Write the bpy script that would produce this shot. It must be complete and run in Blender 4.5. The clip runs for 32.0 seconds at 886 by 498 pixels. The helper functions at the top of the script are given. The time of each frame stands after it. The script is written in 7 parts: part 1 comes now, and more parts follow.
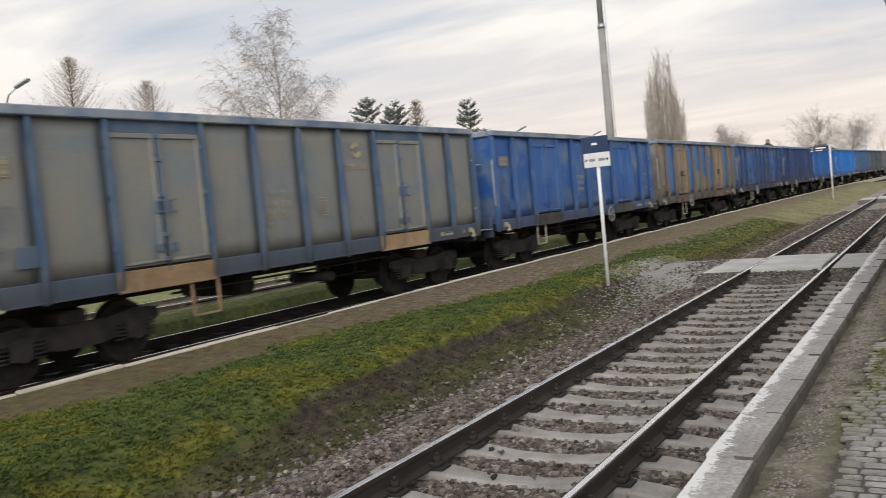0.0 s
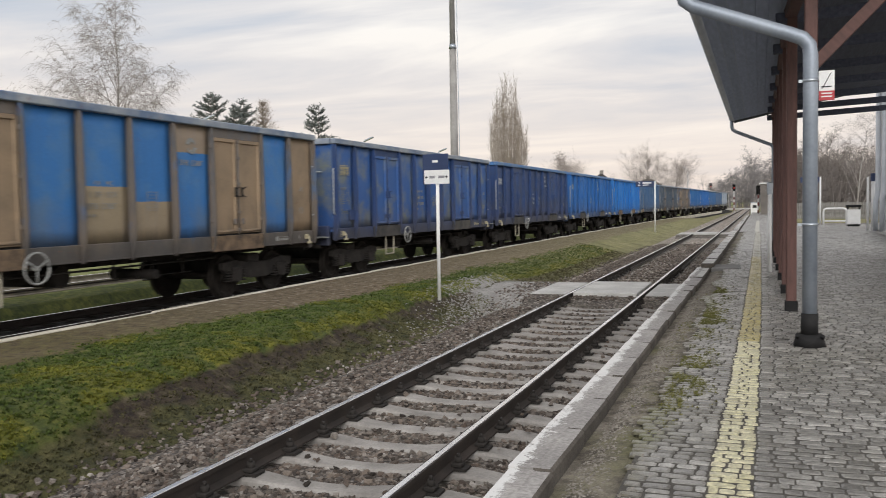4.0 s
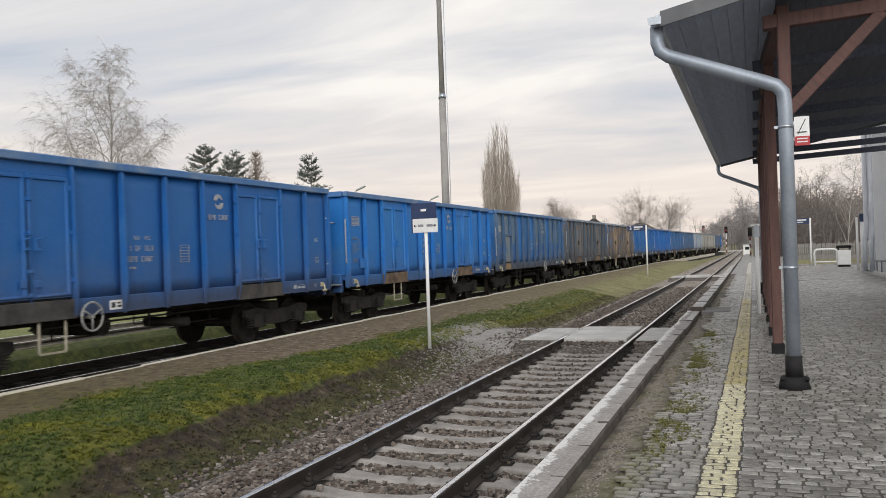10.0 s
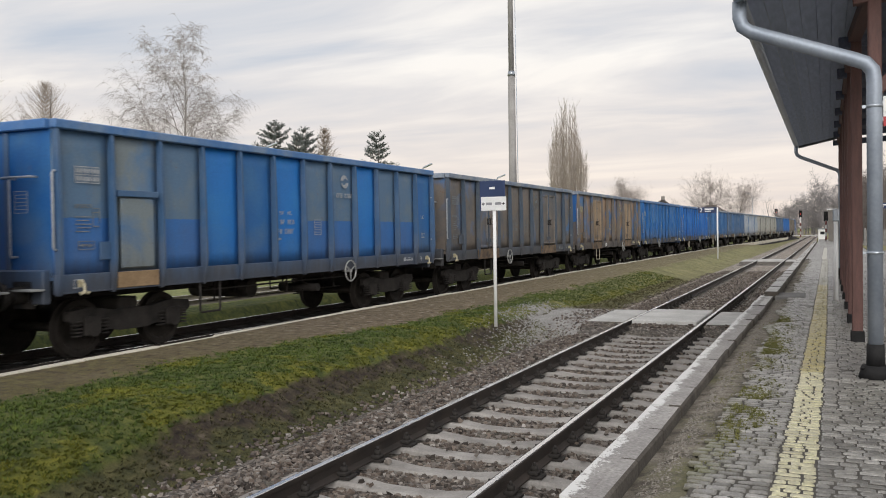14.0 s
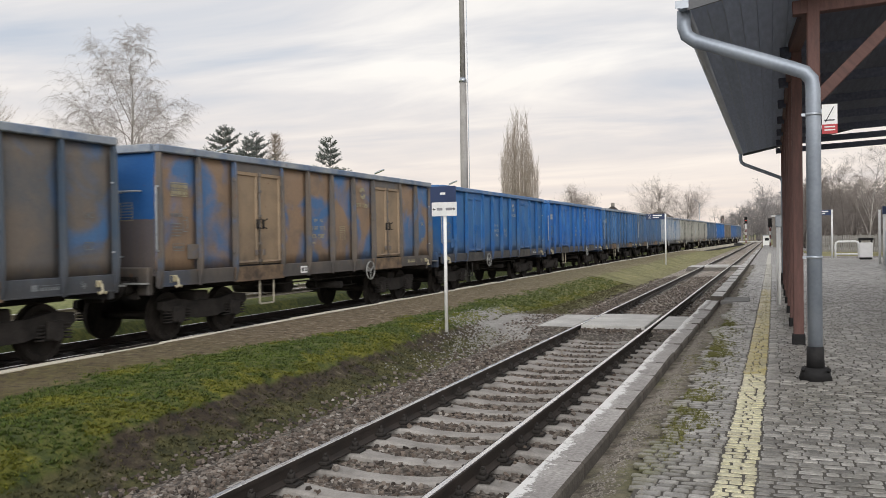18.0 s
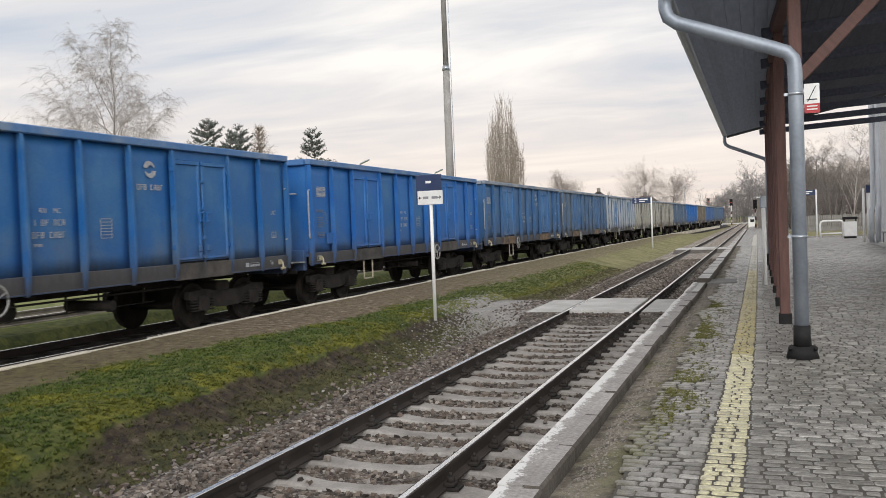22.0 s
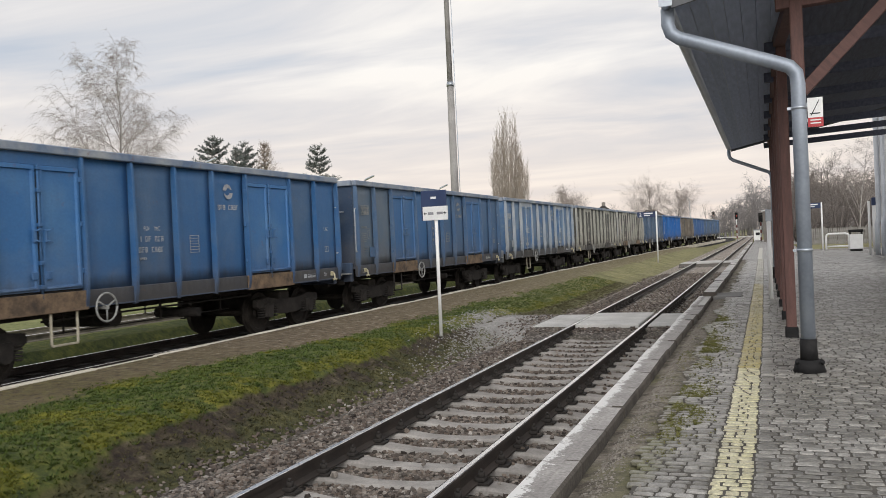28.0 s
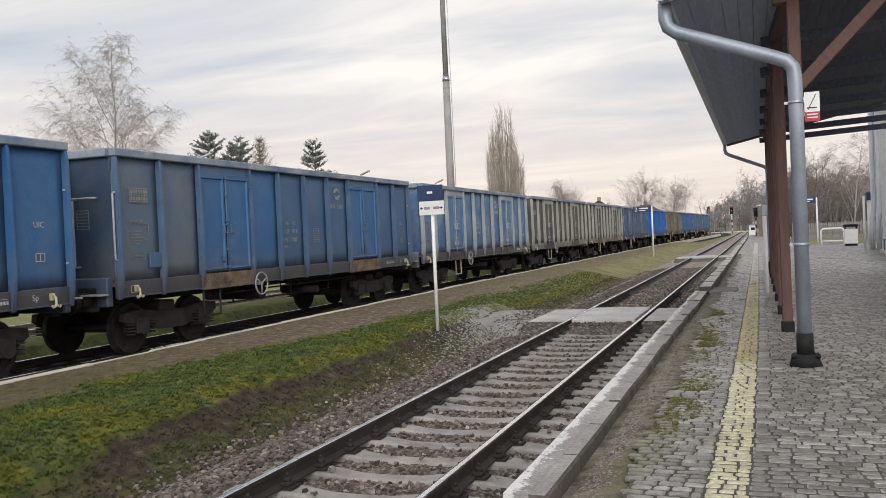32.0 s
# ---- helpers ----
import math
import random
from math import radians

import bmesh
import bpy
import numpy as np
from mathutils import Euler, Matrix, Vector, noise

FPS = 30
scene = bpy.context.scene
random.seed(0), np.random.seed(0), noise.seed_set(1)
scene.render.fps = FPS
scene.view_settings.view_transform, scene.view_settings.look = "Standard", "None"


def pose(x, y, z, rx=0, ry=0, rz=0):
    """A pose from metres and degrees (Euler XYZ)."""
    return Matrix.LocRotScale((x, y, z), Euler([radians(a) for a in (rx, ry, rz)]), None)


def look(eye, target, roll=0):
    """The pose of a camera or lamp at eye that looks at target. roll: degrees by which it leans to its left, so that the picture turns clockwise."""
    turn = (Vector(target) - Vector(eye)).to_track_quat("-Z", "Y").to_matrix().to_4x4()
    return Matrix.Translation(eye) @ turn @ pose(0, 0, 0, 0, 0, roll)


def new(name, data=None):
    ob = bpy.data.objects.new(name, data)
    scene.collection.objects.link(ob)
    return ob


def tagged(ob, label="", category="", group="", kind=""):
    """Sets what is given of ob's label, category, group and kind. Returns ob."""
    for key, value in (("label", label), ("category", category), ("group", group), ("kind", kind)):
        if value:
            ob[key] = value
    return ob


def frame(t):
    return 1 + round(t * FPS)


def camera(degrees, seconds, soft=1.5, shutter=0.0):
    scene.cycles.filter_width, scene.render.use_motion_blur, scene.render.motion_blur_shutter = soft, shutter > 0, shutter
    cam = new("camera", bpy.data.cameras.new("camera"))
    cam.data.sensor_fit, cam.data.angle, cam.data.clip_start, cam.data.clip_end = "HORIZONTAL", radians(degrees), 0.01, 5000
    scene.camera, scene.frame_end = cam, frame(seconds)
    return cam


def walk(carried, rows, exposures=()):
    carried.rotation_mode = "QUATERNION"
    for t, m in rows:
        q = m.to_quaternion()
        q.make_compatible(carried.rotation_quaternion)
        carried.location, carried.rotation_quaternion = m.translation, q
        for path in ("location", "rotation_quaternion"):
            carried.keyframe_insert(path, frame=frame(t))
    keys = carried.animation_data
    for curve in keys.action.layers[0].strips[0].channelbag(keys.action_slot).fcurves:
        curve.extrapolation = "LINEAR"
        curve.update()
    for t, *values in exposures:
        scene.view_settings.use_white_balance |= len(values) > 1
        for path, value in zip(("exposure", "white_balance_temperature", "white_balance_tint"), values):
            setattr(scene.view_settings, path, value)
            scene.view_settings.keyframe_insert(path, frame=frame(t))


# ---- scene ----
# ---- camera and its path ----
cam = camera(54.24, 32.0, soft=0.5, shutter=0.3)
PATH = [
    (0.0, 2.932, 0.088, 1.890, 30.67, -2.90, -5.38),
    (0.5, 2.938, 0.096, 1.895, 26.97, -2.83, -4.78),
    (1.0, 2.942, 0.108, 1.890, 26.62, -2.56, -4.33),
    (1.5, 2.955, 0.089, 1.898, 26.59, -2.20, -4.24),
    (2.0, 2.993, 0.094, 1.900, 25.92, -1.80, -4.72),
    (2.5, 2.994, 0.093, 1.902, 25.52, -1.60, -5.33),
    (3.0, 3.016, 0.084, 1.908, 25.47, -2.06, -4.14),
    (3.5, 3.026, 0.051, 1.903, 23.71, -2.58, -3.07),
    (4.0, 3.063, 0.027, 1.902, 20.13, -2.84, -0.94),
    (4.5, 3.094, 0.034, 1.911, 18.27, -1.61, -0.87),
    (6.5, 3.192, 0.023, 1.922, 18.81, -0.87, -2.69),
    (7.0, 3.189, 0.006, 1.918, 18.80, -0.52, -2.71),
    (7.5, 3.184, 0.004, 1.921, 18.78, -0.18, -2.66),
    (8.0, 3.184, -0.015, 1.918, 18.51, 0.00, -2.28),
    (8.5, 3.192, -0.000, 1.920, 17.96, 0.02, -2.13),
    (9.0, 3.191, -0.020, 1.924, 18.17, 0.32, -2.20),
    (9.5, 3.188, -0.016, 1.928, 19.37, 0.41, -1.90),
    (10.0, 3.196, -0.016, 1.925, 19.71, 0.25, -1.89),
    (10.5, 3.203, -0.015, 1.925, 19.98, 0.23, -2.18),
    (11.0, 3.200, -0.012, 1.919, 20.68, 0.27, -2.04),
    (11.5, 3.212, -0.007, 1.920, 21.51, 0.11, -1.82),
    (12.0, 3.201, -0.009, 1.922, 22.89, 0.15, -1.76),
    (12.5, 3.195, 0.007, 1.915, 23.60, -1.91, -1.91),
    (13.0, 3.209, 0.008, 1.908, 23.76, -3.30, -2.45),
    (13.5, 3.181, 0.002, 1.916, 23.73, -2.87, -1.51),
    (14.0, 3.123, -0.004, 1.914, 24.01, -1.07, -0.83),
    (14.5, 3.134, -0.044, 1.910, 25.79, -0.39, 1.55),
    (16.5, 3.199, -0.057, 1.928, 25.22, 0.07, -1.89),
    (17.0, 3.185, -0.028, 1.930, 24.15, 0.06, -1.74),
    (17.5, 3.178, -0.006, 1.902, 21.80, 0.18, -0.70),
    (18.0, 3.153, 0.017, 1.900, 20.86, -0.71, -0.80),
    (18.5, 3.159, 0.032, 1.894, 19.50, -0.87, -1.02),
    (19.0, 3.151, 0.031, 1.889, 19.06, -1.15, -1.37),
    (19.5, 3.156, 0.031, 1.895, 19.07, -1.16, -1.57),
    (20.0, 3.172, 0.040, 1.893, 19.49, -1.17, -2.40),
    (20.5, 3.178, 0.040, 1.891, 19.64, -1.56, -2.41),
    (21.0, 3.175, 0.025, 1.894, 19.82, -1.53, -2.19),
    (21.5, 3.159, 0.031, 1.888, 20.03, -1.49, -2.26),
    (22.0, 3.156, 0.034, 1.888, 20.05, -1.46, -2.16),
    (22.5, 3.142, 0.018, 1.890, 20.04, -1.44, -1.94),
    (23.0, 3.144, 0.028, 1.893, 20.10, -1.41, -1.96),
    (23.5, 3.144, 0.009, 1.892, 20.15, -1.39, -1.96),
    (24.0, 3.153, 0.017, 1.898, 20.21, -1.37, -2.00),
    (24.5, 3.153, 0.016, 1.892, 20.32, -1.28, -2.36),
    (25.0, 3.156, 0.015, 1.893, 20.33, -1.24, -2.47),
    (25.5, 3.155, 0.006, 1.892, 20.33, -1.22, -2.37),
    (27.5, 3.162, 0.010, 1.896, 20.34, -0.46, -2.49),
    (28.0, 3.162, 0.008, 1.894, 20.35, -0.44, -2.52),
    (28.5, 3.162, 0.008, 1.894, 20.35, -0.44, -2.52),
    (29.0, 3.168, 0.004, 1.894, 20.36, -0.44, -2.52),
    (29.5, 3.166, 0.006, 1.896, 20.35, -0.42, -2.60),
    (30.0, 3.165, 0.006, 1.891, 20.36, -0.50, -2.88),
    (30.5, 3.164, 0.013, 1.888, 20.21, -0.83, -2.82),
    (31.0, 3.155, 0.013, 1.897, 20.06, -0.86, -2.82),
    (31.5, 3.147, 0.012, 1.891, 20.06, -0.83, -2.59),
    (32.0, 3.144, 0.008, 1.889, 20.07, -0.78, -2.55),
]
walk(cam, [(t, pose(x, y, z, 90 + p, 0, w) @ pose(0, 0, 0, 0, 0, r)) for t, x, y, z, w, p, r in PATH],
     [(0.0, 0.05), (2.4, 0.05), (3.0, 0.12), (3.6, 0.06), (4.5, 0.03), (7.0, 0.0), (12.2, 0.02), (13.0, 0.14), (13.6, 0.06), (14.2, 0.03), (18.0, 0.07), (21.0, 0.11), (24.0, 0.08), (28.0, 0.04), (32.0, 0.06)])

# ---- world, sun ----
world = bpy.data.worlds.new("overcast_evening_sky")
scene.world = world
world.use_nodes = True


def build_world():
    nt = world.node_tree
    nt.nodes.clear()
    N, L = nt.nodes.new, nt.links.new
    out, bg = N("ShaderNodeOutputWorld"), N("ShaderNodeBackground")
    sky = N("ShaderNodeTexSky")
    sky.sky_type, sky.sun_disc = "NISHITA", False
    sky.sun_elevation, sky.sun_rotation = radians(27), radians(159)
    sky.altitude, sky.dust_density = 150, 3.0
    co = N("ShaderNodeTexCoord")
    sep = N("ShaderNodeSeparateXYZ")
    L(co.outputs["Generated"], sep.inputs[0])
    # the cloud deck: the direction is laid onto a flat ceiling, so bands draw together towards the horizon
    up = N("ShaderNodeMath"); up.operation = "MAXIMUM"; up.inputs[1].default_value = 0.0
    L(sep.outputs[2], up.inputs[0])
    lift = N("ShaderNodeMath"); lift.operation = "ADD"; lift.inputs[1].default_value = 0.10
    L(up.outputs[0], lift.inputs[0])
    comb = N("ShaderNodeCombineXYZ")
    for i in (0, 1):
        d = N("ShaderNodeMath"); d.operation = "DIVIDE"
        L(sep.outputs[i], d.inputs[0]); L(lift.outputs[0], d.inputs[1]); L(d.outputs[0], comb.inputs[i])
    mp = N("ShaderNodeMapping"); mp.inputs["Rotation"].default_value = (0, 0, radians(16)); mp.inputs["Scale"].default_value = (0.55, 1.05, 1)
    L(comb.outputs[0], mp.inputs[0])
    n1 = N("ShaderNodeTexNoise"); n1.inputs["Scale"].default_value = 1.1; n1.inputs["Detail"].default_value = 6; n1.inputs["Roughness"].default_value = 0.53; n1.inputs["Distortion"].default_value = 0.4
    L(mp.outputs[0], n1.inputs["Vector"])
    r1 = N("ShaderNodeValToRGB")
    e = r1.color_ramp.elements
    e[0].position, e[0].color = 0.36, (0.55, 0.595, 0.67, 1)
    e[1].position, e[1].color = 0.64, (0.99, 0.945, 0.89, 1)
    m = r1.color_ramp.elements.new(0.5); m.color = (0.76, 0.745, 0.75, 1)
    L(n1.outputs[0], r1.inputs[0])
    # warm veil low over the horizon
    hz = N("ShaderNodeMapRange"); hz.inputs["From Min"].default_value = 0.0; hz.inputs["From Max"].default_value = 0.20; hz.inputs["To Min"].default_value = 0.85; hz.inputs["To Max"].default_value = 0.0
    L(up.outputs[0], hz.inputs[0])
    warm = N("ShaderNodeMix"); warm.data_type = "RGBA"
    warm.inputs["B"].default_value = (0.93, 0.79, 0.69, 1)
    L(hz.outputs[0], warm.inputs["Factor"]); L(r1.outputs[0], warm.inputs["A"])
    sc = N("ShaderNodeMix"); sc.data_type = "RGBA"; sc.blend_type = "MULTIPLY"; sc.inputs["Factor"].default_value = 1.0
    sc.inputs["B"].default_value = (0.10, 0.10, 0.10, 1)
    L(sky.outputs[0], sc.inputs["A"])
    mix = N("ShaderNodeMix"); mix.data_type = "RGBA"; mix.inputs["Factor"].default_value = 0.93
    L(sc.outputs["Result"], mix.inputs["A"]); L(warm.outputs["Result"], mix.inputs["B"])
    L(mix.outputs["Result"], bg.inputs[0])
    bg.inputs[1].default_value = SKY_STRENGTH
    L(bg.outputs[0], out.inputs[0])


SKY_STRENGTH = 1.03
build_world()
sun = new("sun", bpy.data.lights.new("sun", "SUN"))
sun.data.energy, sun.data.angle, sun.data.color = 1.8, radians(45), (0.98, 0.97, 0.95)
sun.matrix_world = look((19.8, -51.5, 28), (0, 0, 0))

# ---- small helpers ----
def part(name, bm, material, parent=None, label=""):
    """Links a bmesh as one mesh object under a thing or a part."""
    me = bpy.data.meshes.new(name)
    bm.to_mesh(me)
    bm.free()
    return put(name, me, material, parent, label)


def put(name, me, material, parent=None, label="", m=None):
    """Links a mesh, which others may share, with a material of the object's own."""
    ob = new(name, me)
    if not me.materials:
        me.materials.append(None)
    ob.material_slots[0].link = "OBJECT"
    ob.material_slots[0].material = material
    if parent:
        ob.parent = parent
    if m is not None:
        ob.matrix_basis = m
    if label:
        ob["label"] = label
    return ob


def mesh_of(name, bm):
    me = bpy.data.meshes.new(name)
    bm.to_mesh(me)
    bm.free()
    return me


def raw(name, verts, faces):
    me = bpy.data.meshes.new(name)
    me.from_pydata(verts, [], faces)
    me.update()
    return me


def empty(name, m=None):
    ob = new(name)
    ob.empty_display_size = 0.3
    if m is not None:
        ob.matrix_basis = m
    return ob


def box(bm, x0, x1, y0, y1, z0, z1, bevel=0.0):
    v = [bm.verts.new(p) for p in ((x0, y0, z0), (x1, y0, z0), (x1, y1, z0), (x0, y1, z0), (x0, y0, z1), (x1, y0, z1), (x1, y1, z1), (x0, y1, z1))]
    f = [bm.faces.new([v[i] for i in q]) for q in ((3, 2, 1, 0), (4, 5, 6, 7), (0, 1, 5, 4), (1, 2, 6, 5), (2, 3, 7, 6), (3, 0, 4, 7))]
    if bevel:
        edges = list({e for q in f for e in q.edges})
        bmesh.ops.bevel(bm, geom=edges, offset=bevel, segments=1, affect="EDGES")
    return v


def bx(x0, x1, y0, y1, z0, z1, bevel=0.0):
    bm = bmesh.new()
    box(bm, x0, x1, y0, y1, z0, z1, bevel)
    return bm


def tube(bm, a, b, r0, r1=None, seg=10, caps=True):
    """A round bar from a to b."""
    r1 = r0 if r1 is None else r1
    a, b = Vector(a), Vector(b)
    w = (b - a).normalized()
    u = w.orthogonal().normalized()
    v = w.cross(u)
    rings = []
    for c, r in ((a, r0), (b, r1)):
        rings.append([bm.verts.new(c + r * (math.cos(2 * math.pi * i / seg) * u + math.sin(2 * math.pi * i / seg) * v)) for i in range(seg)])
    for i in range(seg):
        bm.faces.new((rings[0][i], rings[0][(i + 1) % seg], rings[1][(i + 1) % seg], rings[1][i])).smooth = True
    if caps:
        bm.faces.new(rings[0][::-1])
        bm.faces.new(rings[1])


def path_tube(bm, pts, r, seg=8):
    """A bent round bar through the points."""
    pts = [Vector(p) for p in pts]
    ref, rings = None, []
    for i, p in enumerate(pts):
        d = (pts[min(i + 1, len(pts) - 1)] - pts[max(i - 1, 0)]).normalized()
        if ref is None:
            ref = d.orthogonal().normalized()
        ref = (ref - d * ref.dot(d)).normalized()
        s = d.cross(ref)
        rings.append([bm.verts.new(p + r * (math.cos(2 * math.pi * k / seg) * ref + math.sin(2 * math.pi * k / seg) * s)) for k in range(seg)])
    for a, b in zip(rings, rings[1:]):
        for k in range(seg):
            bm.faces.new((a[k], a[(k + 1) % seg], b[(k + 1) % seg], b[k])).smooth = True
    bm.faces.new(rings[0][::-1])
    bm.faces.new(rings[-1])


def extrude_y(bm, profile, y0, y1):
    """A closed profile of (x, z), anticlockwise as seen from -y, drawn out along y."""
    a = [bm.verts.new((x, y0, z)) for x, z in profile]
    b = [bm.verts.new((x, y1, z)) for x, z in profile]
    n = len(profile)
    for i in range(n):
        bm.faces.new((a[i], a[(i + 1) % n], b[(i + 1) % n], b[i]))
    bm.faces.new(a[::-1])
    bm.faces.new(b)
    bmesh.ops.recalc_face_normals(bm, faces=bm.faces)


# ---- materials ----
def material(name, rough=0.7, metal=0.0):
    m = bpy.data.materials.new(name)
    m.use_nodes = True
    bsdf = m.node_tree.nodes["Principled BSDF"]
    bsdf.inputs["Roughness"].default_value, bsdf.inputs["Metallic"].default_value = rough, metal
    return m, m.node_tree, bsdf


def coords(nt, kind="Object", scale=(1, 1, 1)):
    co, mp = nt.nodes.new("ShaderNodeTexCoord"), nt.nodes.new("ShaderNodeMapping")
    mp.inputs["Scale"].default_value = scale
    nt.links.new(co.outputs[kind], mp.inputs[0])
    return mp.outputs[0]


def world_coords(nt, scale=(1, 1, 1)):
    g, mp = nt.nodes.new("ShaderNodeNewGeometry"), nt.nodes.new("ShaderNodeMapping")
    mp.inputs["Scale"].default_value = scale
    nt.links.new(g.outputs["Position"], mp.inputs[0])
    return mp.outputs[0]


def noise_of(nt, vec, scale, detail=4.0, rough=0.55, distortion=0.0):
    n = nt.nodes.new("ShaderNodeTexNoise")
    n.inputs["Scale"].default_value, n.inputs["Detail"].default_value = scale, detail
    n.inputs["Roughness"].default_value, n.inputs["Distortion"].default_value = rough, distortion
    nt.links.new(vec, n.inputs["Vector"])
    return n.outputs[0]


def ramp(nt, fac, stops):
    r = nt.nodes.new("ShaderNodeValToRGB")
    e = r.color_ramp.elements
    while len(e) < len(stops):
        e.new(0.5)
    for q, (p, c) in zip(e, stops):
        q.position, q.color = p, (*c, 1) if len(c) == 3 else c
    nt.links.new(fac, r.inputs[0])
    return r.outputs[0]


def mixc(nt, fac, a, b, blend="MIX"):
    m = nt.nodes.new("ShaderNodeMix")
    m.data_type, m.blend_type = "RGBA", blend
    for key, v in (("Factor", fac), ("A", a), ("B", b)):
        if isinstance(v, (int, float)):
            m.inputs[key].default_value = v
        elif isinstance(v, tuple):
            m.inputs[key].default_value = (*v, 1)
        else:
            nt.links.new(v, m.inputs[key])
    return m.outputs["Result"]


def bump(nt, bsdf, height, strength=0.4, dist=0.01):
    b = nt.nodes.new("ShaderNodeBump")
    b.inputs["Strength"].default_value, b.inputs["Distance"].default_value = strength, dist
    nt.links.new(height, b.inputs["Height"])
    nt.links.new(b.outputs[0], bsdf.inputs["Normal"])


def math_node(nt, op, a, b=0.0):
    m = nt.nodes.new("ShaderNodeMath")
    m.operation = op
    for i, v in enumerate((a, b)):
        if isinstance(v, (int, float)):
            m.inputs[i].default_value = v
        else:
            nt.links.new(v, m.inputs[i])
    return m.outputs[0]


def simple(name, dark, light, scale=6.0, rough=0.7, metal=0.0, grain=60.0, rise=0.3, fine=0.25, kind="Object", stretch=(1, 1, 1), dist=0.004):
    """A two-scale surface: broad stains between two colours, fine grain over it, slight relief."""
    m, nt, bsdf = material(name, rough, metal)
    vec = coords(nt, kind, stretch) if kind != "World" else world_coords(nt, stretch)
    broad, small = noise_of(nt, vec, scale, 5), noise_of(nt, vec, grain, 3)
    base = ramp(nt, broad, ((0.3, dark), (0.7, light)))
    info = nt.nodes.new("ShaderNodeObjectInfo")
    tone = ramp(nt, small, ((0.2, (1 - fine,) * 3), (0.8, (1 + fine * 0.4,) * 3)))
    col = mixc(nt, 1.0, base, tone, "MULTIPLY")
    shade = ramp(nt, info.outputs["Random"], ((0.0, (0.93,) * 3), (1.0, (1.05,) * 3)))
    nt.links.new(mixc(nt, 1.0, col, shade, "MULTIPLY"), bsdf.inputs["Base Color"])
    rr = nt.nodes.new("ShaderNodeMapRange")
    rr.inputs["To Min"].default_value, rr.inputs["To Max"].default_value = max(rough - 0.12, 0.05), min(rough + 0.12, 1)
    nt.links.new(broad, rr.inputs[0])
    nt.links.new(rr.outputs[0], bsdf.inputs["Roughness"])
    if rise:
        bump(nt, bsdf, small, rise, dist)
    return m


def paint(name, base, fade, fade_amount, dirt=(0.11, 0.085, 0.065), dirt_amount=0.35, rust=0.25, patch=None, patch_amount=0.0, seed=0.0, streak=0.5, split=None):
    """Wagon paint: a base coat, chalky fading in clouds, an older coat showing in patches, dirt rising from the sill, rust spots, rain streaks."""
    m, nt, bsdf = material(name, 0.55)
    co = nt.nodes.new("ShaderNodeTexCoord")
    off = nt.nodes.new("ShaderNodeMapping")
    off.inputs["Location"].default_value = (seed * 3.1, seed * 7.7, seed * 1.3)
    nt.links.new(co.outputs["Object"], off.inputs[0])
    vec = off.outputs[0]
    mp = nt.nodes.new("ShaderNodeMapping")
    mp.inputs["Scale"].default_value = (9, 9, 0.5)
    nt.links.new(vec, mp.inputs[0])
    clouds, fine, runs = noise_of(nt, vec, 1.3, 5, 0.6, 0.3), noise_of(nt, vec, 26, 4, 0.6), noise_of(nt, mp.outputs[0], 1.0, 4, 0.6)
    col = mixc(nt, ramp(nt, clouds, ((0.62 - 0.38 * fade_amount, (0, 0, 0)), (0.78 - 0.20 * fade_amount, (1, 1, 1)))), base, fade)
    if patch:
        blot = noise_of(nt, vec, 0.95, 4, 0.5, 0.6)
        edge = 0.64 - 0.34 * patch_amount
        col = mixc(nt, ramp(nt, blot, ((edge, (0, 0, 0)), (edge + 0.15, (0.92, 0.92, 0.92)))), col, patch)
    if split:
        colour, z0, z1 = split
        at = nt.nodes.new("ShaderNodeSeparateXYZ")
        nt.links.new(co.outputs["Object"], at.inputs[0])
        edge = math_node(nt, "ADD", at.outputs[2], math_node(nt, "MULTIPLY", fine, 0.06))
        band = math_node(nt, "MULTIPLY", math_node(nt, "GREATER_THAN", edge, z0), math_node(nt, "LESS_THAN", edge, z1))
        col = mixc(nt, math_node(nt, "MULTIPLY", band, 0.9), col, colour)
    col = mixc(nt, math_node(nt, "MULTIPLY", ramp(nt, runs, ((0.48, (0, 0, 0)), (0.75, (1, 1, 1)))), 0.35 * streak), col, tuple(0.55 * c + 0.03 for c in base))
    # road dirt, strongest at the sill
    sep = nt.nodes.new("ShaderNodeSeparateXYZ")
    nt.links.new(co.outputs["Object"], sep.inputs[0])
    low = nt.nodes.new("ShaderNodeMapRange")
    low.inputs["From Min"].default_value, low.inputs["From Max"].default_value = 0.8, 2.3
    low.inputs["To Min"].default_value, low.inputs["To Max"].default_value = 0.34, -0.06
    nt.links.new(sep.outputs[2], low.inputs[0])
    d = math_node(nt, "ADD", low.outputs[0], math_node(nt, "MULTIPLY", clouds, 0.5))
    col = mixc(nt, math_node(nt, "MULTIPLY", ramp(nt, d, ((0.30, (0, 0, 0)), (0.62, (1, 1, 1)))), dirt_amount), col, dirt)
    # black brake grime along the sill, running up in tongues
    grime = nt.nodes.new("ShaderNodeMapRange")
    grime.inputs["From Min"].default_value, grime.inputs["From Max"].default_value = 0.78, 1.45
    grime.inputs["To Min"].default_value, grime.inputs["To Max"].default_value = 0.52, -0.20
    nt.links.new(sep.outputs[2], grime.inputs[0])
    tongues = math_node(nt, "ADD", math_node(nt, "MULTIPLY", runs, 0.55), math_node(nt, "MULTIPLY", clouds, 0.35))
    g = math_node(nt, "ADD", grime.outputs[0], tongues)
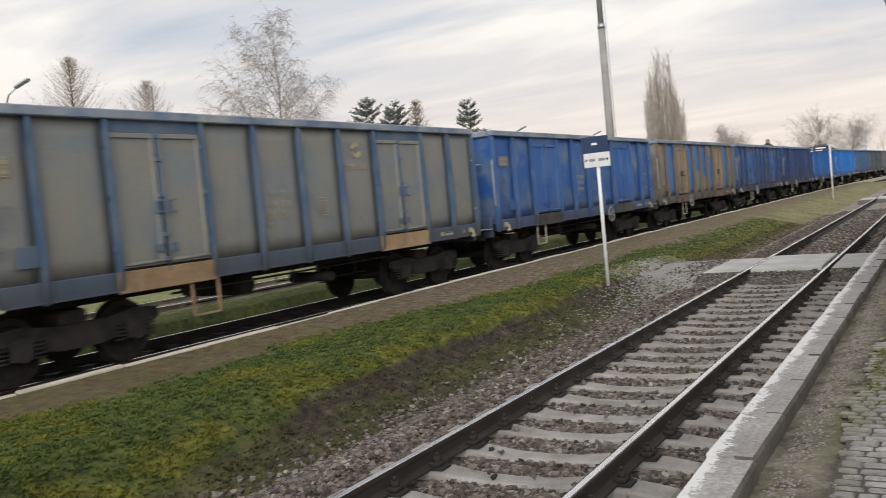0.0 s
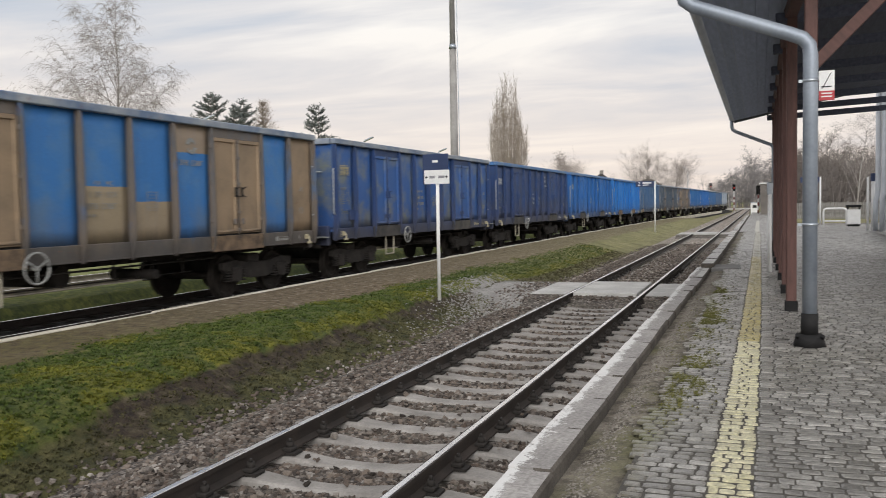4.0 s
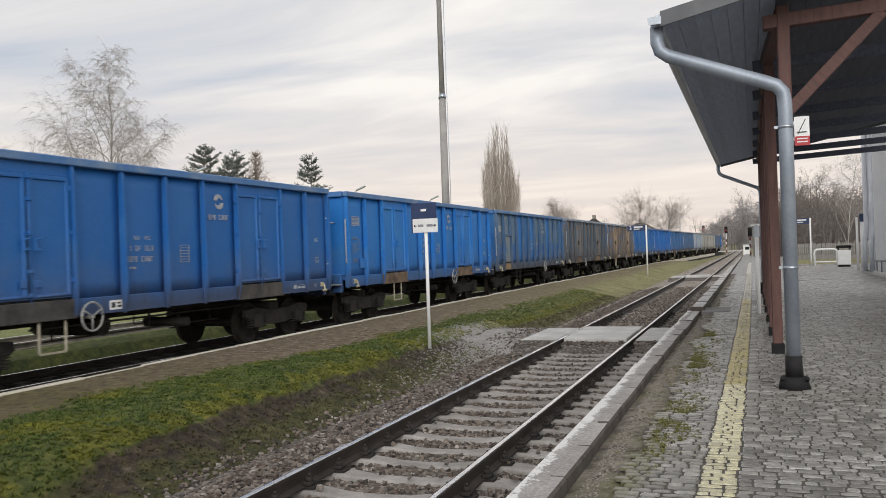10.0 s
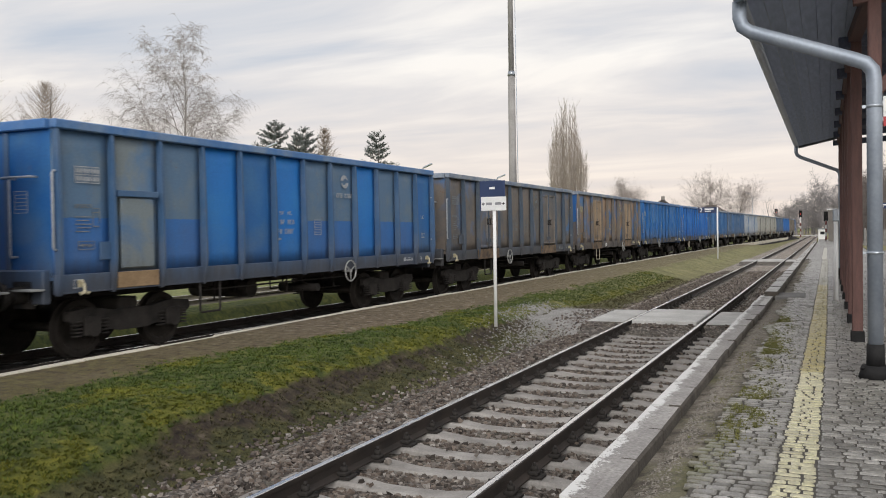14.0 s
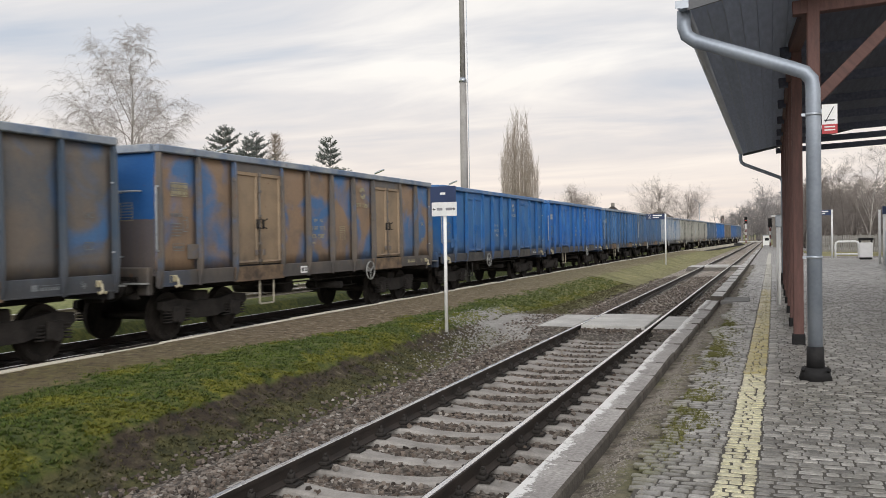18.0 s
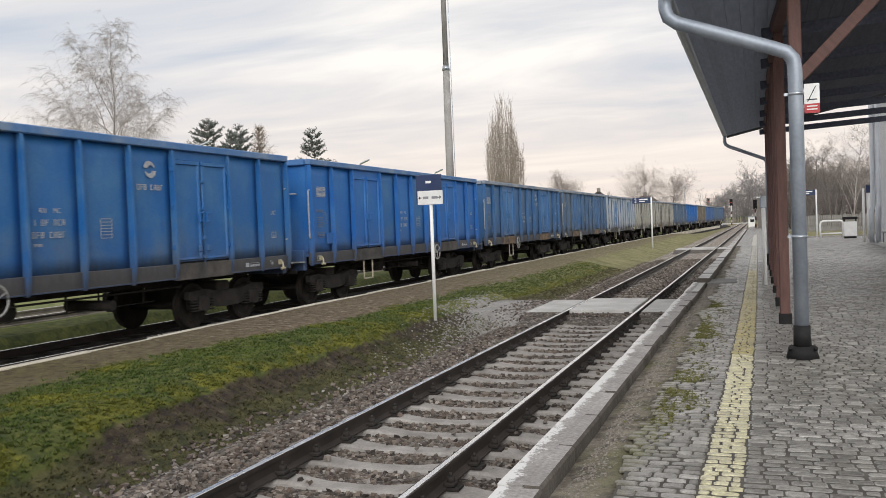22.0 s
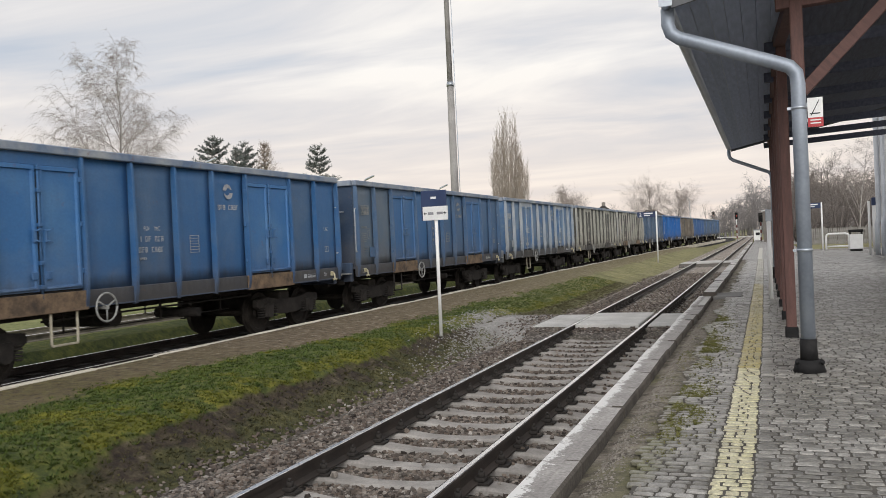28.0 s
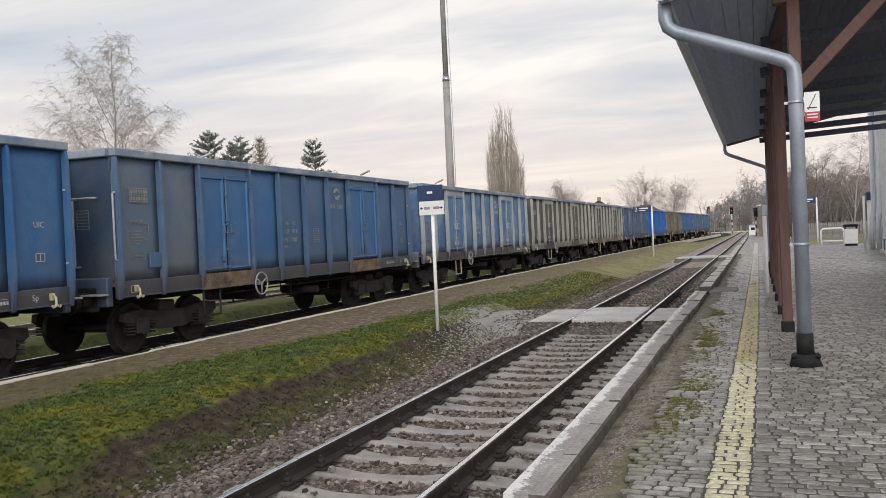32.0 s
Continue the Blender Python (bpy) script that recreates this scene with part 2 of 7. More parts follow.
    col = mixc(nt, math_node(nt, "MULTIPLY", ramp(nt, g, ((0.42, (0, 0, 0)), (0.85, (1, 1, 1)))), 0.25 + dirt_amount), col, (0.036, 0.035, 0.036))
    spots = noise_of(nt, vec, 5.5, 6, 0.7)
    col = mixc(nt, math_node(nt, "MULTIPLY", ramp(nt, spots, ((0.62, (0, 0, 0)), (0.68, (1, 1, 1)))), rust), col, (0.16, 0.075, 0.04))
    col = mixc(nt, 1.0, col, ramp(nt, fine, ((0.25, (1.06,) * 3), (0.75, (1.29,) * 3))), "MULTIPLY")
    nt.links.new(col, bsdf.inputs["Base Color"])
    rr = nt.nodes.new("ShaderNodeMapRange")
    rr.inputs["To Min"].default_value, rr.inputs["To Max"].default_value = 0.38, 0.75
    nt.links.new(clouds, rr.inputs[0])
    nt.links.new(rr.outputs[0], bsdf.inputs["Roughness"])
    bump(nt, bsdf, noise_of(nt, vec, 3.0, 3), 0.35, 0.02)
    return m


def flaking(name, coat, dark, light):
    """Brittle edge paint over the kerb's concrete, worn through in flakes and thinning away from the edge."""
    m, nt, bsdf = material(name, 0.85)
    vec = world_coords(nt)
    broad, small = noise_of(nt, vec, 1.7, 5), noise_of(nt, vec, 34, 3)
    under = mixc(nt, 1.0, ramp(nt, broad, ((0.3, dark), (0.7, light))), ramp(nt, small, ((0.2, (0.5,) * 3), (0.8, (1.2,) * 3))), "MULTIPLY")
    a, b = noise_of(nt, vec, 4.5, 6, 0.72), noise_of(nt, vec, 40, 4, 0.65)
    at = nt.nodes.new("ShaderNodeSeparateXYZ")
    nt.links.new(vec, at.inputs[0])
    side = nt.nodes.new("ShaderNodeMapRange")
    side.inputs["From Min"].default_value, side.inputs["From Max"].default_value = 1.66, 1.80
    side.inputs["To Min"].default_value, side.inputs["To Max"].default_value = 0.10, -0.14
    nt.links.new(at.outputs[0], side.inputs[0])
    w = math_node(nt, "ADD", math_node(nt, "ADD", math_node(nt, "MULTIPLY", a, 0.65), math_node(nt, "MULTIPLY", b, 0.35)), side.outputs[0])
    nt.links.new(mixc(nt, ramp(nt, w, ((0.50, (0, 0, 0)), (0.56, (0.9, 0.9, 0.9)))), under, coat), bsdf.inputs["Base Color"])
    bump(nt, bsdf, small, 0.9, 0.006)
    return m


steel_dark = simple("grimy_dark_steel", (0.018, 0.0165, 0.0155), (0.052, 0.046, 0.042), 4, 0.8, 0.0, 40)
steel_wheel = simple("worn_wheel_steel", (0.020, 0.018, 0.016), (0.055, 0.047, 0.041), 5, 0.7, 0.3, 40)
rail_web = simple("rusty_rail_steel", (0.020, 0.015, 0.0125), (0.052, 0.039, 0.032), 3, 0.8, 0.0, 70, 0.4)
rail_dusty = simple("dusty_siding_rail", (0.17, 0.15, 0.12), (0.34, 0.30, 0.245), 3, 0.85, 0.0, 70, 0.4)
rail_shine = simple("polished_rail_head", (0.82, 0.80, 0.78), (0.93, 0.91, 0.89), 2, 0.26, 1.0, 30, 0.1, 0.15)
# near-black tone: the shade under the train is in the sleepers' colour
shade_dark_concrete = simple("shade_dark_sleeper_concrete", (0.02, 0.018, 0.016), (0.055, 0.048, 0.042), 3, 0.9, 0, 45, 0.5, kind="World")
concrete = simple("weathered_sleeper_concrete", (0.215, 0.200, 0.184), (0.42, 0.395, 0.37), 3, 0.9, 0, 45, 0.5, kind="World")
slab_mat = simple("pale_concrete_panel", (0.46, 0.45, 0.43), (0.66, 0.645, 0.62), 1.6, 0.8, 0, 40, 0.5, 0.35, kind="World")
kerb_back = simple("soil_and_shade_dark_concrete", (0.050, 0.042, 0.034), (0.135, 0.118, 0.100), 3.0, 0.95, 0, 40, 0.9, 0.5, kind="World")
kerb_mat = simple("grey_kerb_concrete", (0.275, 0.258, 0.246), (0.48, 0.455, 0.435), 1.7, 0.8, 0, 34, 0.9, 0.5, kind="World")
white_edge = flaking("worn_white_kerb_paint", (0.74, 0.735, 0.72), (0.275, 0.258, 0.246), (0.48, 0.455, 0.435))
zinc = simple("galvanised_sheet", (0.36, 0.40, 0.45), (0.52, 0.56, 0.61), 2.5, 0.36, 0.75, 25, 0.12, 0.12)
pipe_zinc = simple("dulled_zinc_pipe", (0.27, 0.31, 0.37), (0.40, 0.445, 0.51), 2.5, 0.5, 0.35, 25, 0.12, 0.12)
red_wood = simple("brown_red_stained_timber", (0.088, 0.042, 0.036), (0.155, 0.078, 0.066), 3, 0.7, 0, 30, 0.4, stretch=(6, 6, 1))
# sky glare is in the outer boards' colour, roof shade in the inner ones'
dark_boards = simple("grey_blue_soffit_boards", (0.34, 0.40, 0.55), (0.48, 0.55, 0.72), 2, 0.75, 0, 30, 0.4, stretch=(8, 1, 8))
inner_boards = simple("roof_shade_inner_boards", (0.075, 0.082, 0.120), (0.135, 0.148, 0.200), 2, 0.8, 0, 30, 0.4, stretch=(8, 1, 8))
black_iron = simple("black_cast_iron", (0.012, 0.012, 0.013), (0.030, 0.029, 0.029), 6, 0.75, 0.0, 60)
for dull in (black_iron, steel_dark, steel_wheel):
    dull.node_tree.nodes["Principled BSDF"].inputs["Specular IOR Level"].default_value = 0.2
white_paint = simple("white_enamel", (0.80, 0.80, 0.79), (0.89, 0.89, 0.88), 4, 0.5, 0, 40, 0.1, 0.1)
sign_navy = simple("navy_sign_enamel", (0.026, 0.042, 0.105), (0.036, 0.058, 0.135), 3, 0.4, 0, 40, 0.05, 0.1)
sign_red = simple("red_sign_film", (0.42, 0.035, 0.045), (0.52, 0.05, 0.055), 5, 0.5, 0, 40, 0.05, 0.1)
sign_grey = simple("greyed_sign_lettering", (0.22, 0.22, 0.24), (0.32, 0.32, 0.34), 5, 0.6, 0, 40, 0.0, 0.1)
ink = simple("dark_sign_lettering", (0.02, 0.02, 0.025), (0.04, 0.04, 0.05), 5, 0.6, 0, 40, 0.0, 0.1)

# ---- ground ----
def smooth(a, b, v):
    t = min(max((v - a) / (b - a), 0.0), 1.0)
    return t * t * (3 - 2 * t)


def bank_edge(y):
    return -2.95 + smooth(34, 24, y) * (0.16 * noise.noise(Vector((0.0, y * 0.22, 3.0))) + 0.04 * noise.noise(Vector((0.0, y * 0.9, 8.0))))


def turf_lip(y):
    """Where the turf breaks off above the slope."""
    near = smooth(25, 18, y)
    return bank_edge(y) - 0.08 + near * (0.15 * noise.noise(Vector((0.0, y * 0.8, 21.0))) + 0.08 * noise.noise(Vector((0.0, y * 3.1, 22.0)))) + 0.35 * smooth(7.2, 5.6, y)


def ground_z(x, y):
    if x < -10.7:
        z = 0.04 + 0.05 * noise.noise(Vector((x * 0.2, y * 0.2, 0.0)))
    elif x < -6.55 + 0.0095 * max(0.0, y - 42):
        z = -0.32
    elif x < 1.5:
        e = bank_edge(y)
        near = smooth(25, 18, y)
        top = 0.19 + (0.018 if y < 26 else 0.004) * noise.noise(Vector((x * 0.9, y * 0.7, 1.0))) * smooth(-6.7, -6.0, x)
        # a broken turf edge, then the slope down to the ballast
        lip = turf_lip(y)
        scarp = near * 0.095 * (0.65 + 0.5 * noise.noise(Vector((x * 0.5, y * 0.6, 23.0))))
        z = top + (-0.34 - top) * smooth(e - 0.55 - 1.5 * smooth(19, 27, y), e + 0.98, x) - scarp * smooth(lip - 0.03, lip + 0.07, x) * smooth(e + 0.75, e + 0.1, x)
        if near > 0 and -5.6 < x < -2.0:
            turf = smooth(-5.5, -4.9, x) * smooth(-2.0, -2.6, x) * near
            z += turf * (0.022 * noise.noise(Vector((x * 3.6, y * 3.2, 11.0))) + 0.020 * noise.noise(Vector((x * 8.5, y * 8.0, 12.0))))
        z += (-0.33 - z) * smooth(95, 125, y)
        mound = smooth(17.2, 18.4, y) * smooth(21.9, 20.8, y)
        if mound > 0 and x < -1.6:
            z = max(z, z + (-0.02 - z) * mound)
    else:
        z = -0.2 if 1.5 <= x < 20 and -60 < y < 150 else 0.12
    return z


def ground_cover(x, y):
    """How far a spot of the island is bare soil, yellow moss, trodden path and thinly grown slope."""
    if x < -6.9 or x > -1.0:
        return 0.0, 0.0, 0.0, 0.0
    n1, n2, n3 = noise.noise(Vector((x * 0.9, y * 0.9, 0))), noise.noise(Vector((x * 3.2, y * 3.2, 7))), noise.noise(Vector((x * 8.0, y * 8.0, 9)))
    d = x - turf_lip(y)
    slope = smooth(-0.04, 0.10, d + 0.07 * n2 + 0.04 * n3)
    bare = slope * (1.0 - 0.85 * smooth(0.16, 0.46, d + 0.35 * n1 + 0.3 * n2)) * smooth(4.6, 6.6, y + n1) * smooth(30, 20, y)
    path_edge = -4.95 + 0.75 * smooth(10, 15.5, y)
    path = smooth(path_edge + 0.30, path_edge - 0.40, x + 0.28 * n1 + 0.22 * n2 + 0.08 * n3)
    edge = smooth(-0.65, -0.12, d) * (1 - slope)
    moss = smooth(0.12, 0.36, n1 * 0.5 + n2 * 0.45 + 0.15 * n3 + 0.36 * edge + 0.12 * smooth(-4.4, -4.9, x) + 0.03 * smooth(8.0, 6.0, y))
    return bare, moss * (1 - 0.7 * slope), path, slope


def ground_material():
    m, nt, bsdf = material("winter_grass_and_soil", 0.95)
    vec = world_coords(nt)
    sep = nt.nodes.new("ShaderNodeSeparateXYZ")
    nt.links.new(vec, sep.inputs[0])
    big, mid, fine = noise_of(nt, vec, 0.7, 4, 0.6), noise_of(nt, vec, 6, 6, 0.72), noise_of(nt, vec, 30, 6, 0.8)
    hue = math_node(nt, "ADD", math_node(nt, "MULTIPLY", mid, 0.65), math_node(nt, "MULTIPLY", big, 0.35))
    grass = ramp(nt, hue, ((0.38, (0.030, 0.046, 0.009)), (0.48, (0.070, 0.090, 0.016)), (0.60, (0.15, 0.158, 0.030))))
    # drier and paler turf far along the island, and light grass beyond the siding
    dry = nt.nodes.new("ShaderNodeMapRange")
    dry.inputs["From Min"].default_value, dry.inputs["From Max"].default_value = 16.0, 42.0
    dry.inputs["To Max"].default_value = 0.85
    nt.links.new(sep.outputs[1], dry.inputs[0])
    straw = ramp(nt, hue, ((0.38, (0.140, 0.140, 0.052)), (0.60, (0.35, 0.315, 0.16))))
    light = ramp(nt, hue, ((0.38, (0.105, 0.135, 0.034)), (0.60, (0.27, 0.275, 0.105))))
    grass = mixc(nt, math_node(nt, "LESS_THAN", math_node(nt, "ADD", sep.outputs[0], big), -11.9), grass, light)
    cover = nt.nodes.new("ShaderNodeAttribute")
    cover.attribute_name = "cover"
    kinds = nt.nodes.new("ShaderNodeSeparateColor")
    nt.links.new(cover.outputs["Color"], kinds.inputs[0])
    ragged = math_node(nt, "MULTIPLY", math_node(nt, "SUBTRACT", math_node(nt, "ADD", math_node(nt, "MULTIPLY", mid, 0.6), math_node(nt, "MULTIPLY", fine, 0.4)), 0.5), 1.3)

    def share(channel):
        return ramp(nt, math_node(nt, "ADD", channel, ragged), ((0.30, (0, 0, 0)), (0.70, (1, 1, 1))))

    moss = ramp(nt, hue, ((0.38, (0.050, 0.062, 0.008)), (0.48, (0.108, 0.116, 0.012)), (0.60, (0.215, 0.205, 0.025))))
    thin = ramp(nt, hue, ((0.38, (0.025, 0.026, 0.009)), (0.48, (0.058, 0.057, 0.018)), (0.60, (0.122, 0.110, 0.042))))
    soil = ramp(nt, mid, ((0.36, (0.014, 0.009, 0.006)), (0.48, (0.046, 0.031, 0.019)), (0.58, (0.072, 0.058, 0.032)), (0.68, (0.15, 0.118, 0.084))))
    path = ramp(nt, mid, ((0.34, (0.070, 0.048, 0.026)), (0.46, (0.142, 0.104, 0.060)), (0.56, (0.205, 0.158, 0.102)), (0.66, (0.35, 0.305, 0.24))))
    # the path is mossy near at hand and dusty further on
    damp = nt.nodes.new("ShaderNodeMapRange")
    damp.inputs["From Min"].default_value, damp.inputs["From Max"].default_value = 14.0, 8.5
    nt.links.new(sep.outputs[1], damp.inputs[0])
    mossy = math_node(nt, "MULTIPLY", damp.outputs[0], ramp(nt, hue, ((0.42, (0.2, 0.2, 0.2)), (0.54, (0.9, 0.9, 0.9)))))
    path = mixc(nt, mossy, path, ramp(nt, mid, ((0.36, (0.070, 0.058, 0.020)), (0.64, (0.175, 0.150, 0.046)))))
    col = mixc(nt, share(kinds.outputs[1]), grass, moss)
    slope = math_node(nt, "MULTIPLY", share(cover.outputs["Alpha"]), 0.92)
    col = mixc(nt, slope, col, thin)
    col = mixc(nt, share(kinds.outputs[0]), col, soil)
    col = mixc(nt, share(kinds.outputs[2]), col, path)
    far = math_node(nt, "MULTIPLY", dry.outputs[0], math_node(nt, "GREATER_THAN", sep.outputs[0], -10.0))
    far = math_node(nt, "MULTIPLY", far, math_node(nt, "SUBTRACT", 1.0, math_node(nt, "MULTIPLY", kinds.outputs[2], 0.55)))
    col = mixc(nt, far, col, straw)
    col = mixc(nt, 1.0, col, ramp(nt, fine, ((0.3, (0.62,) * 3), (0.7, (1.28,) * 3))), "MULTIPLY")
    nt.links.new(col, bsdf.inputs["Base Color"])
    bump(nt, bsdf, math_node(nt, "ADD", fine, math_node(nt, "MULTIPLY", mid, 1.5)), 0.8, 0.035)
    return m


grass_mat = ground_material()


def build_ground():
    xs = [-3000, -1200, -500, -200, -90, -50, -30, -20, -14, -11, -10.7, -10.69, -6.56, -6.54]
    xs += list(np.arange(-6.45, -1.4, 0.08)) + [-1.2, 0, 1.49, 1.51, 4, 9, 19.9, 20.1, 40, 90, 200, 500, 1200, 3000]
    ys = [-3000, -1000, -300, -100, -40, -60.1, -59.9, -20, -10, -4] + list(np.arange(-2, 2, 0.3)) + list(np.arange(2, 23, 0.1)) + list(np.arange(23, 34, 0.2)) + list(np.arange(34, 90, 1.5))
    ys += [100, 115, 130, 149.9, 150.1, 200, 280, 400, 700, 1200, 3000]
    verts = [(float(x), float(y), ground_z(float(x), float(y))) for y in ys for x in xs]
    n = len(xs)
    faces = [(j * n + i, j * n + i + 1, (j + 1) * n + i + 1, (j + 1) * n + i) for j in range(len(ys) - 1) for i in range(n - 1)]
    me = raw("ground", verts, faces)
    for p in me.polygons:
        p.use_smooth = True
    cover = me.color_attributes.new("cover", "FLOAT_COLOR", "POINT")
    cover.data.foreach_set("color", np.array([ground_cover(x, y) for x, y, _ in verts], dtype=np.float32).ravel())
    tagged(put("ground", me, grass_mat), "mossy winter grass and bare soil round the tracks", "ground", kind="structure")


build_ground()


def ballast_material(name, tone):
    m, nt, bsdf = material(name, 0.92)
    vec = world_coords(nt)
    v = nt.nodes.new("ShaderNodeTexVoronoi")
    v.inputs["Scale"].default_value = 22
    nt.links.new(vec, v.inputs["Vector"])
    big = noise_of(nt, vec, 0.9, 4)
    hue = nt.nodes.new("ShaderNodeSeparateColor")
    nt.links.new(v.outputs["Color"], hue.inputs[0])
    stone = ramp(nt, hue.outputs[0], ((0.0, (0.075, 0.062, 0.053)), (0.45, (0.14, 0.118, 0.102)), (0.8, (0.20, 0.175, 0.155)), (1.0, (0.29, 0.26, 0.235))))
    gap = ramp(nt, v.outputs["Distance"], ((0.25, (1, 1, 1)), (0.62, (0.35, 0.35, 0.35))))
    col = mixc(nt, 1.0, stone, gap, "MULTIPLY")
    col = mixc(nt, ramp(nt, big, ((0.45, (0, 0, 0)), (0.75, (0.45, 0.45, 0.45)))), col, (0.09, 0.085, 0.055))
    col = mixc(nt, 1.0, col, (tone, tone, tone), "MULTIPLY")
    nt.links.new(col, bsdf.inputs["Base Color"])
    inv = math_node(nt, "SUBTRACT", 1.0, v.outputs["Distance"])
    bump(nt, bsdf, inv, 0.9, 0.03)
    return m


ballast_mat = ballast_material("brown_grey_track_ballast", 1.4)
# far stone is paled: grazing sky sheen is put into its tone
far_ballast_mat = ballast_material("sheen_paled_track_ballast", 3.3)
# dark stone, lowered further in tone for the shade under the train
dark_ballast_mat = ballast_material("shade_dark_track_ballast", 0.16)


def stone_material():
    m, nt, bsdf = material("crushed_stone", 0.9)
    g = nt.nodes.new("ShaderNodeNewGeometry")
    col = ramp(nt, g.outputs["Random Per Island"], ((0.0, (0.036, 0.028, 0.023)), (0.2, (0.085, 0.070, 0.060)), (0.4, (0.122, 0.091, 0.072)), (0.6, (0.165, 0.146, 0.130)), (0.8, (0.195, 0.155, 0.126)), (0.95, (0.275, 0.245, 0.216)), (1.0, (0.39, 0.36, 0.33))))
    fine = noise_of(nt, world_coords(nt), 70, 3)
    nt.links.new(mixc(nt, 1.0, col, ramp(nt, fine, ((0.25, (0.7,) * 3), (0.75, (1.15,) * 3))), "MULTIPLY"), bsdf.inputs["Base Color"])
    return m


stone_mat = stone_material()


def bed(name, profile, y0, y1, label, mat=None):
    bm = bmesh.new()
    extrude_y(bm, profile, y0, y1)
    return tagged(part(name, bm, mat or ballast_mat), label, "ballast bed", kind="structure")


NEAR_BED = [(-2.35, -0.5), (1.62, -0.5), (1.62, -0.225), (1.0, -0.225), (-1.35, -0.225), (-2.25, -0.33)]
bed("ballast_bed_near", NEAR_BED, -60, 22, "brown grey crushed stone under the near track")
bed("ballast_bed_beyond", NEAR_BED, 22, 420, "crushed stone under the near track beyond the crossing, paled for sky sheen", far_ballast_mat)

# ---- tracks ----
# the far track draws slowly nearer to the near one
FAR_SLOPE, BEND, BEND_FROM, BEND_TO, BACK = 0.0095, 0.022, 85.0, 190.0, 0.065


def far_line(y):
    """The far track's middle: it bends in a little more between two points, then swings away behind the trees."""
    return -8.45 + FAR_SLOPE * (y - 15.0) + BEND * (min(max(y, BEND_FROM), BEND_TO) - BEND_FROM) - BACK * max(0.0, y - BEND_TO)


def far_turn(y):
    """The heading of a wagon whose bogies stand on the far track."""
    return -math.degrees(math.atan((far_line(y + 4.5) - far_line(y - 4.5)) / 9.0))


RAIL = [(-0.075, -0.16), (0.075, -0.16), (0.075, -0.145), (0.012, -0.125), (0.010, -0.045), (0.034, -0.035), (0.036, -0.004), (-0.036, -0.004), (-0.034, -0.035), (-0.010, -0.045), (-0.012, -0.125), (-0.075, -0.145)]
SLEEPER_STEP, SLEEPER_FIRST = 0.6, 6.96


def sleeper_mesh():
    bm = bmesh.new()
    stations = [(-1.28, 0.245, -0.235), (-1.22, 0.25, -0.195), (-0.98, 0.26, -0.165), (-0.55, 0.25, -0.165), (-0.28, 0.22, -0.195), (0, 0.21, -0.20)]
    stations += [(-x, w, z) for x, w, z in stations[-2::-1]]
    rows = []
    for x, w, z in stations:
        h = w / 2
        rows.append([bm.verts.new(p) for p in ((x, -h - 0.03, -0.36), (x, -h, z - 0.02), (x, -h + 0.025, z), (x, h - 0.025, z), (x, h, z - 0.02), (x, h + 0.03, -0.36))])
    for a, b in zip(rows, rows[1:]):
        for i in range(5):
            bm.faces.new((a[i], b[i], b[i + 1], a[i + 1]))
    bm.faces.new(rows[0])
    bm.faces.new(rows[-1][::-1])
    bmesh.ops.recalc_face_normals(bm, faces=bm.faces)
    return mesh_of("sleeper", bm)


def clip_mesh():
    """Rail fastening: a sole plate rib, a bent clamp and a bolt with its nut."""
    bm = bmesh.new()
    box(bm, 0.055, 0.17, -0.07, 0.07, -0.165, -0.145)
    box(bm, 0.040, 0.130, -0.055, 0.055, -0.146, -0.108, 0.010)
    tube(bm, (0.088, 0, -0.115), (0.088, 0, -0.066), 0.036, 0.032, 6)
    tube(bm, (0.088, 0, -0.070), (0.088, 0, -0.040), 0.015, 0.015, 6)
    return mesh_of("rail_clip", bm)


def track(name, cx, cz, y0, y1, label, sleepers, clips, tie=None, web=None, turn=0):
    root = tagged(empty(name, pose(cx, 0, cz, 0, 0, turn)), label, "railway track", kind="structure")
    for sx in (-0.7535, 0.7535):
        bm = bmesh.new()
        extrude_y(bm, [(x + sx, z) for x, z in RAIL], y0, y1)
        rail = part("rail", bm, web or rail_web, root)
        bm = bmesh.new()
        extrude_y(bm, [(sx - 0.027, -0.0042), (sx + 0.027, -0.0042), (sx + 0.023, 0.0), (sx - 0.023, 0.0)], y0, y1)
        part("running_surface", bm, rail_shine, rail, "polished bright rail head")
    me, ce = sleeper_mesh(), clip_mesh()
    for i in sleepers:
        y = SLEEPER_FIRST + i * SLEEPER_STEP
        put("sleeper", me, tie or concrete, root, m=pose(random.uniform(-0.02, 0.02), y + random.uniform(-0.012, 0.012), random.uniform(-0.012, 0.0) - (0.0 if y < 23 else 0.045), 0, 0, random.uniform(-0.5, 0.5)))
    for i in clips:
        y = SLEEPER_FIRST + i * SLEEPER_STEP
        for sx in (-0.7535, 0.7535):
            for turn in (0, 180):
                put("rail_clip", ce, steel_dark, root, m=pose(sx, y, 0, 0, 0, turn))
    return root


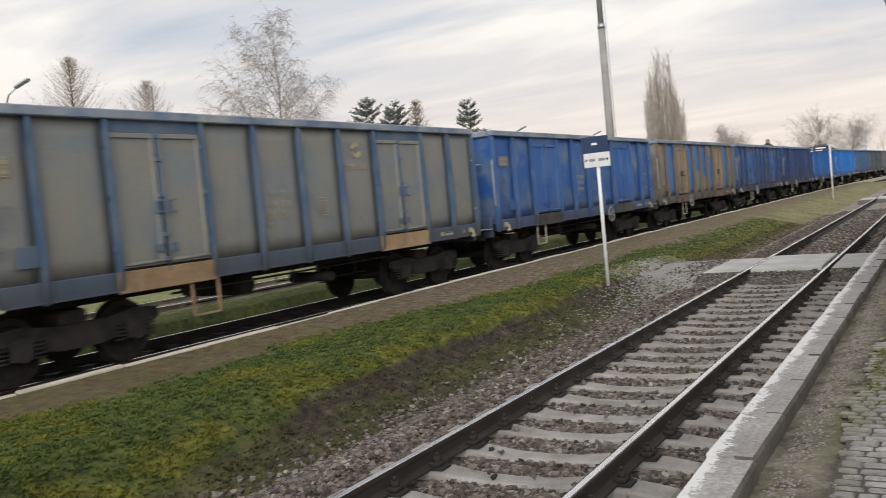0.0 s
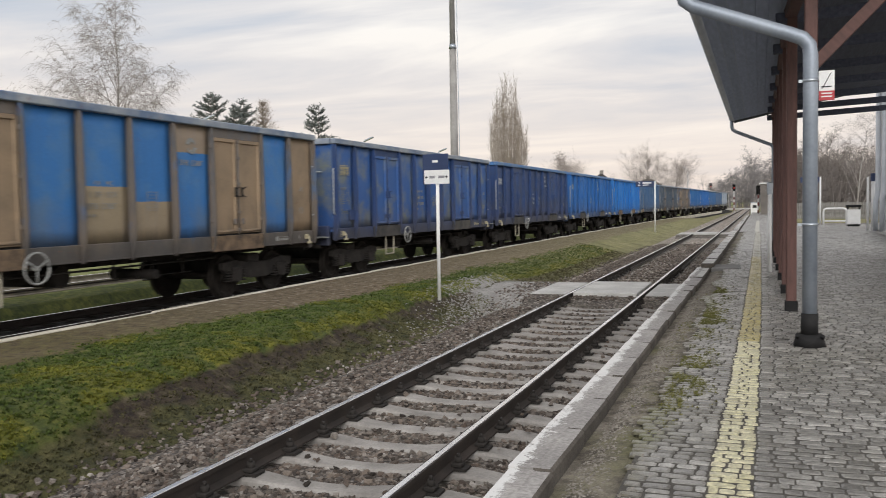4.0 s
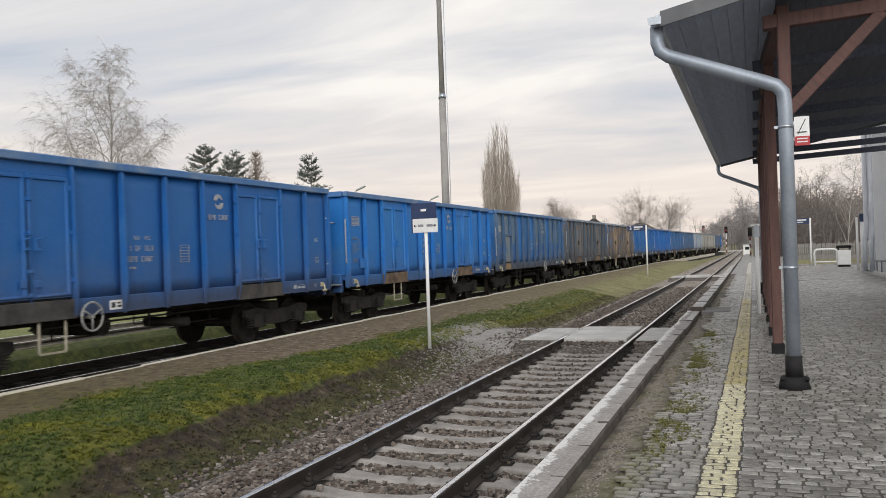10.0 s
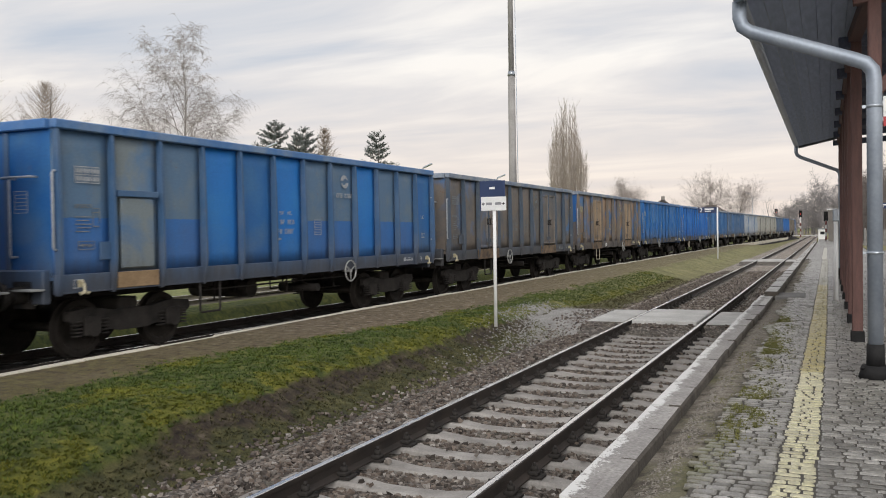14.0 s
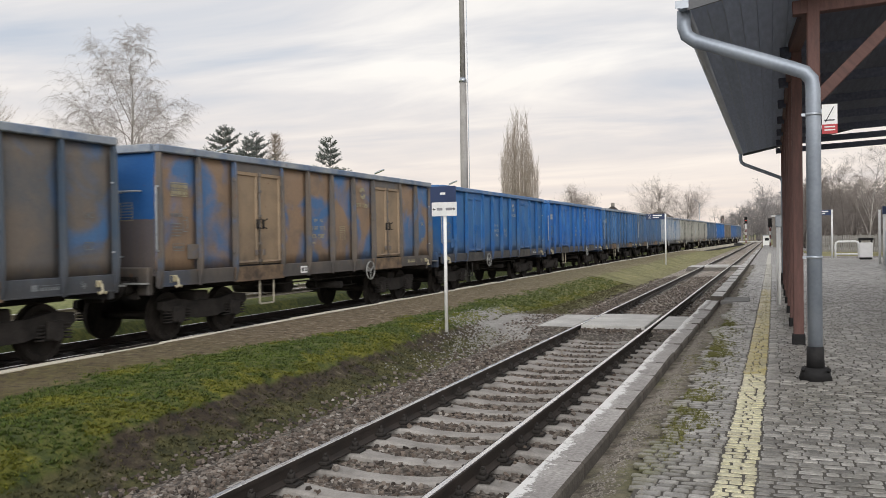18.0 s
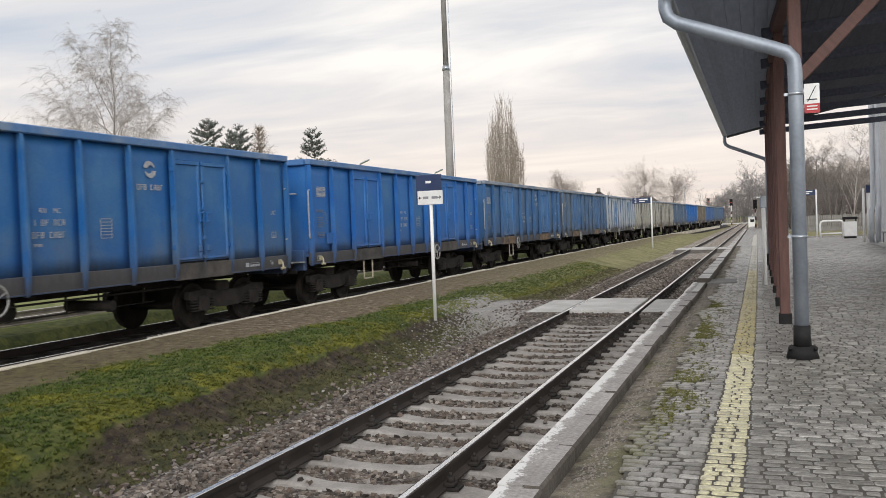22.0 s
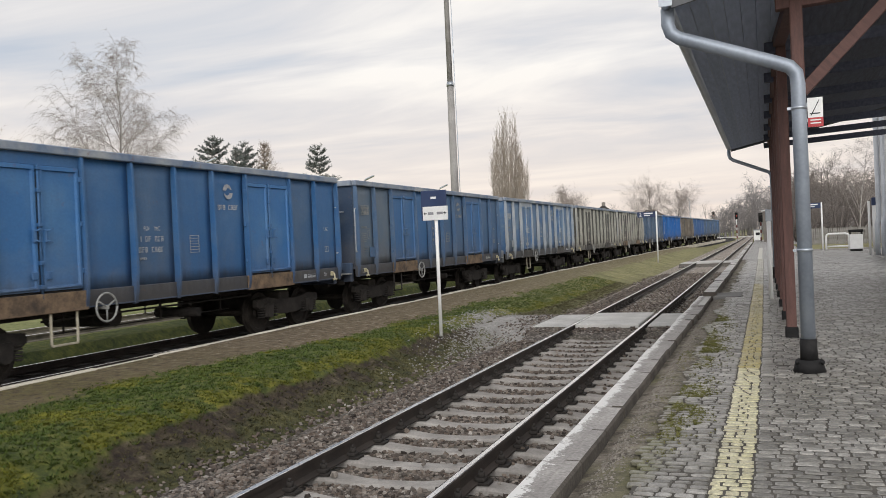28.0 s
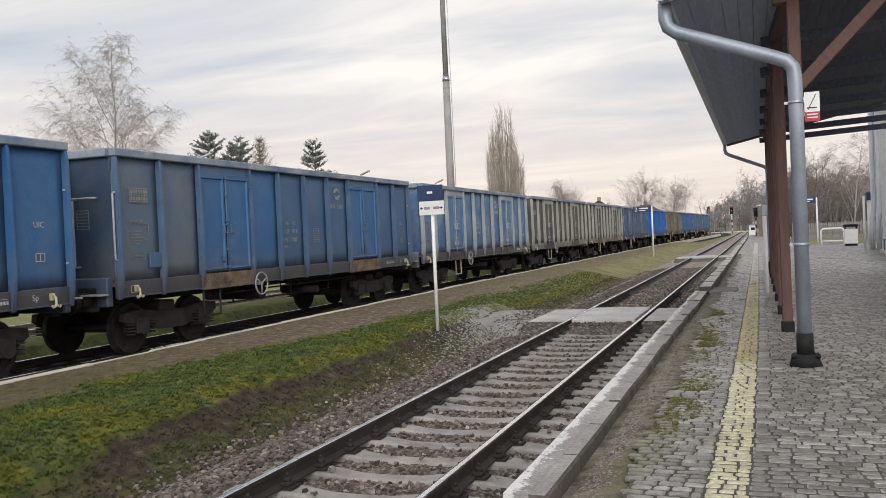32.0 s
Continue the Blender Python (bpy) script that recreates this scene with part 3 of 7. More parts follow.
track("near_track", 0, 0, -60, 420, "near track with worn bright rails on concrete sleepers", range(-40, 150), range(-20, 34))
FAR_BED = [(-2.6, -0.4), (2.2, -0.4), (2.2, -0.21), (1.35, -0.18), (-1.45, -0.17), (-2.3, -0.22)]
for name, y0, y1, ties in (("far", -60.0, BEND_FROM, range(-10, 120)), ("far_bend", BEND_FROM, BEND_TO, ()), ("far_end", BEND_TO, 480.0, ())):
    turn = -math.degrees(math.atan((far_line(y1) - far_line(y0)) / (y1 - y0)))
    at = far_line(y0) - y0 * (far_line(y1) - far_line(y0)) / (y1 - y0)
    bed("ballast_bed_" + name, FAR_BED, y0, y1, "dark ballast under the far track, the train's shade added to its tone", dark_ballast_mat).matrix_basis = pose(at, 0, 0, 0, 0, turn)
    track("track_" + name, at, 0.03, y0, y1, "far track with bright rails under the wagons", ties, (), shade_dark_concrete, turn=turn)
track("siding_track", -13.4, 0.19, -60, 300, "siding behind the train, rails in the grass", range(-10, 60), (), shade_dark_concrete, rail_dusty)


# ---- platforms ----
PLAT = 0.30


def kerb_mesh(length, width, height, stained=True):
    bm = bmesh.new()
    box(bm, 0, width, 0, length, -height, 0, 0.018)
    me = mesh_of("kerb_stone", bm)
    # the platform side and the ends carry soil stain and painted shade
    for stuff in (None, kerb_back):
        me.materials.append(stuff)
    for p in me.polygons:
        p.material_index = 1 if stained and (p.normal.x > 0.5 or abs(p.normal.y) > 0.5) else 0
    return me


def platform_kerb():
    root = tagged(empty("platform_kerb", pose(0, 0, 0)), "grey concrete platform kerb with a worn white edge", "kerb", kind="structure")
    me, wide = kerb_mesh(0.985, 0.268, 0.55), kerb_mesh(0.985, 0.30, 0.55)
    paint_me = mesh_of("white_edge", bx(-0.004, 0.15, 0.004, 0.982, -0.05, 0.002))
    y = -40.0
    while y < 100:
        far = y > 21.3
        if far and y < 22.2:
            y = 21.85
        x = 1.643 + 0.016 * noise.noise(Vector((0, y * 0.4, 0))) + (0.085 if far else 0.010 * smooth(12, 20, y))
        z = (PLAT + 0.015 + (0.088 if far else 0.0)) + random.uniform(-0.011, 0.011)
        k = put("kerb_stone", wide if y > 15 else me, slab_mat if far or y > 18.5 else kerb_mat, root, m=pose(x + random.uniform(-0.008, 0.008), y, z, random.uniform(-0.5, 0.5), random.uniform(-1.0, 1.0), random.uniform(-0.6, 0.6)))
        if not far:
            put("white_edge", paint_me, white_edge, k, "flaking white edge paint")
        y += 1.0


platform_kerb()


def island_kerb():
    cream = simple("bleached_cream_kerb", (0.48, 0.44, 0.36), (0.70, 0.655, 0.56), 1.2, 0.9, 0, 50, 0.4, kind="World")
    root = tagged(empty("island_kerb", pose(0, 0, 0)), "low pale concrete kerb along the far track", "kerb", kind="structure")
    me = kerb_mesh(1.47, 0.115, 0.4, False)
    y = -24.0
    while y < 170:
        x = -6.74 + far_line(max(y, 42.0)) - far_line(42.0) + 0.26 * smooth(17, 7, y) + 0.05 * noise.noise(Vector((2, y * 0.11, 0)))
        put("kerb_stone", me, cream, root, m=pose(x, y, 0.21 + random.uniform(-0.015, 0.012), random.uniform(-0.5, 0.5), random.uniform(-1, 1), random.uniform(-0.6, 0.6)))
        y += 1.5


island_kerb()

# mass of the paved platform, a little under the stones
mortar = simple("sandy_joint_fill", (0.052, 0.047, 0.040), (0.120, 0.110, 0.094), 3, 0.95, 0, 60, 0.5, 0.4, kind="World")


def verge_material():
    """Grit and sand with thin yellow-green moss in patches."""
    m, nt, bsdf = material("sandy_mossy_verge", 0.95)
    vec = world_coords(nt)
    broad, mid, fine = noise_of(nt, vec, 0.55, 3), noise_of(nt, vec, 6, 5, 0.65), noise_of(nt, vec, 75, 4, 0.7)
    col = ramp(nt, mid, ((0.36, (0.085, 0.071, 0.054)), (0.50, (0.18, 0.157, 0.125)), (0.66, (0.34, 0.305, 0.255))))
    moss = ramp(nt, mid, ((0.3, (0.075, 0.080, 0.025)), (0.7, (0.17, 0.165, 0.055))))
    w = math_node(nt, "ADD", broad, math_node(nt, "MULTIPLY", mid, 0.35))
    col = mixc(nt, ramp(nt, w, ((0.70, (0, 0, 0)), (0.84, (0.7, 0.7, 0.7)))), col, moss)
    col = mixc(nt, 1.0, col, ramp(nt, fine, ((0.25, (0.55,) * 3), (0.75, (1.25,) * 3))), "MULTIPLY")
    nt.links.new(col, bsdf.inputs["Base Color"])
    bump(nt, bsdf, math_node(nt, "ADD", mid, fine), 0.7, 0.015)
    return m


verge_mat = verge_material()


def far_paving_material():
    m, nt, bsdf = material("far_sett_paving", 0.6)
    vec = world_coords(nt, (1, 1, 1))
    b = nt.nodes.new("ShaderNodeTexBrick")
    b.inputs["Color1"].default_value, b.inputs["Color2"].default_value = (0.32, 0.312, 0.30, 1), (0.50, 0.488, 0.47, 1)
    b.inputs["Mortar"].default_value = (0.10, 0.09, 0.08, 1)
    b.inputs["Scale"].default_value, b.inputs["Brick Width"].default_value, b.inputs["Row Height"].default_value = 1.0, 0.17, 0.105
    b.inputs["Mortar Size"].default_value = 0.010
    warp = nt.nodes.new("ShaderNodeTexNoise")
    warp.inputs["Scale"].default_value, warp.inputs["Detail"].default_value = 1.6, 3
    nt.links.new(vec, warp.inputs["Vector"])
    vec2 = mixc(nt, 0.25, vec, warp.outputs["Color"], "ADD")
    nt.links.new(vec2, b.inputs["Vector"])
    big = noise_of(nt, vec, 0.5, 5, 0.6)
    col = mixc(nt, ramp(nt, big, ((0.42, (0, 0, 0)), (0.7, (0.6, 0.6, 0.6)))), b.outputs["Color"], (0.21, 0.195, 0.165))
    nt.links.new(col, bsdf.inputs["Base Color"])
    lumps = noise_of(nt, vec, 7, 4, 0.7)
    bump(nt, bsdf, math_node(nt, "SUBTRACT", lumps, b.outputs["Fac"]), 0.9, 0.02)
    return m


verge_bm = bmesh.new()
extrude_y(verge_bm, [(2.34, -0.3), (2.34, PLAT - 0.035), (2.12, PLAT - 0.045), (1.985, PLAT - 0.085), (1.90, PLAT - 0.095), (1.90, -0.3)], -6, 48)
tagged(part("platform_verge", verge_bm, verge_mat), "sandy verge with thin moss behind the kerb", "platform", kind="structure")
tagged(part("platform_bed", bx(2.32, 20, -6, 48, -0.3, PLAT - 0.007), mortar), "sandy joint bed of the sett-paved platform", "platform", kind="structure")
paving_far = far_paving_material()
tagged(part("platform_behind", bx(1.95, 20, -60, -6, -0.3, PLAT - 0.004), paving_far), "grey sett paving behind the viewer", "platform", kind="structure")
tagged(part("platform_far", bx(2.05, 20, 48, 130, -0.3, PLAT - 0.004), paving_far), "grey sett paving of the far platform", "platform", kind="structure")


asphalt = simple("grey_asphalt_patch", (0.17, 0.166, 0.16), (0.27, 0.265, 0.255), 2.0, 0.9, 0, 50, 0.6, 0.4, kind="World")
tagged(part("asphalt_patch", bx(1.98, 2.62, 21.55, 22.9, PLAT - 0.1, PLAT + 0.018, 0.01), asphalt), "grey asphalt patch where the kerb steps up", "pavement", kind="structure")


# ---- track crossings of concrete panels ----
def crossing(y0, y1, label):
    root = tagged(empty("track_crossing", pose(0, y0, 0)), label, "track crossing", kind="structure")
    bm = bmesh.new()
    for x0, x1, z in ((-1.62, -0.84, -0.025), (-0.665, 0.665, -0.05), (0.84, 1.60, -0.03)):
        v = [bm.verts.new(p) for p in ((x0, -0.95, -0.24), (x1, -0.95, -0.24), (x1, -0.01, z), (x0, -0.01, z), (x0, -0.01, -0.3), (x1, -0.01, -0.3))]
        for q in ((0, 1, 2, 3), (3, 2, 5, 4), (0, 3, 4), (1, 5, 2)):
            bm.faces.new([v[i] for i in q])
    part("stone_ramp", bm, ballast_mat, root, "ballast heaped against the panels")
    d = y1 - y0
    for x0, x1, z in ((-1.60, -0.84, 0.0), (-0.665, 0.665, 0.035), (0.84, 1.40, 0.0)):
        part("crossing_panel", bx(x0, x1, 0, d, z - 0.17, z - 0.01, 0.012), slab_mat, root)


crossing(18.2, 20.9, "pale concrete foot crossing panels between the rails")
crossing(53.5, 56.5, "distant pale concrete foot crossing over the near track")


# ---- canopy ----
def canopy():
    root = tagged(empty("platform_canopy", pose(3.43, 10.9, PLAT)), "timber platform canopy with red-brown posts and a dark soffit", "canopy")
    ox, oy, oz = 3.43, 10.9, PLAT

    def b(name, mat, x0, x1, y0, y1, z0, z1, bevel=0.0, label="", parent=None):
        return part(name, bx(x0 - ox, x1 - ox, y0 - oy, y1 - oy, z0 - oz, z1 - oz, bevel), mat, parent or root, label)

    slope = 0.21
    eave_x, eave_z, y0, y1, far_x = 2.285, 4.49, 10.15, 29.6, 8.4

    def zr(x):
        return eave_z + (x - eave_x) * slope

    for i in range(8):
        y = 10.9 + i * 2.62
        px = 3.61 if i == 0 else 3.495
        b("post", red_wood, px - 0.07, px + 0.07, y - 0.08, y + 0.08, PLAT + 0.12, zr(3.43) - 0.05, 0.012)
        b("post_foot", black_iron, px - 0.09, px + 0.09, y - 0.10, y + 0.10, PLAT - 0.02, PLAT + 0.15, 0.015)
        # tie beam, rising slightly with the roof, and its brace
        bm = bmesh.new()
        box(bm, -0.22, 4.6, -0.07, 0.07, -0.08, 0.08, 0.008)
        # beams behind the first are coloured dark for the shade under the roof
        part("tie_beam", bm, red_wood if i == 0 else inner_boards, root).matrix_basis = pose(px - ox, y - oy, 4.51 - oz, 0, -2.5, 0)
        if i:
            continue
        bm = bmesh.new()
        box(bm, 0, 1.45, -0.065, 0.065, -0.065, 0.065, 0.006)
        part("brace", bm, red_wood, root).matrix_basis = pose(px - ox + 0.035, y - oy, 3.45 - oz, 0, -45.6, 0)
    bm = bmesh.new()
    box(bm, -0.08, 0.08, 0, 2.62, 4.50 - oz, 4.66 - oz, 0.012)
    part("wall_plate", bm, red_wood, root).matrix_basis = pose(3.60 - ox, 10.9 - oy, 0, 0, 0, 2.8)
    b("wall_plate", red_wood, 3.39, 3.55, 13.55, y1 - 0.1, 4.50, 4.66, 0.012)
    # soffit boards run along the eave
    n = 34
    w = (far_x - eave_x) / n
    for i in range(n):
        x = eave_x + i * w
        bm = bmesh.new()
        box(bm, 0, w - 0.002, y0, y1, 0, 0.024)
        # past the posts the boards switch to the shade-coloured copy
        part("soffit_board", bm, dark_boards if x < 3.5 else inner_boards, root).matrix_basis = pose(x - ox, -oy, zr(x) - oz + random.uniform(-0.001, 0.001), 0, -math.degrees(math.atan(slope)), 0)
    bm = bmesh.new()
    extrude_y(bm, [(eave_x - 0.06 - ox, zr(eave_x - 0.06) + 0.035 - oz), (far_x - ox, zr(far_x) + 0.035 - oz), (far_x - ox, zr(far_x) + 0.075 - oz), (eave_x - 0.06 - ox, zr(eave_x - 0.06) + 0.075 - oz)], y0 - 0.04 - oy, y1 + 0.04 - oy)
    part("roof_sheet", bm, zinc, root, "grey sheet metal roof covering")
    # barge board on the near gable
    for y in (y0 - 0.05, y1 + 0.02):
        bm = bmesh.new()
        extrude_y(bm, [(eave_x - ox, zr(eave_x) - 0.07 - oz), (far_x - ox, zr(far_x) - 0.07 - oz), (far_x - ox, zr(far_x) + 0.10 - oz), (eave_x - ox, zr(eave_x) + 0.10 - oz)], y - oy, y + 0.035 - oy)
        part("barge_board", bm, simple("grey_barge_board", (0.10, 0.105, 0.115), (0.16, 0.165, 0.175), 3, 0.6), root, "weathered grey barge board")
    # half-round gutter
    bm = bmesh.new()
    prof = [(0.075 * math.cos(a), 0.085 * math.sin(a)) for a in np.linspace(math.pi, 2 * math.pi, 9)]
    inner = [(0.068 * math.cos(a), 0.078 * math.sin(a)) for a in np.linspace(2 * math.pi, math.pi, 9)]
    extrude_y(bm, [(x + eave_x - 0.06 - ox, z + eave_z + 0.03 - oz) for x, z in prof + inner], y0 - 0.08 - oy, y1 + 0.05 - oy)
    g = part("gutter", bm, zinc, root, "half-round zinc gutter")
    part("gutter_end", bx(eave_x - 0.134 - ox, eave_x + 0.014 - ox, y0 - 0.085 - oy, y0 - 0.075 - oy, eave_z - 0.05 - oz, eave_z + 0.035 - oz), zinc, g)
    # downpipes at both ends: outlet, slanting run, upright
    for y, base in ((10.30, True), (29.2, False)):
        px = 3.58 if base else 3.47
        pts = [(eave_x - 0.06, y, eave_z - 0.03), (eave_x - 0.06, y, 4.28), (eave_x - 0.03, y, 4.18), (eave_x + 0.06, y, 4.11)]
        pts += [(px - 0.22, y, 3.72), (px - 0.08, y, 3.66), (px - 0.015, y, 3.58), (px, y, 3.46), (px, y, 0.62)]
        bm = bmesh.new()
        path_tube(bm, [(x - ox, yy - oy, z - oz) for x, yy, z in pts], 0.077 if base else 0.055, 16)
        pipe = part("downpipe", bm, pipe_zinc, root, "zinc downpipe with clamps")
        for z in (3.18, 1.62):
            bm = bmesh.new()
            tube(bm, (px - ox, y - oy, z - oz), (px - ox, y - oy, z + 0.03 - oz), 0.085, seg=14)
            box(bm, px - 0.12 - ox, px - 0.08 - ox, y - 0.015 - oy, y + 0.015 - oy, z - oz, z + 0.03 - oz)
            part("pipe_clamp", bm, zinc, pipe)
        bm = bmesh.new()
        tube(bm, (px - ox, y - oy, PLAT + 0.12 - oz), (px - ox, y - oy, 0.66 - oz), 0.092, 0.088, 14)
        tube(bm, (px - ox, y - oy, PLAT - 0.01 - oz), (px - ox, y - oy, PLAT + 0.13 - oz), 0.175, 0.135, 14)
        for a in (-0.13, 0.13):
            tube(bm, (px + a - ox, y - 0.1 - oy, PLAT + 0.10 - oz), (px + a - ox, y - 0.13 - oy, PLAT + 0.13 - oz), 0.02, seg=6)
        part("pipe_shoe", bm, black_iron, pipe, "black cast iron pipe shoe")
    return root


canopy()


def no_smoking_sign():
    root = tagged(empty("no_smoking_sign", pose(3.757, 10.62, 3.01)), "small white and red prohibition sign hung under the canopy", "sign")
    part("plate", bx(-0.075, 0.085, 0, 0.006, 0.0, 0.33), white_paint, root)
    part("red_field", bx(-0.075, 0.085, -0.004, -0.001, 0.0, 0.105), sign_red, root)
    bm = bmesh.new()
    box(bm, -0.05, 0.055, -0.004, -0.001, 0.145, 0.158)
    v = [bm.verts.new(p) for p in ((-0.045, -0.003, 0.13), (-0.035, -0.003, 0.13), (0.052, -0.003, 0.30), (0.042, -0.003, 0.30))]
    bm.faces.new(v)
    part("pictogram", bm, ink, root)
    for z in (0.035, 0.07):
        part("lettering", bx(-0.05, 0.06, -0.006, -0.004, z, z + 0.014), white_paint, root)
    for z in (0.06, 0.24):
        part("bracket", bx(-0.16, -0.075, 0.001, 0.005, z, z + 0.04), zinc, root)


no_smoking_sign()


def text_part(name, body, size, mat, parent, m):
    cu = bpy.data.curves.new(name, "FONT")
    cu.body, cu.size, cu.extrude = body, size, 0.001
    cu.align_x, cu.align_y = "CENTER", "CENTER"
    tmp = bpy.data.objects.new(name, cu)
    me = bpy.data.meshes.new_from_object(tmp)
    bpy.data.objects.remove(tmp)
    bpy.data.curves.remove(cu)
    me.materials.clear()
    return put(name, me, mat, parent, m=m)


def station_sign():
    """The direction sign on the island: navy board over a white board on a white post."""
    root = tagged(empty("platform_sign", pose(-2.80, 15.77, 0.17)), "navy and white direction sign on a thin white post", "sign")
    bm = bmesh.new()
    tube(bm, (0, 0, -0.1), (0, 0, 2.66), 0.034, seg=12)
    part("post", bm, white_paint, root)
    turn = pose(0, -0.04, 0, 0, 0, -4)
    bm = bx(-0.262, 0.268, -0.012, 0.012, 2.16, 2.43, 0.004)
    w = part("white_board", bm, white_paint, root)
    w.matrix_basis = turn
    bm = bx(-0.295, 0.24, 0.0, 0.03, 2.16, 2.74, 0.004)
    part("navy_board", bm, sign_navy, root).matrix_basis = turn
    for x0, x1 in ((-0.15, -0.03), (0.04, 0.17)):
        part("lettering", bx(x0, x1, -0.015, -0.0122, 2.27, 2.32), sign_grey, w)
    for s in (-1, 1):
        bm = bmesh.new()
        bm.faces.new([bm.verts.new((s * a, -0.0145, z)) for a, z in ((0.245, 2.295), (0.205, 2.33), (0.205, 2.26))])
        box(bm, min(s * 0.205, s * 0.175), max(s * 0.205, s * 0.175), -0.0155, -0.0122, 2.287, 2.303)
        part("arrow", bm, ink, w)
    bm = bx(-0.085, 0.03, -0.003, -0.0005, 2.575, 2.62)
    part("lettering", bm, white_paint, root).matrix_basis = turn


station_sign()


def number_sign(x, y, z0, post_h, digit, side, label):
    """A navy flag board with a platform number on a white post."""
    root = tagged(empty("platform_number_sign", pose(x, y, z0)), label, "sign", group="platform number signs")
    bm = bmesh.new()
    tube(bm, (0, 0, -0.2), (0, 0, post_h), 0.05, seg=10)
    part("post", bm, white_paint, root)
    x0, x1 = (side * 1.2, side * 0.04) if side < 0 else (0.04, 1.2)
    b = part("board", bx(x0, x1, -0.03, 0.03, post_h - 0.36, post_h, 0.01), sign_navy, root)
    text_part("number", digit, 0.36, white_paint, b, pose(x0 + 0.2, -0.034, post_h - 0.18, 90, 0, 0))
    bm = bmesh.new()
    box(bm, x0 + 0.42, x0 + 0.98, -0.036, -0.031, post_h - 0.15, post_h - 0.07)
    box(bm, x0 + 0.42, x0 + 0.80, -0.036, -0.031, post_h - 0.27, post_h - 0.22)
    part("lettering", bm, white_paint, b)


number_sign(-3.28, 57.2, 0.19, 3.1, "2", -1, "navy platform number board on a white post on the island")
number_sign(6.75, 61.2, PLAT, 3.1, "1", -1, "navy platform number board on a white post by the lawn")


# ---- the goods train ----
WL, TOP, SILL = 12.75, 3.35, 0.80
PITCH = 13.8
DOORS = (2, 3, 8, 9)
LEAF = 0.88
BAY = (WL - 4 * LEAF) / 8
EVEN = WL / 12


def side_y(i, even=False):
    """Edges between the bays of a side: door leaves are narrower than wall sheets."""
    if even:
        return -WL / 2 + i * EVEN
    leaves = min(max(i - 2, 0), 2) + min(max(i - 8, 0), 2)
    return -WL / 2 + leaves * LEAF + (i - leaves) * BAY


def bay_mid(i, even=False):
    return (side_y(i, even) + side_y(i + 1, even)) / 2


def rib_mesh():
    """A pressed upright with a narrow outer flange, deep at the waist and tapering to the rim."""
    bm = bmesh.new()
    rows = []
    for z, d, w in ((SILL - 0.02, 0.075, 0.034), (1.00, 0.115, 0.032), (1.30, 0.140, 0.030), (2.3, 0.128, 0.028), (3.10, 0.108, 0.027), (3.21, 0.090, 0.027)):
        rows.append([bm.verts.new(p) for p in ((1.395, -w * 0.55, z), (1.395 + d - 0.016, -w * 0.55, z), (1.395 + d - 0.016, -w, z), (1.395 + d, -w, z),
                                               (1.395 + d, w, z), (1.395 + d - 0.016, w, z), (1.395 + d - 0.016, w * 0.55, z), (1.395, w * 0.55, z))])
    for a, b in zip(rows, rows[1:]):
        for i in range(7):
            bm.faces.new((a[i], a[i + 1], b[i + 1], b[i]))
    bm.faces.new(rows[0][::-1])
    bm.faces.new(rows[-1])
    bmesh.ops.recalc_face_normals(bm, faces=bm.faces)
    return mesh_of("upright", bm)


def panel_mesh(width, seed=0):
    """A wall sheet, pushed out between its uprights and dented by the load."""
    bm = bmesh.new()
    nz, ny, h = 9, 6, width / 2
    grid = []
    for k in range(nz):
        z = 1.07 + (3.22 - 1.07) * k / (nz - 1)
        row = []
        for j in range(ny + 1):
            y = -h + width * j / ny
            u, v = 1 - (2 * j / ny - 1) ** 2, math.sin(math.pi * k / (nz - 1))
            dent = 0.020 * noise.noise(Vector((y * 1.5, z * 1.2, 4 + 7.3 * seed))) + 0.008 * noise.noise(Vector((y * 3.5, z * 3.1, 9 + 7.3 * seed)))
            row.append(bm.verts.new((1.385 + (0.017 + dent) * min(1.0, 1.6 * u) * v, y, z)))
        grid.append(row)
    for a, b in zip(grid, grid[1:]):
        for j in range(ny):
            bm.faces.new((a[j], a[j + 1], b[j + 1], b[j])).smooth = True
    ext = bmesh.ops.extrude_face_region(bm, geom=list(bm.faces))
    for v in ext["geom"]:
        if isinstance(v, bmesh.types.BMVert):
            v.co.x = 1.35
    bmesh.ops.recalc_face_normals(bm, faces=bm.faces)
    return mesh_of("wall_panel", bm)


def door_mesh():
    """A door leaf: a raised frame round a sunk sheet, in one shell."""
    bm = bmesh.new()
    h, z0, z1 = LEAF / 2 - 0.045, 1.12, 3.03

    def ring(x, m, lo, hi):
        return [bm.verts.new((x, y, z)) for y, z in ((-h + m, z0 + lo), (h - m, z0 + lo), (h - m, z1 - hi), (-h + m, z1 - hi))]

    rings = [ring(1.385, 0, 0, 0), ring(1.452, 0, 0, 0), ring(1.460, 0.008, 0.008, 0.008), ring(1.460, 0.055, 0.06, 0.065), ring(1.424, 0.070, 0.08, 0.080)]
    for a, b in zip(rings, rings[1:]):
        for i in range(4):
            bm.faces.new((a[i], a[(i + 1) % 4], b[(i + 1) % 4], b[i]))
    bm.faces.new(rings[-1])
    bm.faces.new(rings[0][::-1])
    # rolled foot bar of the leaf
    tube(bm, (1.472, -h + 0.05, z0 + 0.045), (1.472, h - 0.05, z0 + 0.045), 0.017, seg=6)
    return mesh_of("door", bm)


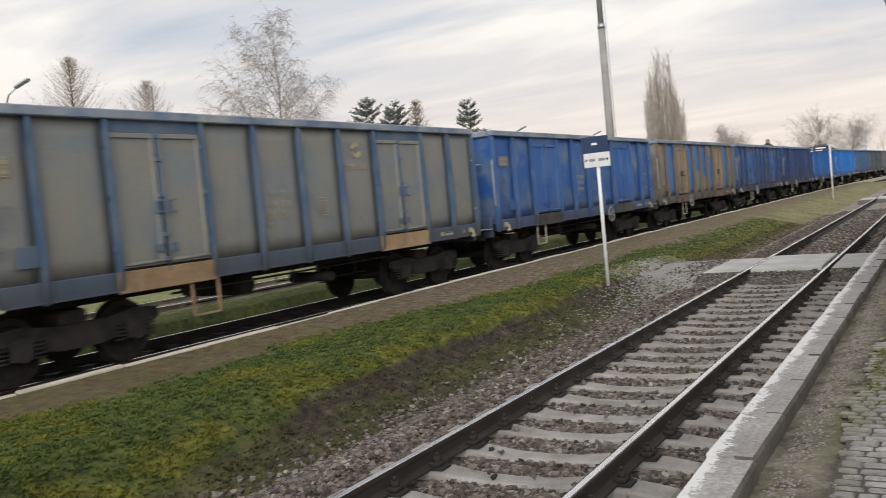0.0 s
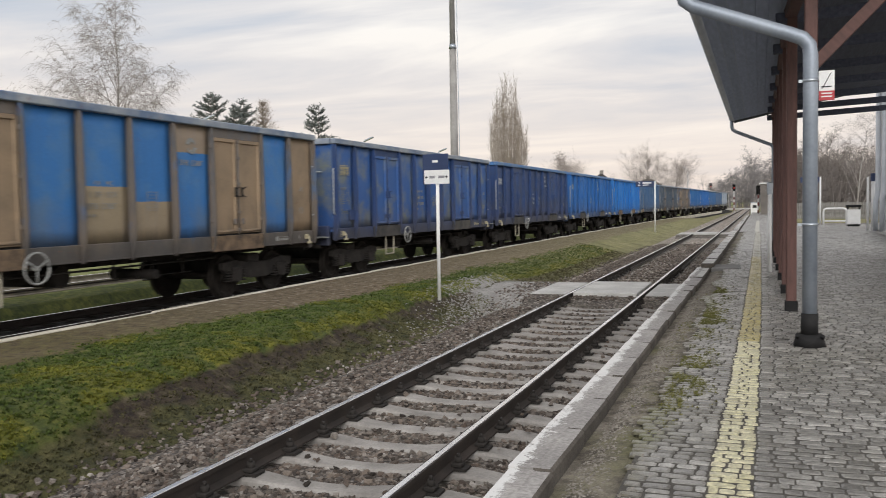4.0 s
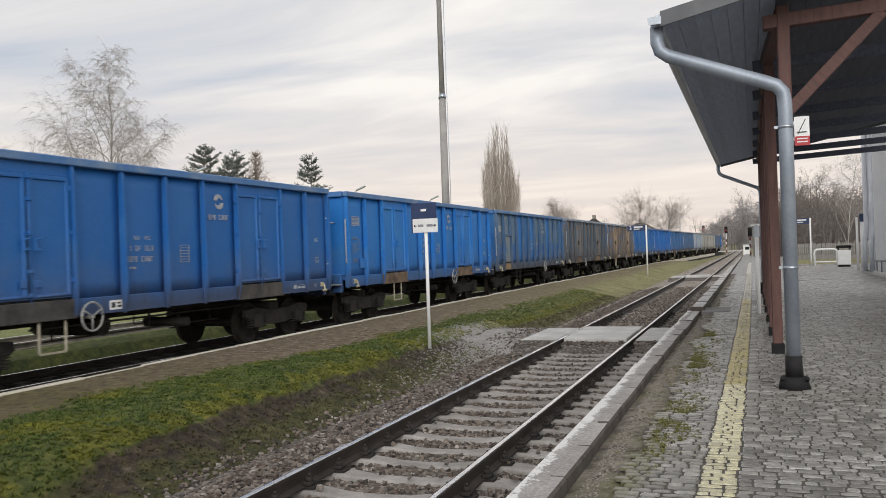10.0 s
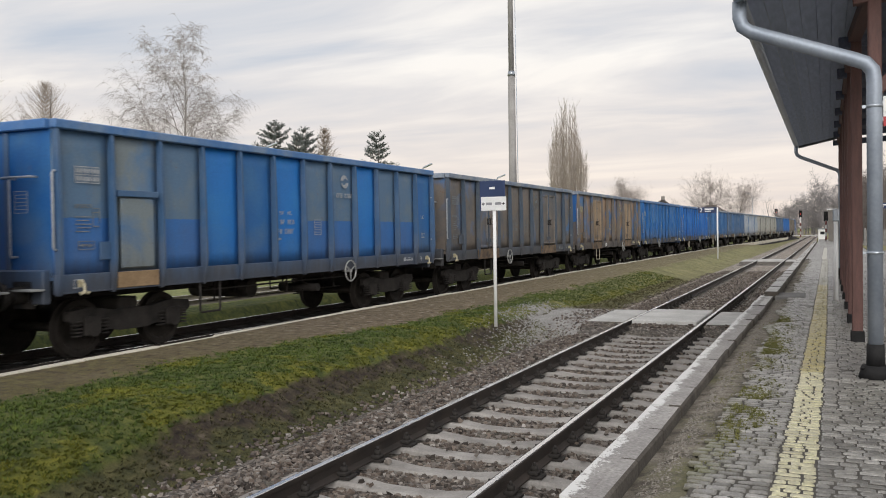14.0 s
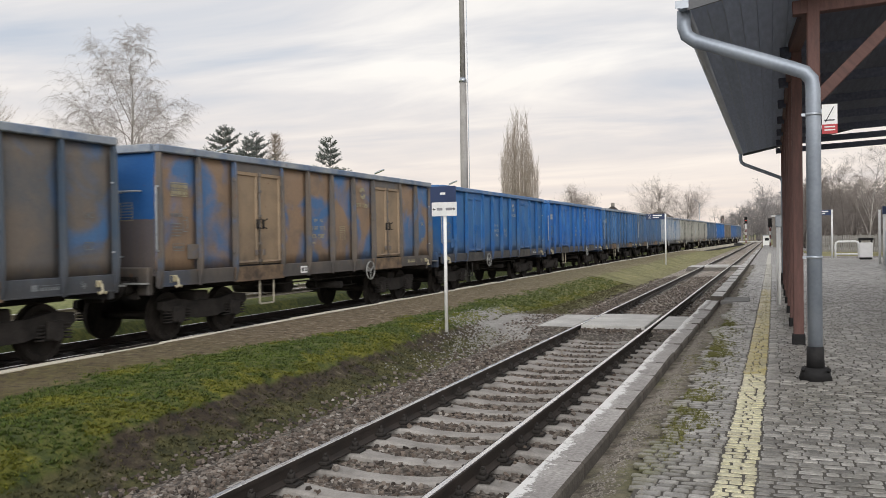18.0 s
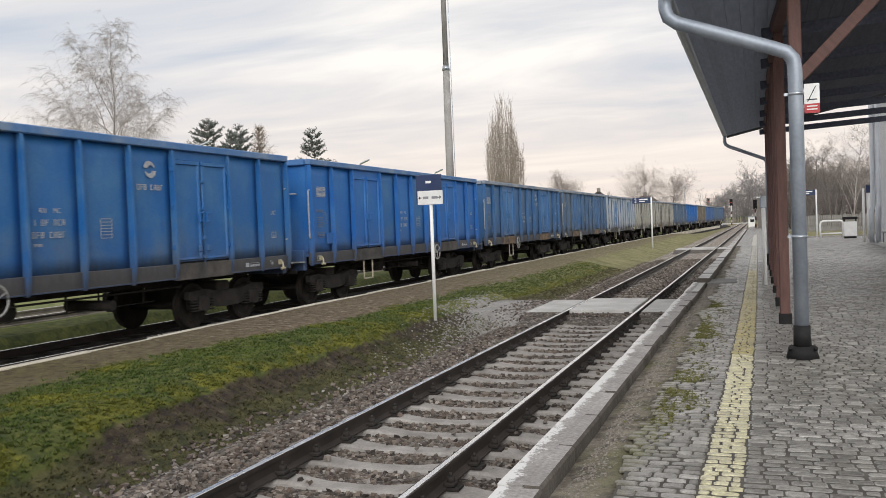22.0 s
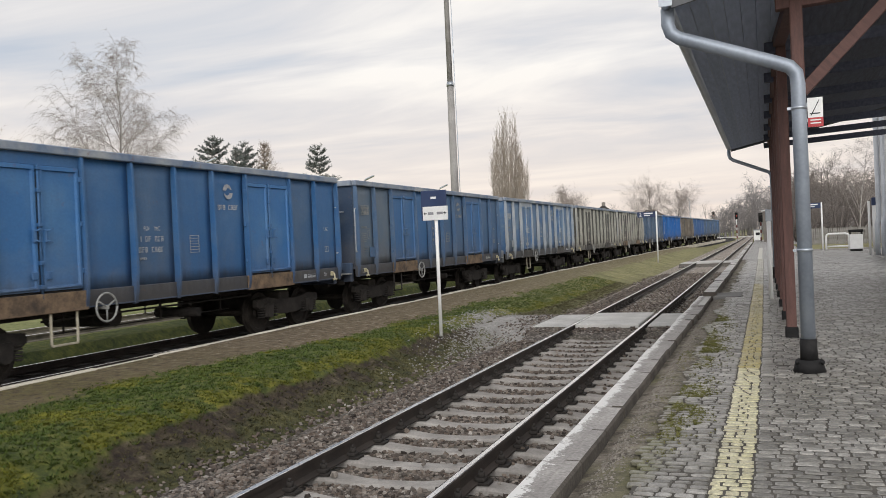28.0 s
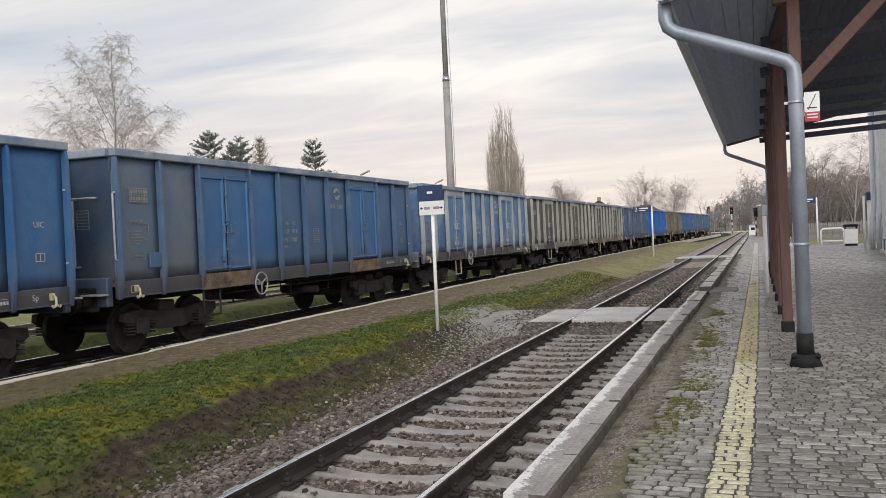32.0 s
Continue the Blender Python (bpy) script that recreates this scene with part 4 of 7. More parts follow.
def latch_mesh():
    """The upright locking bar with keepers, between two leaves."""
    bm = bmesh.new()
    tube(bm, (1.462, 0, 1.0), (1.462, 0, 3.05), 0.020, seg=6)
    for z in (1.16, 1.52, 2.10, 2.62, 2.96):
        box(bm, 1.43, 1.495, -0.04, 0.04, z, z + 0.06, 0.006)
    return mesh_of("locking_bar", bm)


def handle_mesh():
    bm = bmesh.new()
    box(bm, 1.455, 1.495, -0.025, 0.025, 1.86, 2.06, 0.008)
    tube(bm, (1.49, 0, 2.03), (1.53, 0.085, 2.07), 0.012, seg=6)
    tube(bm, (1.49, 0, 1.90), (1.53, 0.07, 1.86), 0.012, seg=6)
    return mesh_of("door_handle", bm)


def wheelset_mesh():
    bm = bmesh.new()
    tube(bm, (-0.9, 0, 0), (0.9, 0, 0), 0.08, seg=8)
    for s in (-1, 1):
        prof = [(0.685, 0.49), (0.715, 0.49), (0.725, 0.465), (0.82, 0.455), (0.82, 0.37), (0.78, 0.34), (0.77, 0.16), (0.82, 0.12), (0.82, 0.0)]
        rings = []
        seg = 22
        for x, r in prof[:-1]:
            rings.append([bm.verts.new((s * x, r * math.cos(2 * math.pi * k / seg), r * math.sin(2 * math.pi * k / seg))) for k in range(seg)])
        for a, b in zip(rings, rings[1:]):
            for k in range(seg):
                bm.faces.new((a[k], a[(k + 1) % seg], b[(k + 1) % seg], b[k]))
        bm.faces.new(rings[0])
        bm.faces.new(rings[-1])
    bmesh.ops.recalc_face_normals(bm, faces=bm.faces)
    return mesh_of("wheelset", bm)


def bogie_side_mesh():
    """Side frame of a two-axle bogie: bowed beam, axle guards, spring nests, axle boxes."""
    bm = bmesh.new()
    prof = [(-1.35, 0.62), (-1.15, 0.50), (-1.0, 0.62), (-0.78, 0.62), (-0.62, 0.44), (-0.3, 0.38), (0.3, 0.38), (0.62, 0.44), (0.78, 0.62), (1.0, 0.62), (1.15, 0.50), (1.35, 0.62), (1.33, 0.76), (0.9, 0.80), (0.4, 0.72), (-0.4, 0.72), (-0.9, 0.80), (-1.33, 0.76)]
    a = [bm.verts.new((0.95, y, z)) for y, z in prof]
    b = [bm.verts.new((1.07, y, z)) for y, z in prof]
    for i in range(len(prof)):
        j = (i + 1) % len(prof)
        bm.faces.new((a[i], a[j], b[j], b[i]))
    bm.faces.new(a)
    bm.faces.new(b[::-1])
    for s in (-1, 1):
        tube(bm, (0.86, s * 0.9, 0.46), (1.14, s * 0.9, 0.46), 0.14, 0.12, 10)
        box(bm, 0.98, 1.12, s * 0.9 - 0.17, s * 0.9 + 0.17, 0.36, 0.66, 0.02)
        for q in (-0.27, 0.27):
            for k in range(5):
                tube(bm, (1.04, s * 0.9 + q, 0.36 + k * 0.055), (1.04, s * 0.9 + q, 0.385 + k * 0.055), 0.085, 0.085, 8)
    bmesh.ops.recalc_face_normals(bm, faces=bm.faces)
    return mesh_of("bogie_frame", bm)


def hand_wheel_mesh():
    bm = bmesh.new()
    n = 20
    pts = [(1.52, 0.235 * math.cos(2 * math.pi * i / n), 0.235 * math.sin(2 * math.pi * i / n)) for i in range(n + 1)]
    path_tube(bm, pts, 0.018, 6)
    for k in range(3):
        a = 2 * math.pi * k / 3 + 0.5
        tube(bm, (1.52, 0, 0), (1.52, 0.235 * math.cos(a), 0.235 * math.sin(a)), 0.014, seg=6)
    tube(bm, (1.30, 0, 0), (1.54, 0, 0), 0.035, seg=8)
    return mesh_of("brake_wheel", bm)


def buffer_mesh():
    bm = bmesh.new()
    tube(bm, (0, 0, 0), (0, 0.22, 0), 0.13, 0.12, 12)
    tube(bm, (0, 0.20, 0), (0, 0.37, 0), 0.095, seg=12)
    tube(bm, (0, 0.37, 0), (0, 0.42, 0), 0.20, 0.22, 14)
    box(bm, -0.2, 0.2, -0.03, 0.02, -0.2, 0.2)
    return mesh_of("buffer", bm)


def end_wall_mesh():
    bm = bmesh.new()
    box(bm, -1.385, 1.385, -0.02, 0.0, 1.0, 3.22)
    return mesh_of("end_wall", bm)


def end_rib_mesh():
    bm = bmesh.new()
    box(bm, -0.05, 0.05, 0.0, 0.035, 0.95, 3.2, 0.01)
    return mesh_of("end_upright", bm)


def grab_mesh(h):
    bm = bmesh.new()
    path_tube(bm, [(0, 0, 0), (0, 0.10, 0.0), (0, 0.12, 0.03), (0, 0.12, h - 0.03), (0, 0.10, h), (0, 0, h)], 0.018, 6)
    return mesh_of("grab_rail", bm)


def step_mesh():
    bm = bmesh.new()
    path_tube(bm, [(1.42, -0.27, 0.80), (1.42, -0.27, 0.30), (1.42, -0.24, 0.27), (1.42, 0.24, 0.27), (1.42, 0.27, 0.30), (1.42, 0.27, 0.80)], 0.022, 6)
    box(bm, 1.385, 1.455, -0.25, 0.25, 0.262, 0.285)
    return mesh_of("step", bm)


def hook_mesh():
    """Rope hook at the sill's end."""
    bm = bmesh.new()
    box(bm, 1.43, 1.49, -0.04, 0.04, 0.89, 1.0, 0.01)
    path_tube(bm, [(1.49, 0, 0.97), (1.53, 0, 0.93), (1.535, 0, 0.85), (1.535, -0.025, 0.80), (1.535, -0.065, 0.785), (1.535, -0.085, 0.82)], 0.019, 6)
    path_tube(bm, [(1.535, 0, 0.85), (1.535, 0.025, 0.80), (1.535, 0.065, 0.785), (1.535, 0.085, 0.82)], 0.019, 6)
    return mesh_of("rope_hook", bm)


def bars_mesh(rows, x=1.424):
    """Painted lines of marking: rows of (y0, y1, z0, z1)."""
    bm = bmesh.new()
    for y0, y1, z0, z1 in rows:
        box(bm, x - 0.002, x + 0.002, y0, y1, z0, z1)
    return mesh_of("marking", bm)


def grid_rows(w, h, nx, nz, t=0.012):
    rows = [(-w / 2 + w * i / nx - t / 2, -w / 2 + w * i / nx + t / 2, 0, h) for i in range(nx + 1)]
    return rows + [(-w / 2, w / 2, h * k / nz - t / 2, h * k / nz + t / 2) for k in range(nz + 1)]


def signs(n, y0, z0, step, w, h, t=0.011, skip=()):
    """Painted characters that cannot be read: thin strokes round an open middle, some closed, some open."""
    rows = []
    for i in range(n):
        if i in skip:
            continue
        a = y0 + i * step
        rows += [(a, a + t, z0, z0 + h), (a, a + w, z0 + h - t, z0 + h)]
        if i % 3 != 1:
            rows.append((a + w - t, a + w, z0, z0 + h))
        if i % 2 == 0:
            rows.append((a, a + w, z0, z0 + t))
        if i % 4 in (1, 2):
            rows.append((a, a + w, z0 + h * 0.45, z0 + h * 0.45 + t))
    return rows


def air_tank_mesh():
    """The brake's air reservoir, slung across under the floor."""
    bm = bmesh.new()
    tube(bm, (-0.75, -0.9, 0.66), (0.75, -0.9, 0.66), 0.19, seg=14)
    for x in (-0.45, 0.45):
        box(bm, x - 0.03, x + 0.03, -1.11, -0.69, 0.60, 0.90)
    return mesh_of("air_tank", bm)


def brake_rod_mesh():
    """Pull rods and the pipe along the wagon, with their hangers."""
    bm = bmesh.new()
    tube(bm, (0.85, -2.4, 0.56), (0.85, 2.4, 0.56), 0.013, seg=6)
    tube(bm, (1.10, -2.9, 0.80), (1.10, 2.9, 0.80), 0.018, seg=6)
    for y in (-2.2, 0.2, 2.1):
        box(bm, 0.835, 0.865, y - 0.015, y + 0.015, 0.545, 0.90)
    tube(bm, (0.2, 0.9, 0.62), (1.2, 0.9, 0.62), 0.10, 0.09, 10)
    return mesh_of("brake_rigging", bm)


def emblem_mesh():
    """Two bent leaves round an open middle."""
    bm = bmesh.new()
    for s in (1, -1):
        outer, inner = [], []
        for k in range(9):
            a = radians(20 + 150 * k / 8)
            outer.append((s * 0.19 * math.cos(a) - s * 0.02, s * 0.17 * math.sin(a)))
            inner.append((s * 0.10 * math.cos(a) + s * 0.03, s * 0.075 * math.sin(a) + s * 0.01))
        for k in range(8):
            bm.faces.new([bm.verts.new((1.424, y, z)) for y, z in (outer[k], outer[k + 1], inner[k + 1], inner[k])])
    return mesh_of("emblem", bm)


WM = {"upright": rib_mesh(), "door": door_mesh(), "bar": latch_mesh(), "handle": handle_mesh(), "wheelset": wheelset_mesh(),
      "bogie": bogie_side_mesh(), "brake": hand_wheel_mesh(), "buffer": buffer_mesh(), "end": end_wall_mesh(), "end_rib": end_rib_mesh(),
      "grab": grab_mesh(1.15), "step": step_mesh(), "hook": hook_mesh(), "emblem": emblem_mesh(),
      "sill": mesh_of("side_sill", bx(1.36, 1.434, -WL / 2, WL / 2, SILL, 1.085, 0.01)),
      "sill_lip": mesh_of("sill_lip", bx(1.434, 1.462, -WL / 2, WL / 2, SILL + 0.005, SILL + 0.025)),
      "threshold": mesh_of("door_threshold", bx(1.435, 1.478, -LEAF - 0.03, LEAF + 0.03, 0.775, 1.085, 0.008)),
      "rim": mesh_of("top_rim", bx(1.37, 1.505, -WL / 2 - 0.02, WL / 2 + 0.02, 3.215, TOP, 0.015)),
      "head": mesh_of("door_head", bx(1.36, 1.425, -LEAF, LEAF, 3.035, 3.22, 0.004)),
      "end_rim": mesh_of("end_rim", bx(-1.37, 1.37, -0.03, 0.10, 3.205, TOP, 0.015)),
      "headstock": mesh_of("headstock", bx(-1.30, 1.30, -0.03, 0.12, 0.66, 1.16, 0.02)),
      "floor": mesh_of("floor", bx(-1.38, 1.38, -WL / 2, WL / 2, 1.05, 1.12)),
      "spine": mesh_of("centre_sill", bx(-0.32, 0.32, -WL / 2, WL / 2, 0.62, 1.05)),
      "tank": air_tank_mesh(), "rods": brake_rod_mesh(),
      "bolster": mesh_of("bolster", bx(-0.95, 0.95, -0.22, 0.22, 0.45, 0.90, 0.03)),
      "table": bars_mesh(grid_rows(0.46, 0.24, 7, 2, 0.012) + [(-0.20 + 0.065 * i, -0.165 + 0.065 * i, 0.03 + 0.12 * j, 0.09 + 0.12 * j) for i in range(7) for j in range(2)]),
      "plate": bars_mesh(grid_rows(0.26, 0.32, 1, 6, 0.010)),
      "word": bars_mesh(signs(8, -0.36, 0, 0.09, 0.065, 0.10, 0.015, (3,))),
      "lines": bars_mesh(signs(8, -0.36, 0.0, 0.085, 0.055, 0.095, 0.013, (3,)) + signs(6, -0.18, 0.19, 0.085, 0.055, 0.095, 0.013, (2,)) + [(-0.30, -0.285, 0.19, 0.285)] + signs(4, -0.34, -0.13, 0.045, 0.03, 0.045, 0.009)),
      "column": bars_mesh(signs(6, -0.20, 0.62, 0.055, 0.038, 0.06, 0.010) + grid_rows(0.30, 0.12, 1, 2, 0.010) + signs(4, -0.10, 0.03, 0.055, 0.035, 0.05, 0.009)
                          + [(-0.20 + 0.02 * (k % 2), 0.06 + 0.03 * (k % 3), 0.26 + 0.055 * k, 0.275 + 0.055 * k) for k in range(5)]
                          + [(0.13, 0.142, 0.34, 0.56), (0.26, 0.272, 0.40, 0.62), (0.13, 0.26, 0.34, 0.352), (0.13, 0.26, 0.55, 0.562), (0.142, 0.272, 0.61, 0.622)]),
      "frame": bars_mesh(grid_rows(0.17, 0.12, 2, 1, 0.013)),
      "sill_line": bars_mesh([(-0.30, -0.18, 0, 0.09)] + [(-0.13 + 0.055 * i, -0.095 + 0.055 * i, 0.0, 0.05) for i in range(7)] + [(-0.13, 0.24, 0.075, 0.082)])}

rim_worn = paint("worn_rim_paint", (0.10, 0.15, 0.24), (0.30, 0.32, 0.34), 0.7, dirt_amount=0.2, rust=0.5, seed=3)
rim_blue = paint("chalky_blue_rim_paint", (0.055, 0.15, 0.34), (0.16, 0.23, 0.34), 0.5, dirt_amount=0.1, rust=0.2, seed=21)
old_plank = simple("grimy_threshold", (0.030, 0.031, 0.034), (0.115, 0.105, 0.095), 3, 0.85, 0, 30, 0.4)
rust_plank = simple("rusty_scraped_threshold", (0.060, 0.045, 0.036), (0.27, 0.185, 0.115), 4, 0.85, 0, 30, 0.4, 0.4)
tan_plank = simple("tan_threshold", (0.26, 0.17, 0.09), (0.42, 0.29, 0.17), 3, 0.85, 0, 30, 0.4)
mark_white = simple("stencilled_white", (0.34, 0.37, 0.41), (0.56, 0.58, 0.60), 9, 0.7, 0, 40, 0.0, 0.4)
mark_faint = simple("nearly_gone_stencil", (0.16, 0.18, 0.20), (0.30, 0.32, 0.33), 5, 0.8, 0, 40, 0.0, 0.4)
mark_dim = simple("faded_stencil", (0.26, 0.27, 0.27), (0.40, 0.40, 0.38), 9, 0.8, 0, 40, 0.0, 0.4)
mark_tan = simple("yellowed_stencil", (0.36, 0.32, 0.20), (0.55, 0.50, 0.34), 9, 0.8, 0, 40, 0.0, 0.4)
hook_yellow = simple("chipped_cream_paint", (0.36, 0.31, 0.19), (0.64, 0.59, 0.44), 12, 0.7, 0, 60)
step_beige = simple("dusty_beige_step", (0.30, 0.27, 0.20), (0.52, 0.48, 0.38), 8, 0.8, 0, 60)
warn_yellow = simple("yellow_warning_film", (0.62, 0.45, 0.05), (0.72, 0.54, 0.08), 4, 0.5, 0, 40, 0.0, 0.1)
floor_and_gap_dark = simple("dark_inside_and_gap_shade", (0.02, 0.022, 0.028), (0.06, 0.055, 0.05), 2, 0.9)

BLUE, NAVY, TAN = (0.012, 0.150, 0.460), (0.020, 0.050, 0.150), (0.27, 0.195, 0.125)
PAINTS = {
    "beige": paint("bleached_beige_paint", (0.215, 0.21, 0.185), (0.17, 0.195, 0.215), 0.55, dirt_amount=0.3, rust=0.3, seed=1),
    "steel": paint("weathered_steel_blue_paint", (0.050, 0.095, 0.170), (0.11, 0.15, 0.20), 0.55, seed=2),
    "deep": paint("deep_blue_paint_with_bleached_clouds", (0.018, 0.088, 0.300), (0.16, 0.22, 0.27), 0.42, dirt_amount=0.45, seed=4),
    "tan": paint("tan_rust_paint", TAN, (0.20, 0.15, 0.10), 0.45, dirt_amount=0.4, rust=0.5, seed=5),
    "fade": paint("mid_blue_paint", (0.03, 0.15, 0.40), (0.08, 0.19, 0.36), 0.5, dirt_amount=0.45, seed=6),
    "lowtan": paint("blue_paint_tan_below", (0.03, 0.15, 0.40), (0.08, 0.19, 0.36), 0.4, dirt_amount=0.45, seed=23, split=((0.34, 0.26, 0.14), 1.0, 2.05)),
    "lowtan2": paint("blue_paint_tan_foot", (0.03, 0.15, 0.40), (0.08, 0.19, 0.36), 0.4, dirt_amount=0.45, seed=24, split=((0.33, 0.25, 0.14), 1.0, 1.80)),
    "hightan": paint("blue_paint_tan_head", (0.03, 0.15, 0.40), (0.08, 0.19, 0.36), 0.4, dirt_amount=0.45, seed=25, split=((0.30, 0.22, 0.13), 2.72, 3.3)),
    "lowblue": paint("bleached_sheet_blue_below", (0.085, 0.155, 0.25), (0.14, 0.185, 0.22), 0.45, dirt_amount=0.3, seed=26, split=((0.026, 0.13, 0.38), 1.0, 1.95)),
    "royal": paint("royal_blue_paint", (0.012, 0.108, 0.340), (0.024, 0.130, 0.360), 0.4, dirt_amount=0.35, rust=0.08, seed=27, streak=0.3),
    "navy": paint("dark_navy_paint", NAVY, (0.032, 0.052, 0.105), 0.4, dirt_amount=0.35, rust=0.12, seed=8),
    "bright": paint("fresh_bright_blue_paint", BLUE, (0.026, 0.180, 0.470), 0.4, dirt_amount=0.25, rust=0.06, seed=9, streak=0.3),
    "navyclouds": paint("navy_paint_with_olive_clouds", (0.022, 0.088, 0.28), (0.17, 0.19, 0.17), 0.42, seed=10),
    "greyblue": paint("blue_paint_bleached_grey", (0.17, 0.205, 0.22), (0.07, 0.17, 0.33), 0.5, seed=11),
    "taupe": paint("taupe_weathered_paint", (0.150, 0.125, 0.104), (0.095, 0.100, 0.108), 0.5, patch=(0.05, 0.14, 0.30), patch_amount=0.22, rust=0.55, seed=12),
    "camo": paint("tan_paint_with_blue_remains", (0.255, 0.170, 0.108), (0.165, 0.125, 0.095), 0.45, patch=(0.040, 0.140, 0.32), patch_amount=0.56, dirt_amount=0.45, seed=13),
    "end9": paint("blue_end_wall_brown_below", (0.012, 0.085, 0.27), (0.03, 0.11, 0.28), 0.4, dirt_amount=0.4, seed=34, split=((0.12, 0.095, 0.075), 1.0, 2.05)),
    "azure": paint("weathered_bright_blue_paint", (0.013, 0.106, 0.310), (0.045, 0.150, 0.320), 0.55, dirt_amount=0.4, rust=0.15, seed=14),
    "slate": paint("dusty_slate_blue_paint", (0.045, 0.104, 0.205), (0.080, 0.135, 0.220), 0.5, dirt_amount=0.4, rust=0.12, seed=15),
    "ash": paint("ashy_faded_blue_paint", (0.095, 0.135, 0.215), (0.17, 0.20, 0.25), 0.55, dirt_amount=0.45, seed=16),
    "pale": paint("pale_chalky_blue_paint", (0.045, 0.125, 0.27), (0.16, 0.225, 0.30), 0.6, seed=17),
    # uprights lightened: sky light caught by the ribs is in this colour
    "chalk": paint("skylit_grey_frame_paint", (0.27, 0.31, 0.36), (0.40, 0.42, 0.43), 0.5, seed=28),
    "fade2": paint("worn_blue_frame_paint", (0.035, 0.10, 0.26), (0.075, 0.14, 0.27), 0.5, seed=29),
    "royal2": paint("worn_royal_door_paint", (0.020, 0.10, 0.33), (0.06, 0.14, 0.32), 0.45, dirt_amount=0.4, seed=30),
    "cobalt": paint("dulled_cobalt_paint", (0.012, 0.112, 0.365), (0.030, 0.150, 0.390), 0.45, dirt_amount=0.35, rust=0.10, seed=31, streak=0.7),
    "cobalt2": paint("sun_bleached_cobalt_frame_paint", (0.034, 0.132, 0.320), (0.065, 0.170, 0.340), 0.5, dirt_amount=0.35, seed=32),
    "slate2": paint("bleached_slate_frame_paint", (0.055, 0.112, 0.210), (0.095, 0.148, 0.230), 0.5, dirt_amount=0.35, seed=33),
    "gunmetal": paint("gunmetal_blue_frame_paint", (0.055, 0.080, 0.115), (0.085, 0.10, 0.12), 0.5, seed=22),
    "brown": paint("brown_grey_weathered_paint", (0.13, 0.11, 0.088), (0.23, 0.205, 0.165), 0.5, rust=0.4, seed=18),
    "denim": paint("dulled_denim_blue_paint", (0.030, 0.108, 0.255), (0.060, 0.140, 0.275), 0.5, dirt_amount=0.35, rust=0.12, seed=40, streak=0.7),
    "dusk": paint("dusty_blue_grey_paint", (0.085, 0.125, 0.175), (0.120, 0.150, 0.185), 0.5, dirt_amount=0.4, rust=0.15, seed=41),
    "grime": paint("grimy_blue_sill_paint", (0.045, 0.068, 0.105), (0.085, 0.098, 0.115), 0.5, dirt_amount=0.5, rust=0.3, seed=42),
    "iron": paint("iron_grey_blue_paint", (0.032, 0.055, 0.098), (0.065, 0.088, 0.125), 0.5, dirt_amount=0.4, rust=0.3, seed=36),
    "umber": paint("dark_umber_grey_paint", (0.046, 0.044, 0.043), (0.082, 0.077, 0.072), 0.5, dirt_amount=0.4, rust=0.35, seed=37),
    # same for the duller wagons: raking light on the ribs, given as pale paint
    "lichen": paint("skylit_dull_grey_frame_paint", (0.28, 0.28, 0.25), (0.40, 0.39, 0.35), 0.5, dirt_amount=0.35, rust=0.3, seed=38),
    "olive": paint("olive_grey_weathered_paint", (0.052, 0.054, 0.050), (0.100, 0.098, 0.088), 0.55, rust=0.3, seed=19),
}
# per wagon: walls, uprights and frame, doors, threshold, marking, and the sheets that differ by bay
FLEET = {
    -1: ("beige", "steel", "beige", old_plank, mark_tan, {}), 0: ("beige", "steel", "beige", tan_plank, mark_tan, {}),
    1: ("deep", "fade2", "royal2", old_plank, mark_tan, {}), 2: ("fade", "taupe", "tan", rust_plank, mark_dim, {0: "tan", 5: "lowtan", 6: "lowtan2", 7: "hightan", 11: "tan"}),
    3: ("navyclouds", "navy", "navyclouds", old_plank, mark_tan, {}), 4: ("navy", "navy", "navy", old_plank, mark_white, {}),
    5: ("royal", "royal", "royal", old_plank, mark_white, {}), 6: ("bright", "bright", "bright", rust_plank, mark_white, {}),
    7: ("bright", "slate", "greyblue", tan_plank, mark_white, {0: "lowblue", 1: "greyblue", 2: "lowblue", 6: "lowblue", 7: "lowblue", 9: "lowblue", 10: "lowblue", 4: "azure", 11: "azure"}),
    8: ("taupe", "gunmetal", "taupe", rust_plank, mark_faint, {}), 9: ("camo", "taupe", "tan", rust_plank, mark_tan, {}),
    10: ("azure", "azure", "azure", old_plank, mark_white, {}), 11: ("cobalt", "cobalt", "cobalt", old_plank, mark_white, {4: "azure", 6: "azure"}),
    12: ("denim", "denim", "cobalt2", rust_plank, mark_white, {5: "slate", 10: "slate"}), 13: ("slate", "slate2", "denim", rust_plank, mark_dim, {0: "dusk", 1: "dusk", 4: "denim"}),
    14: ("pale", "chalk", "pale", old_plank, mark_white, {}), 15: ("olive", "lichen", "olive", old_plank, mark_dim, {}),
    16: ("umber", "lichen", "umber", rust_plank, mark_dim, {}), 17: ("iron", "steel", "steel", old_plank, mark_dim, {2: "ash", 9: "ash"}),
    18: ("royal", "royal", "royal", old_plank, mark_white, {}), 19: ("umber", "brown", "umber", old_plank, mark_dim, {}),
    20: ("slate", "fade2", "slate", old_plank, mark_white, {}), 21: ("slate", "steel", "fade2", old_plank, mark_white, {}),
    22: ("royal", "steel", "fade2", old_plank, mark_white, {}),
}
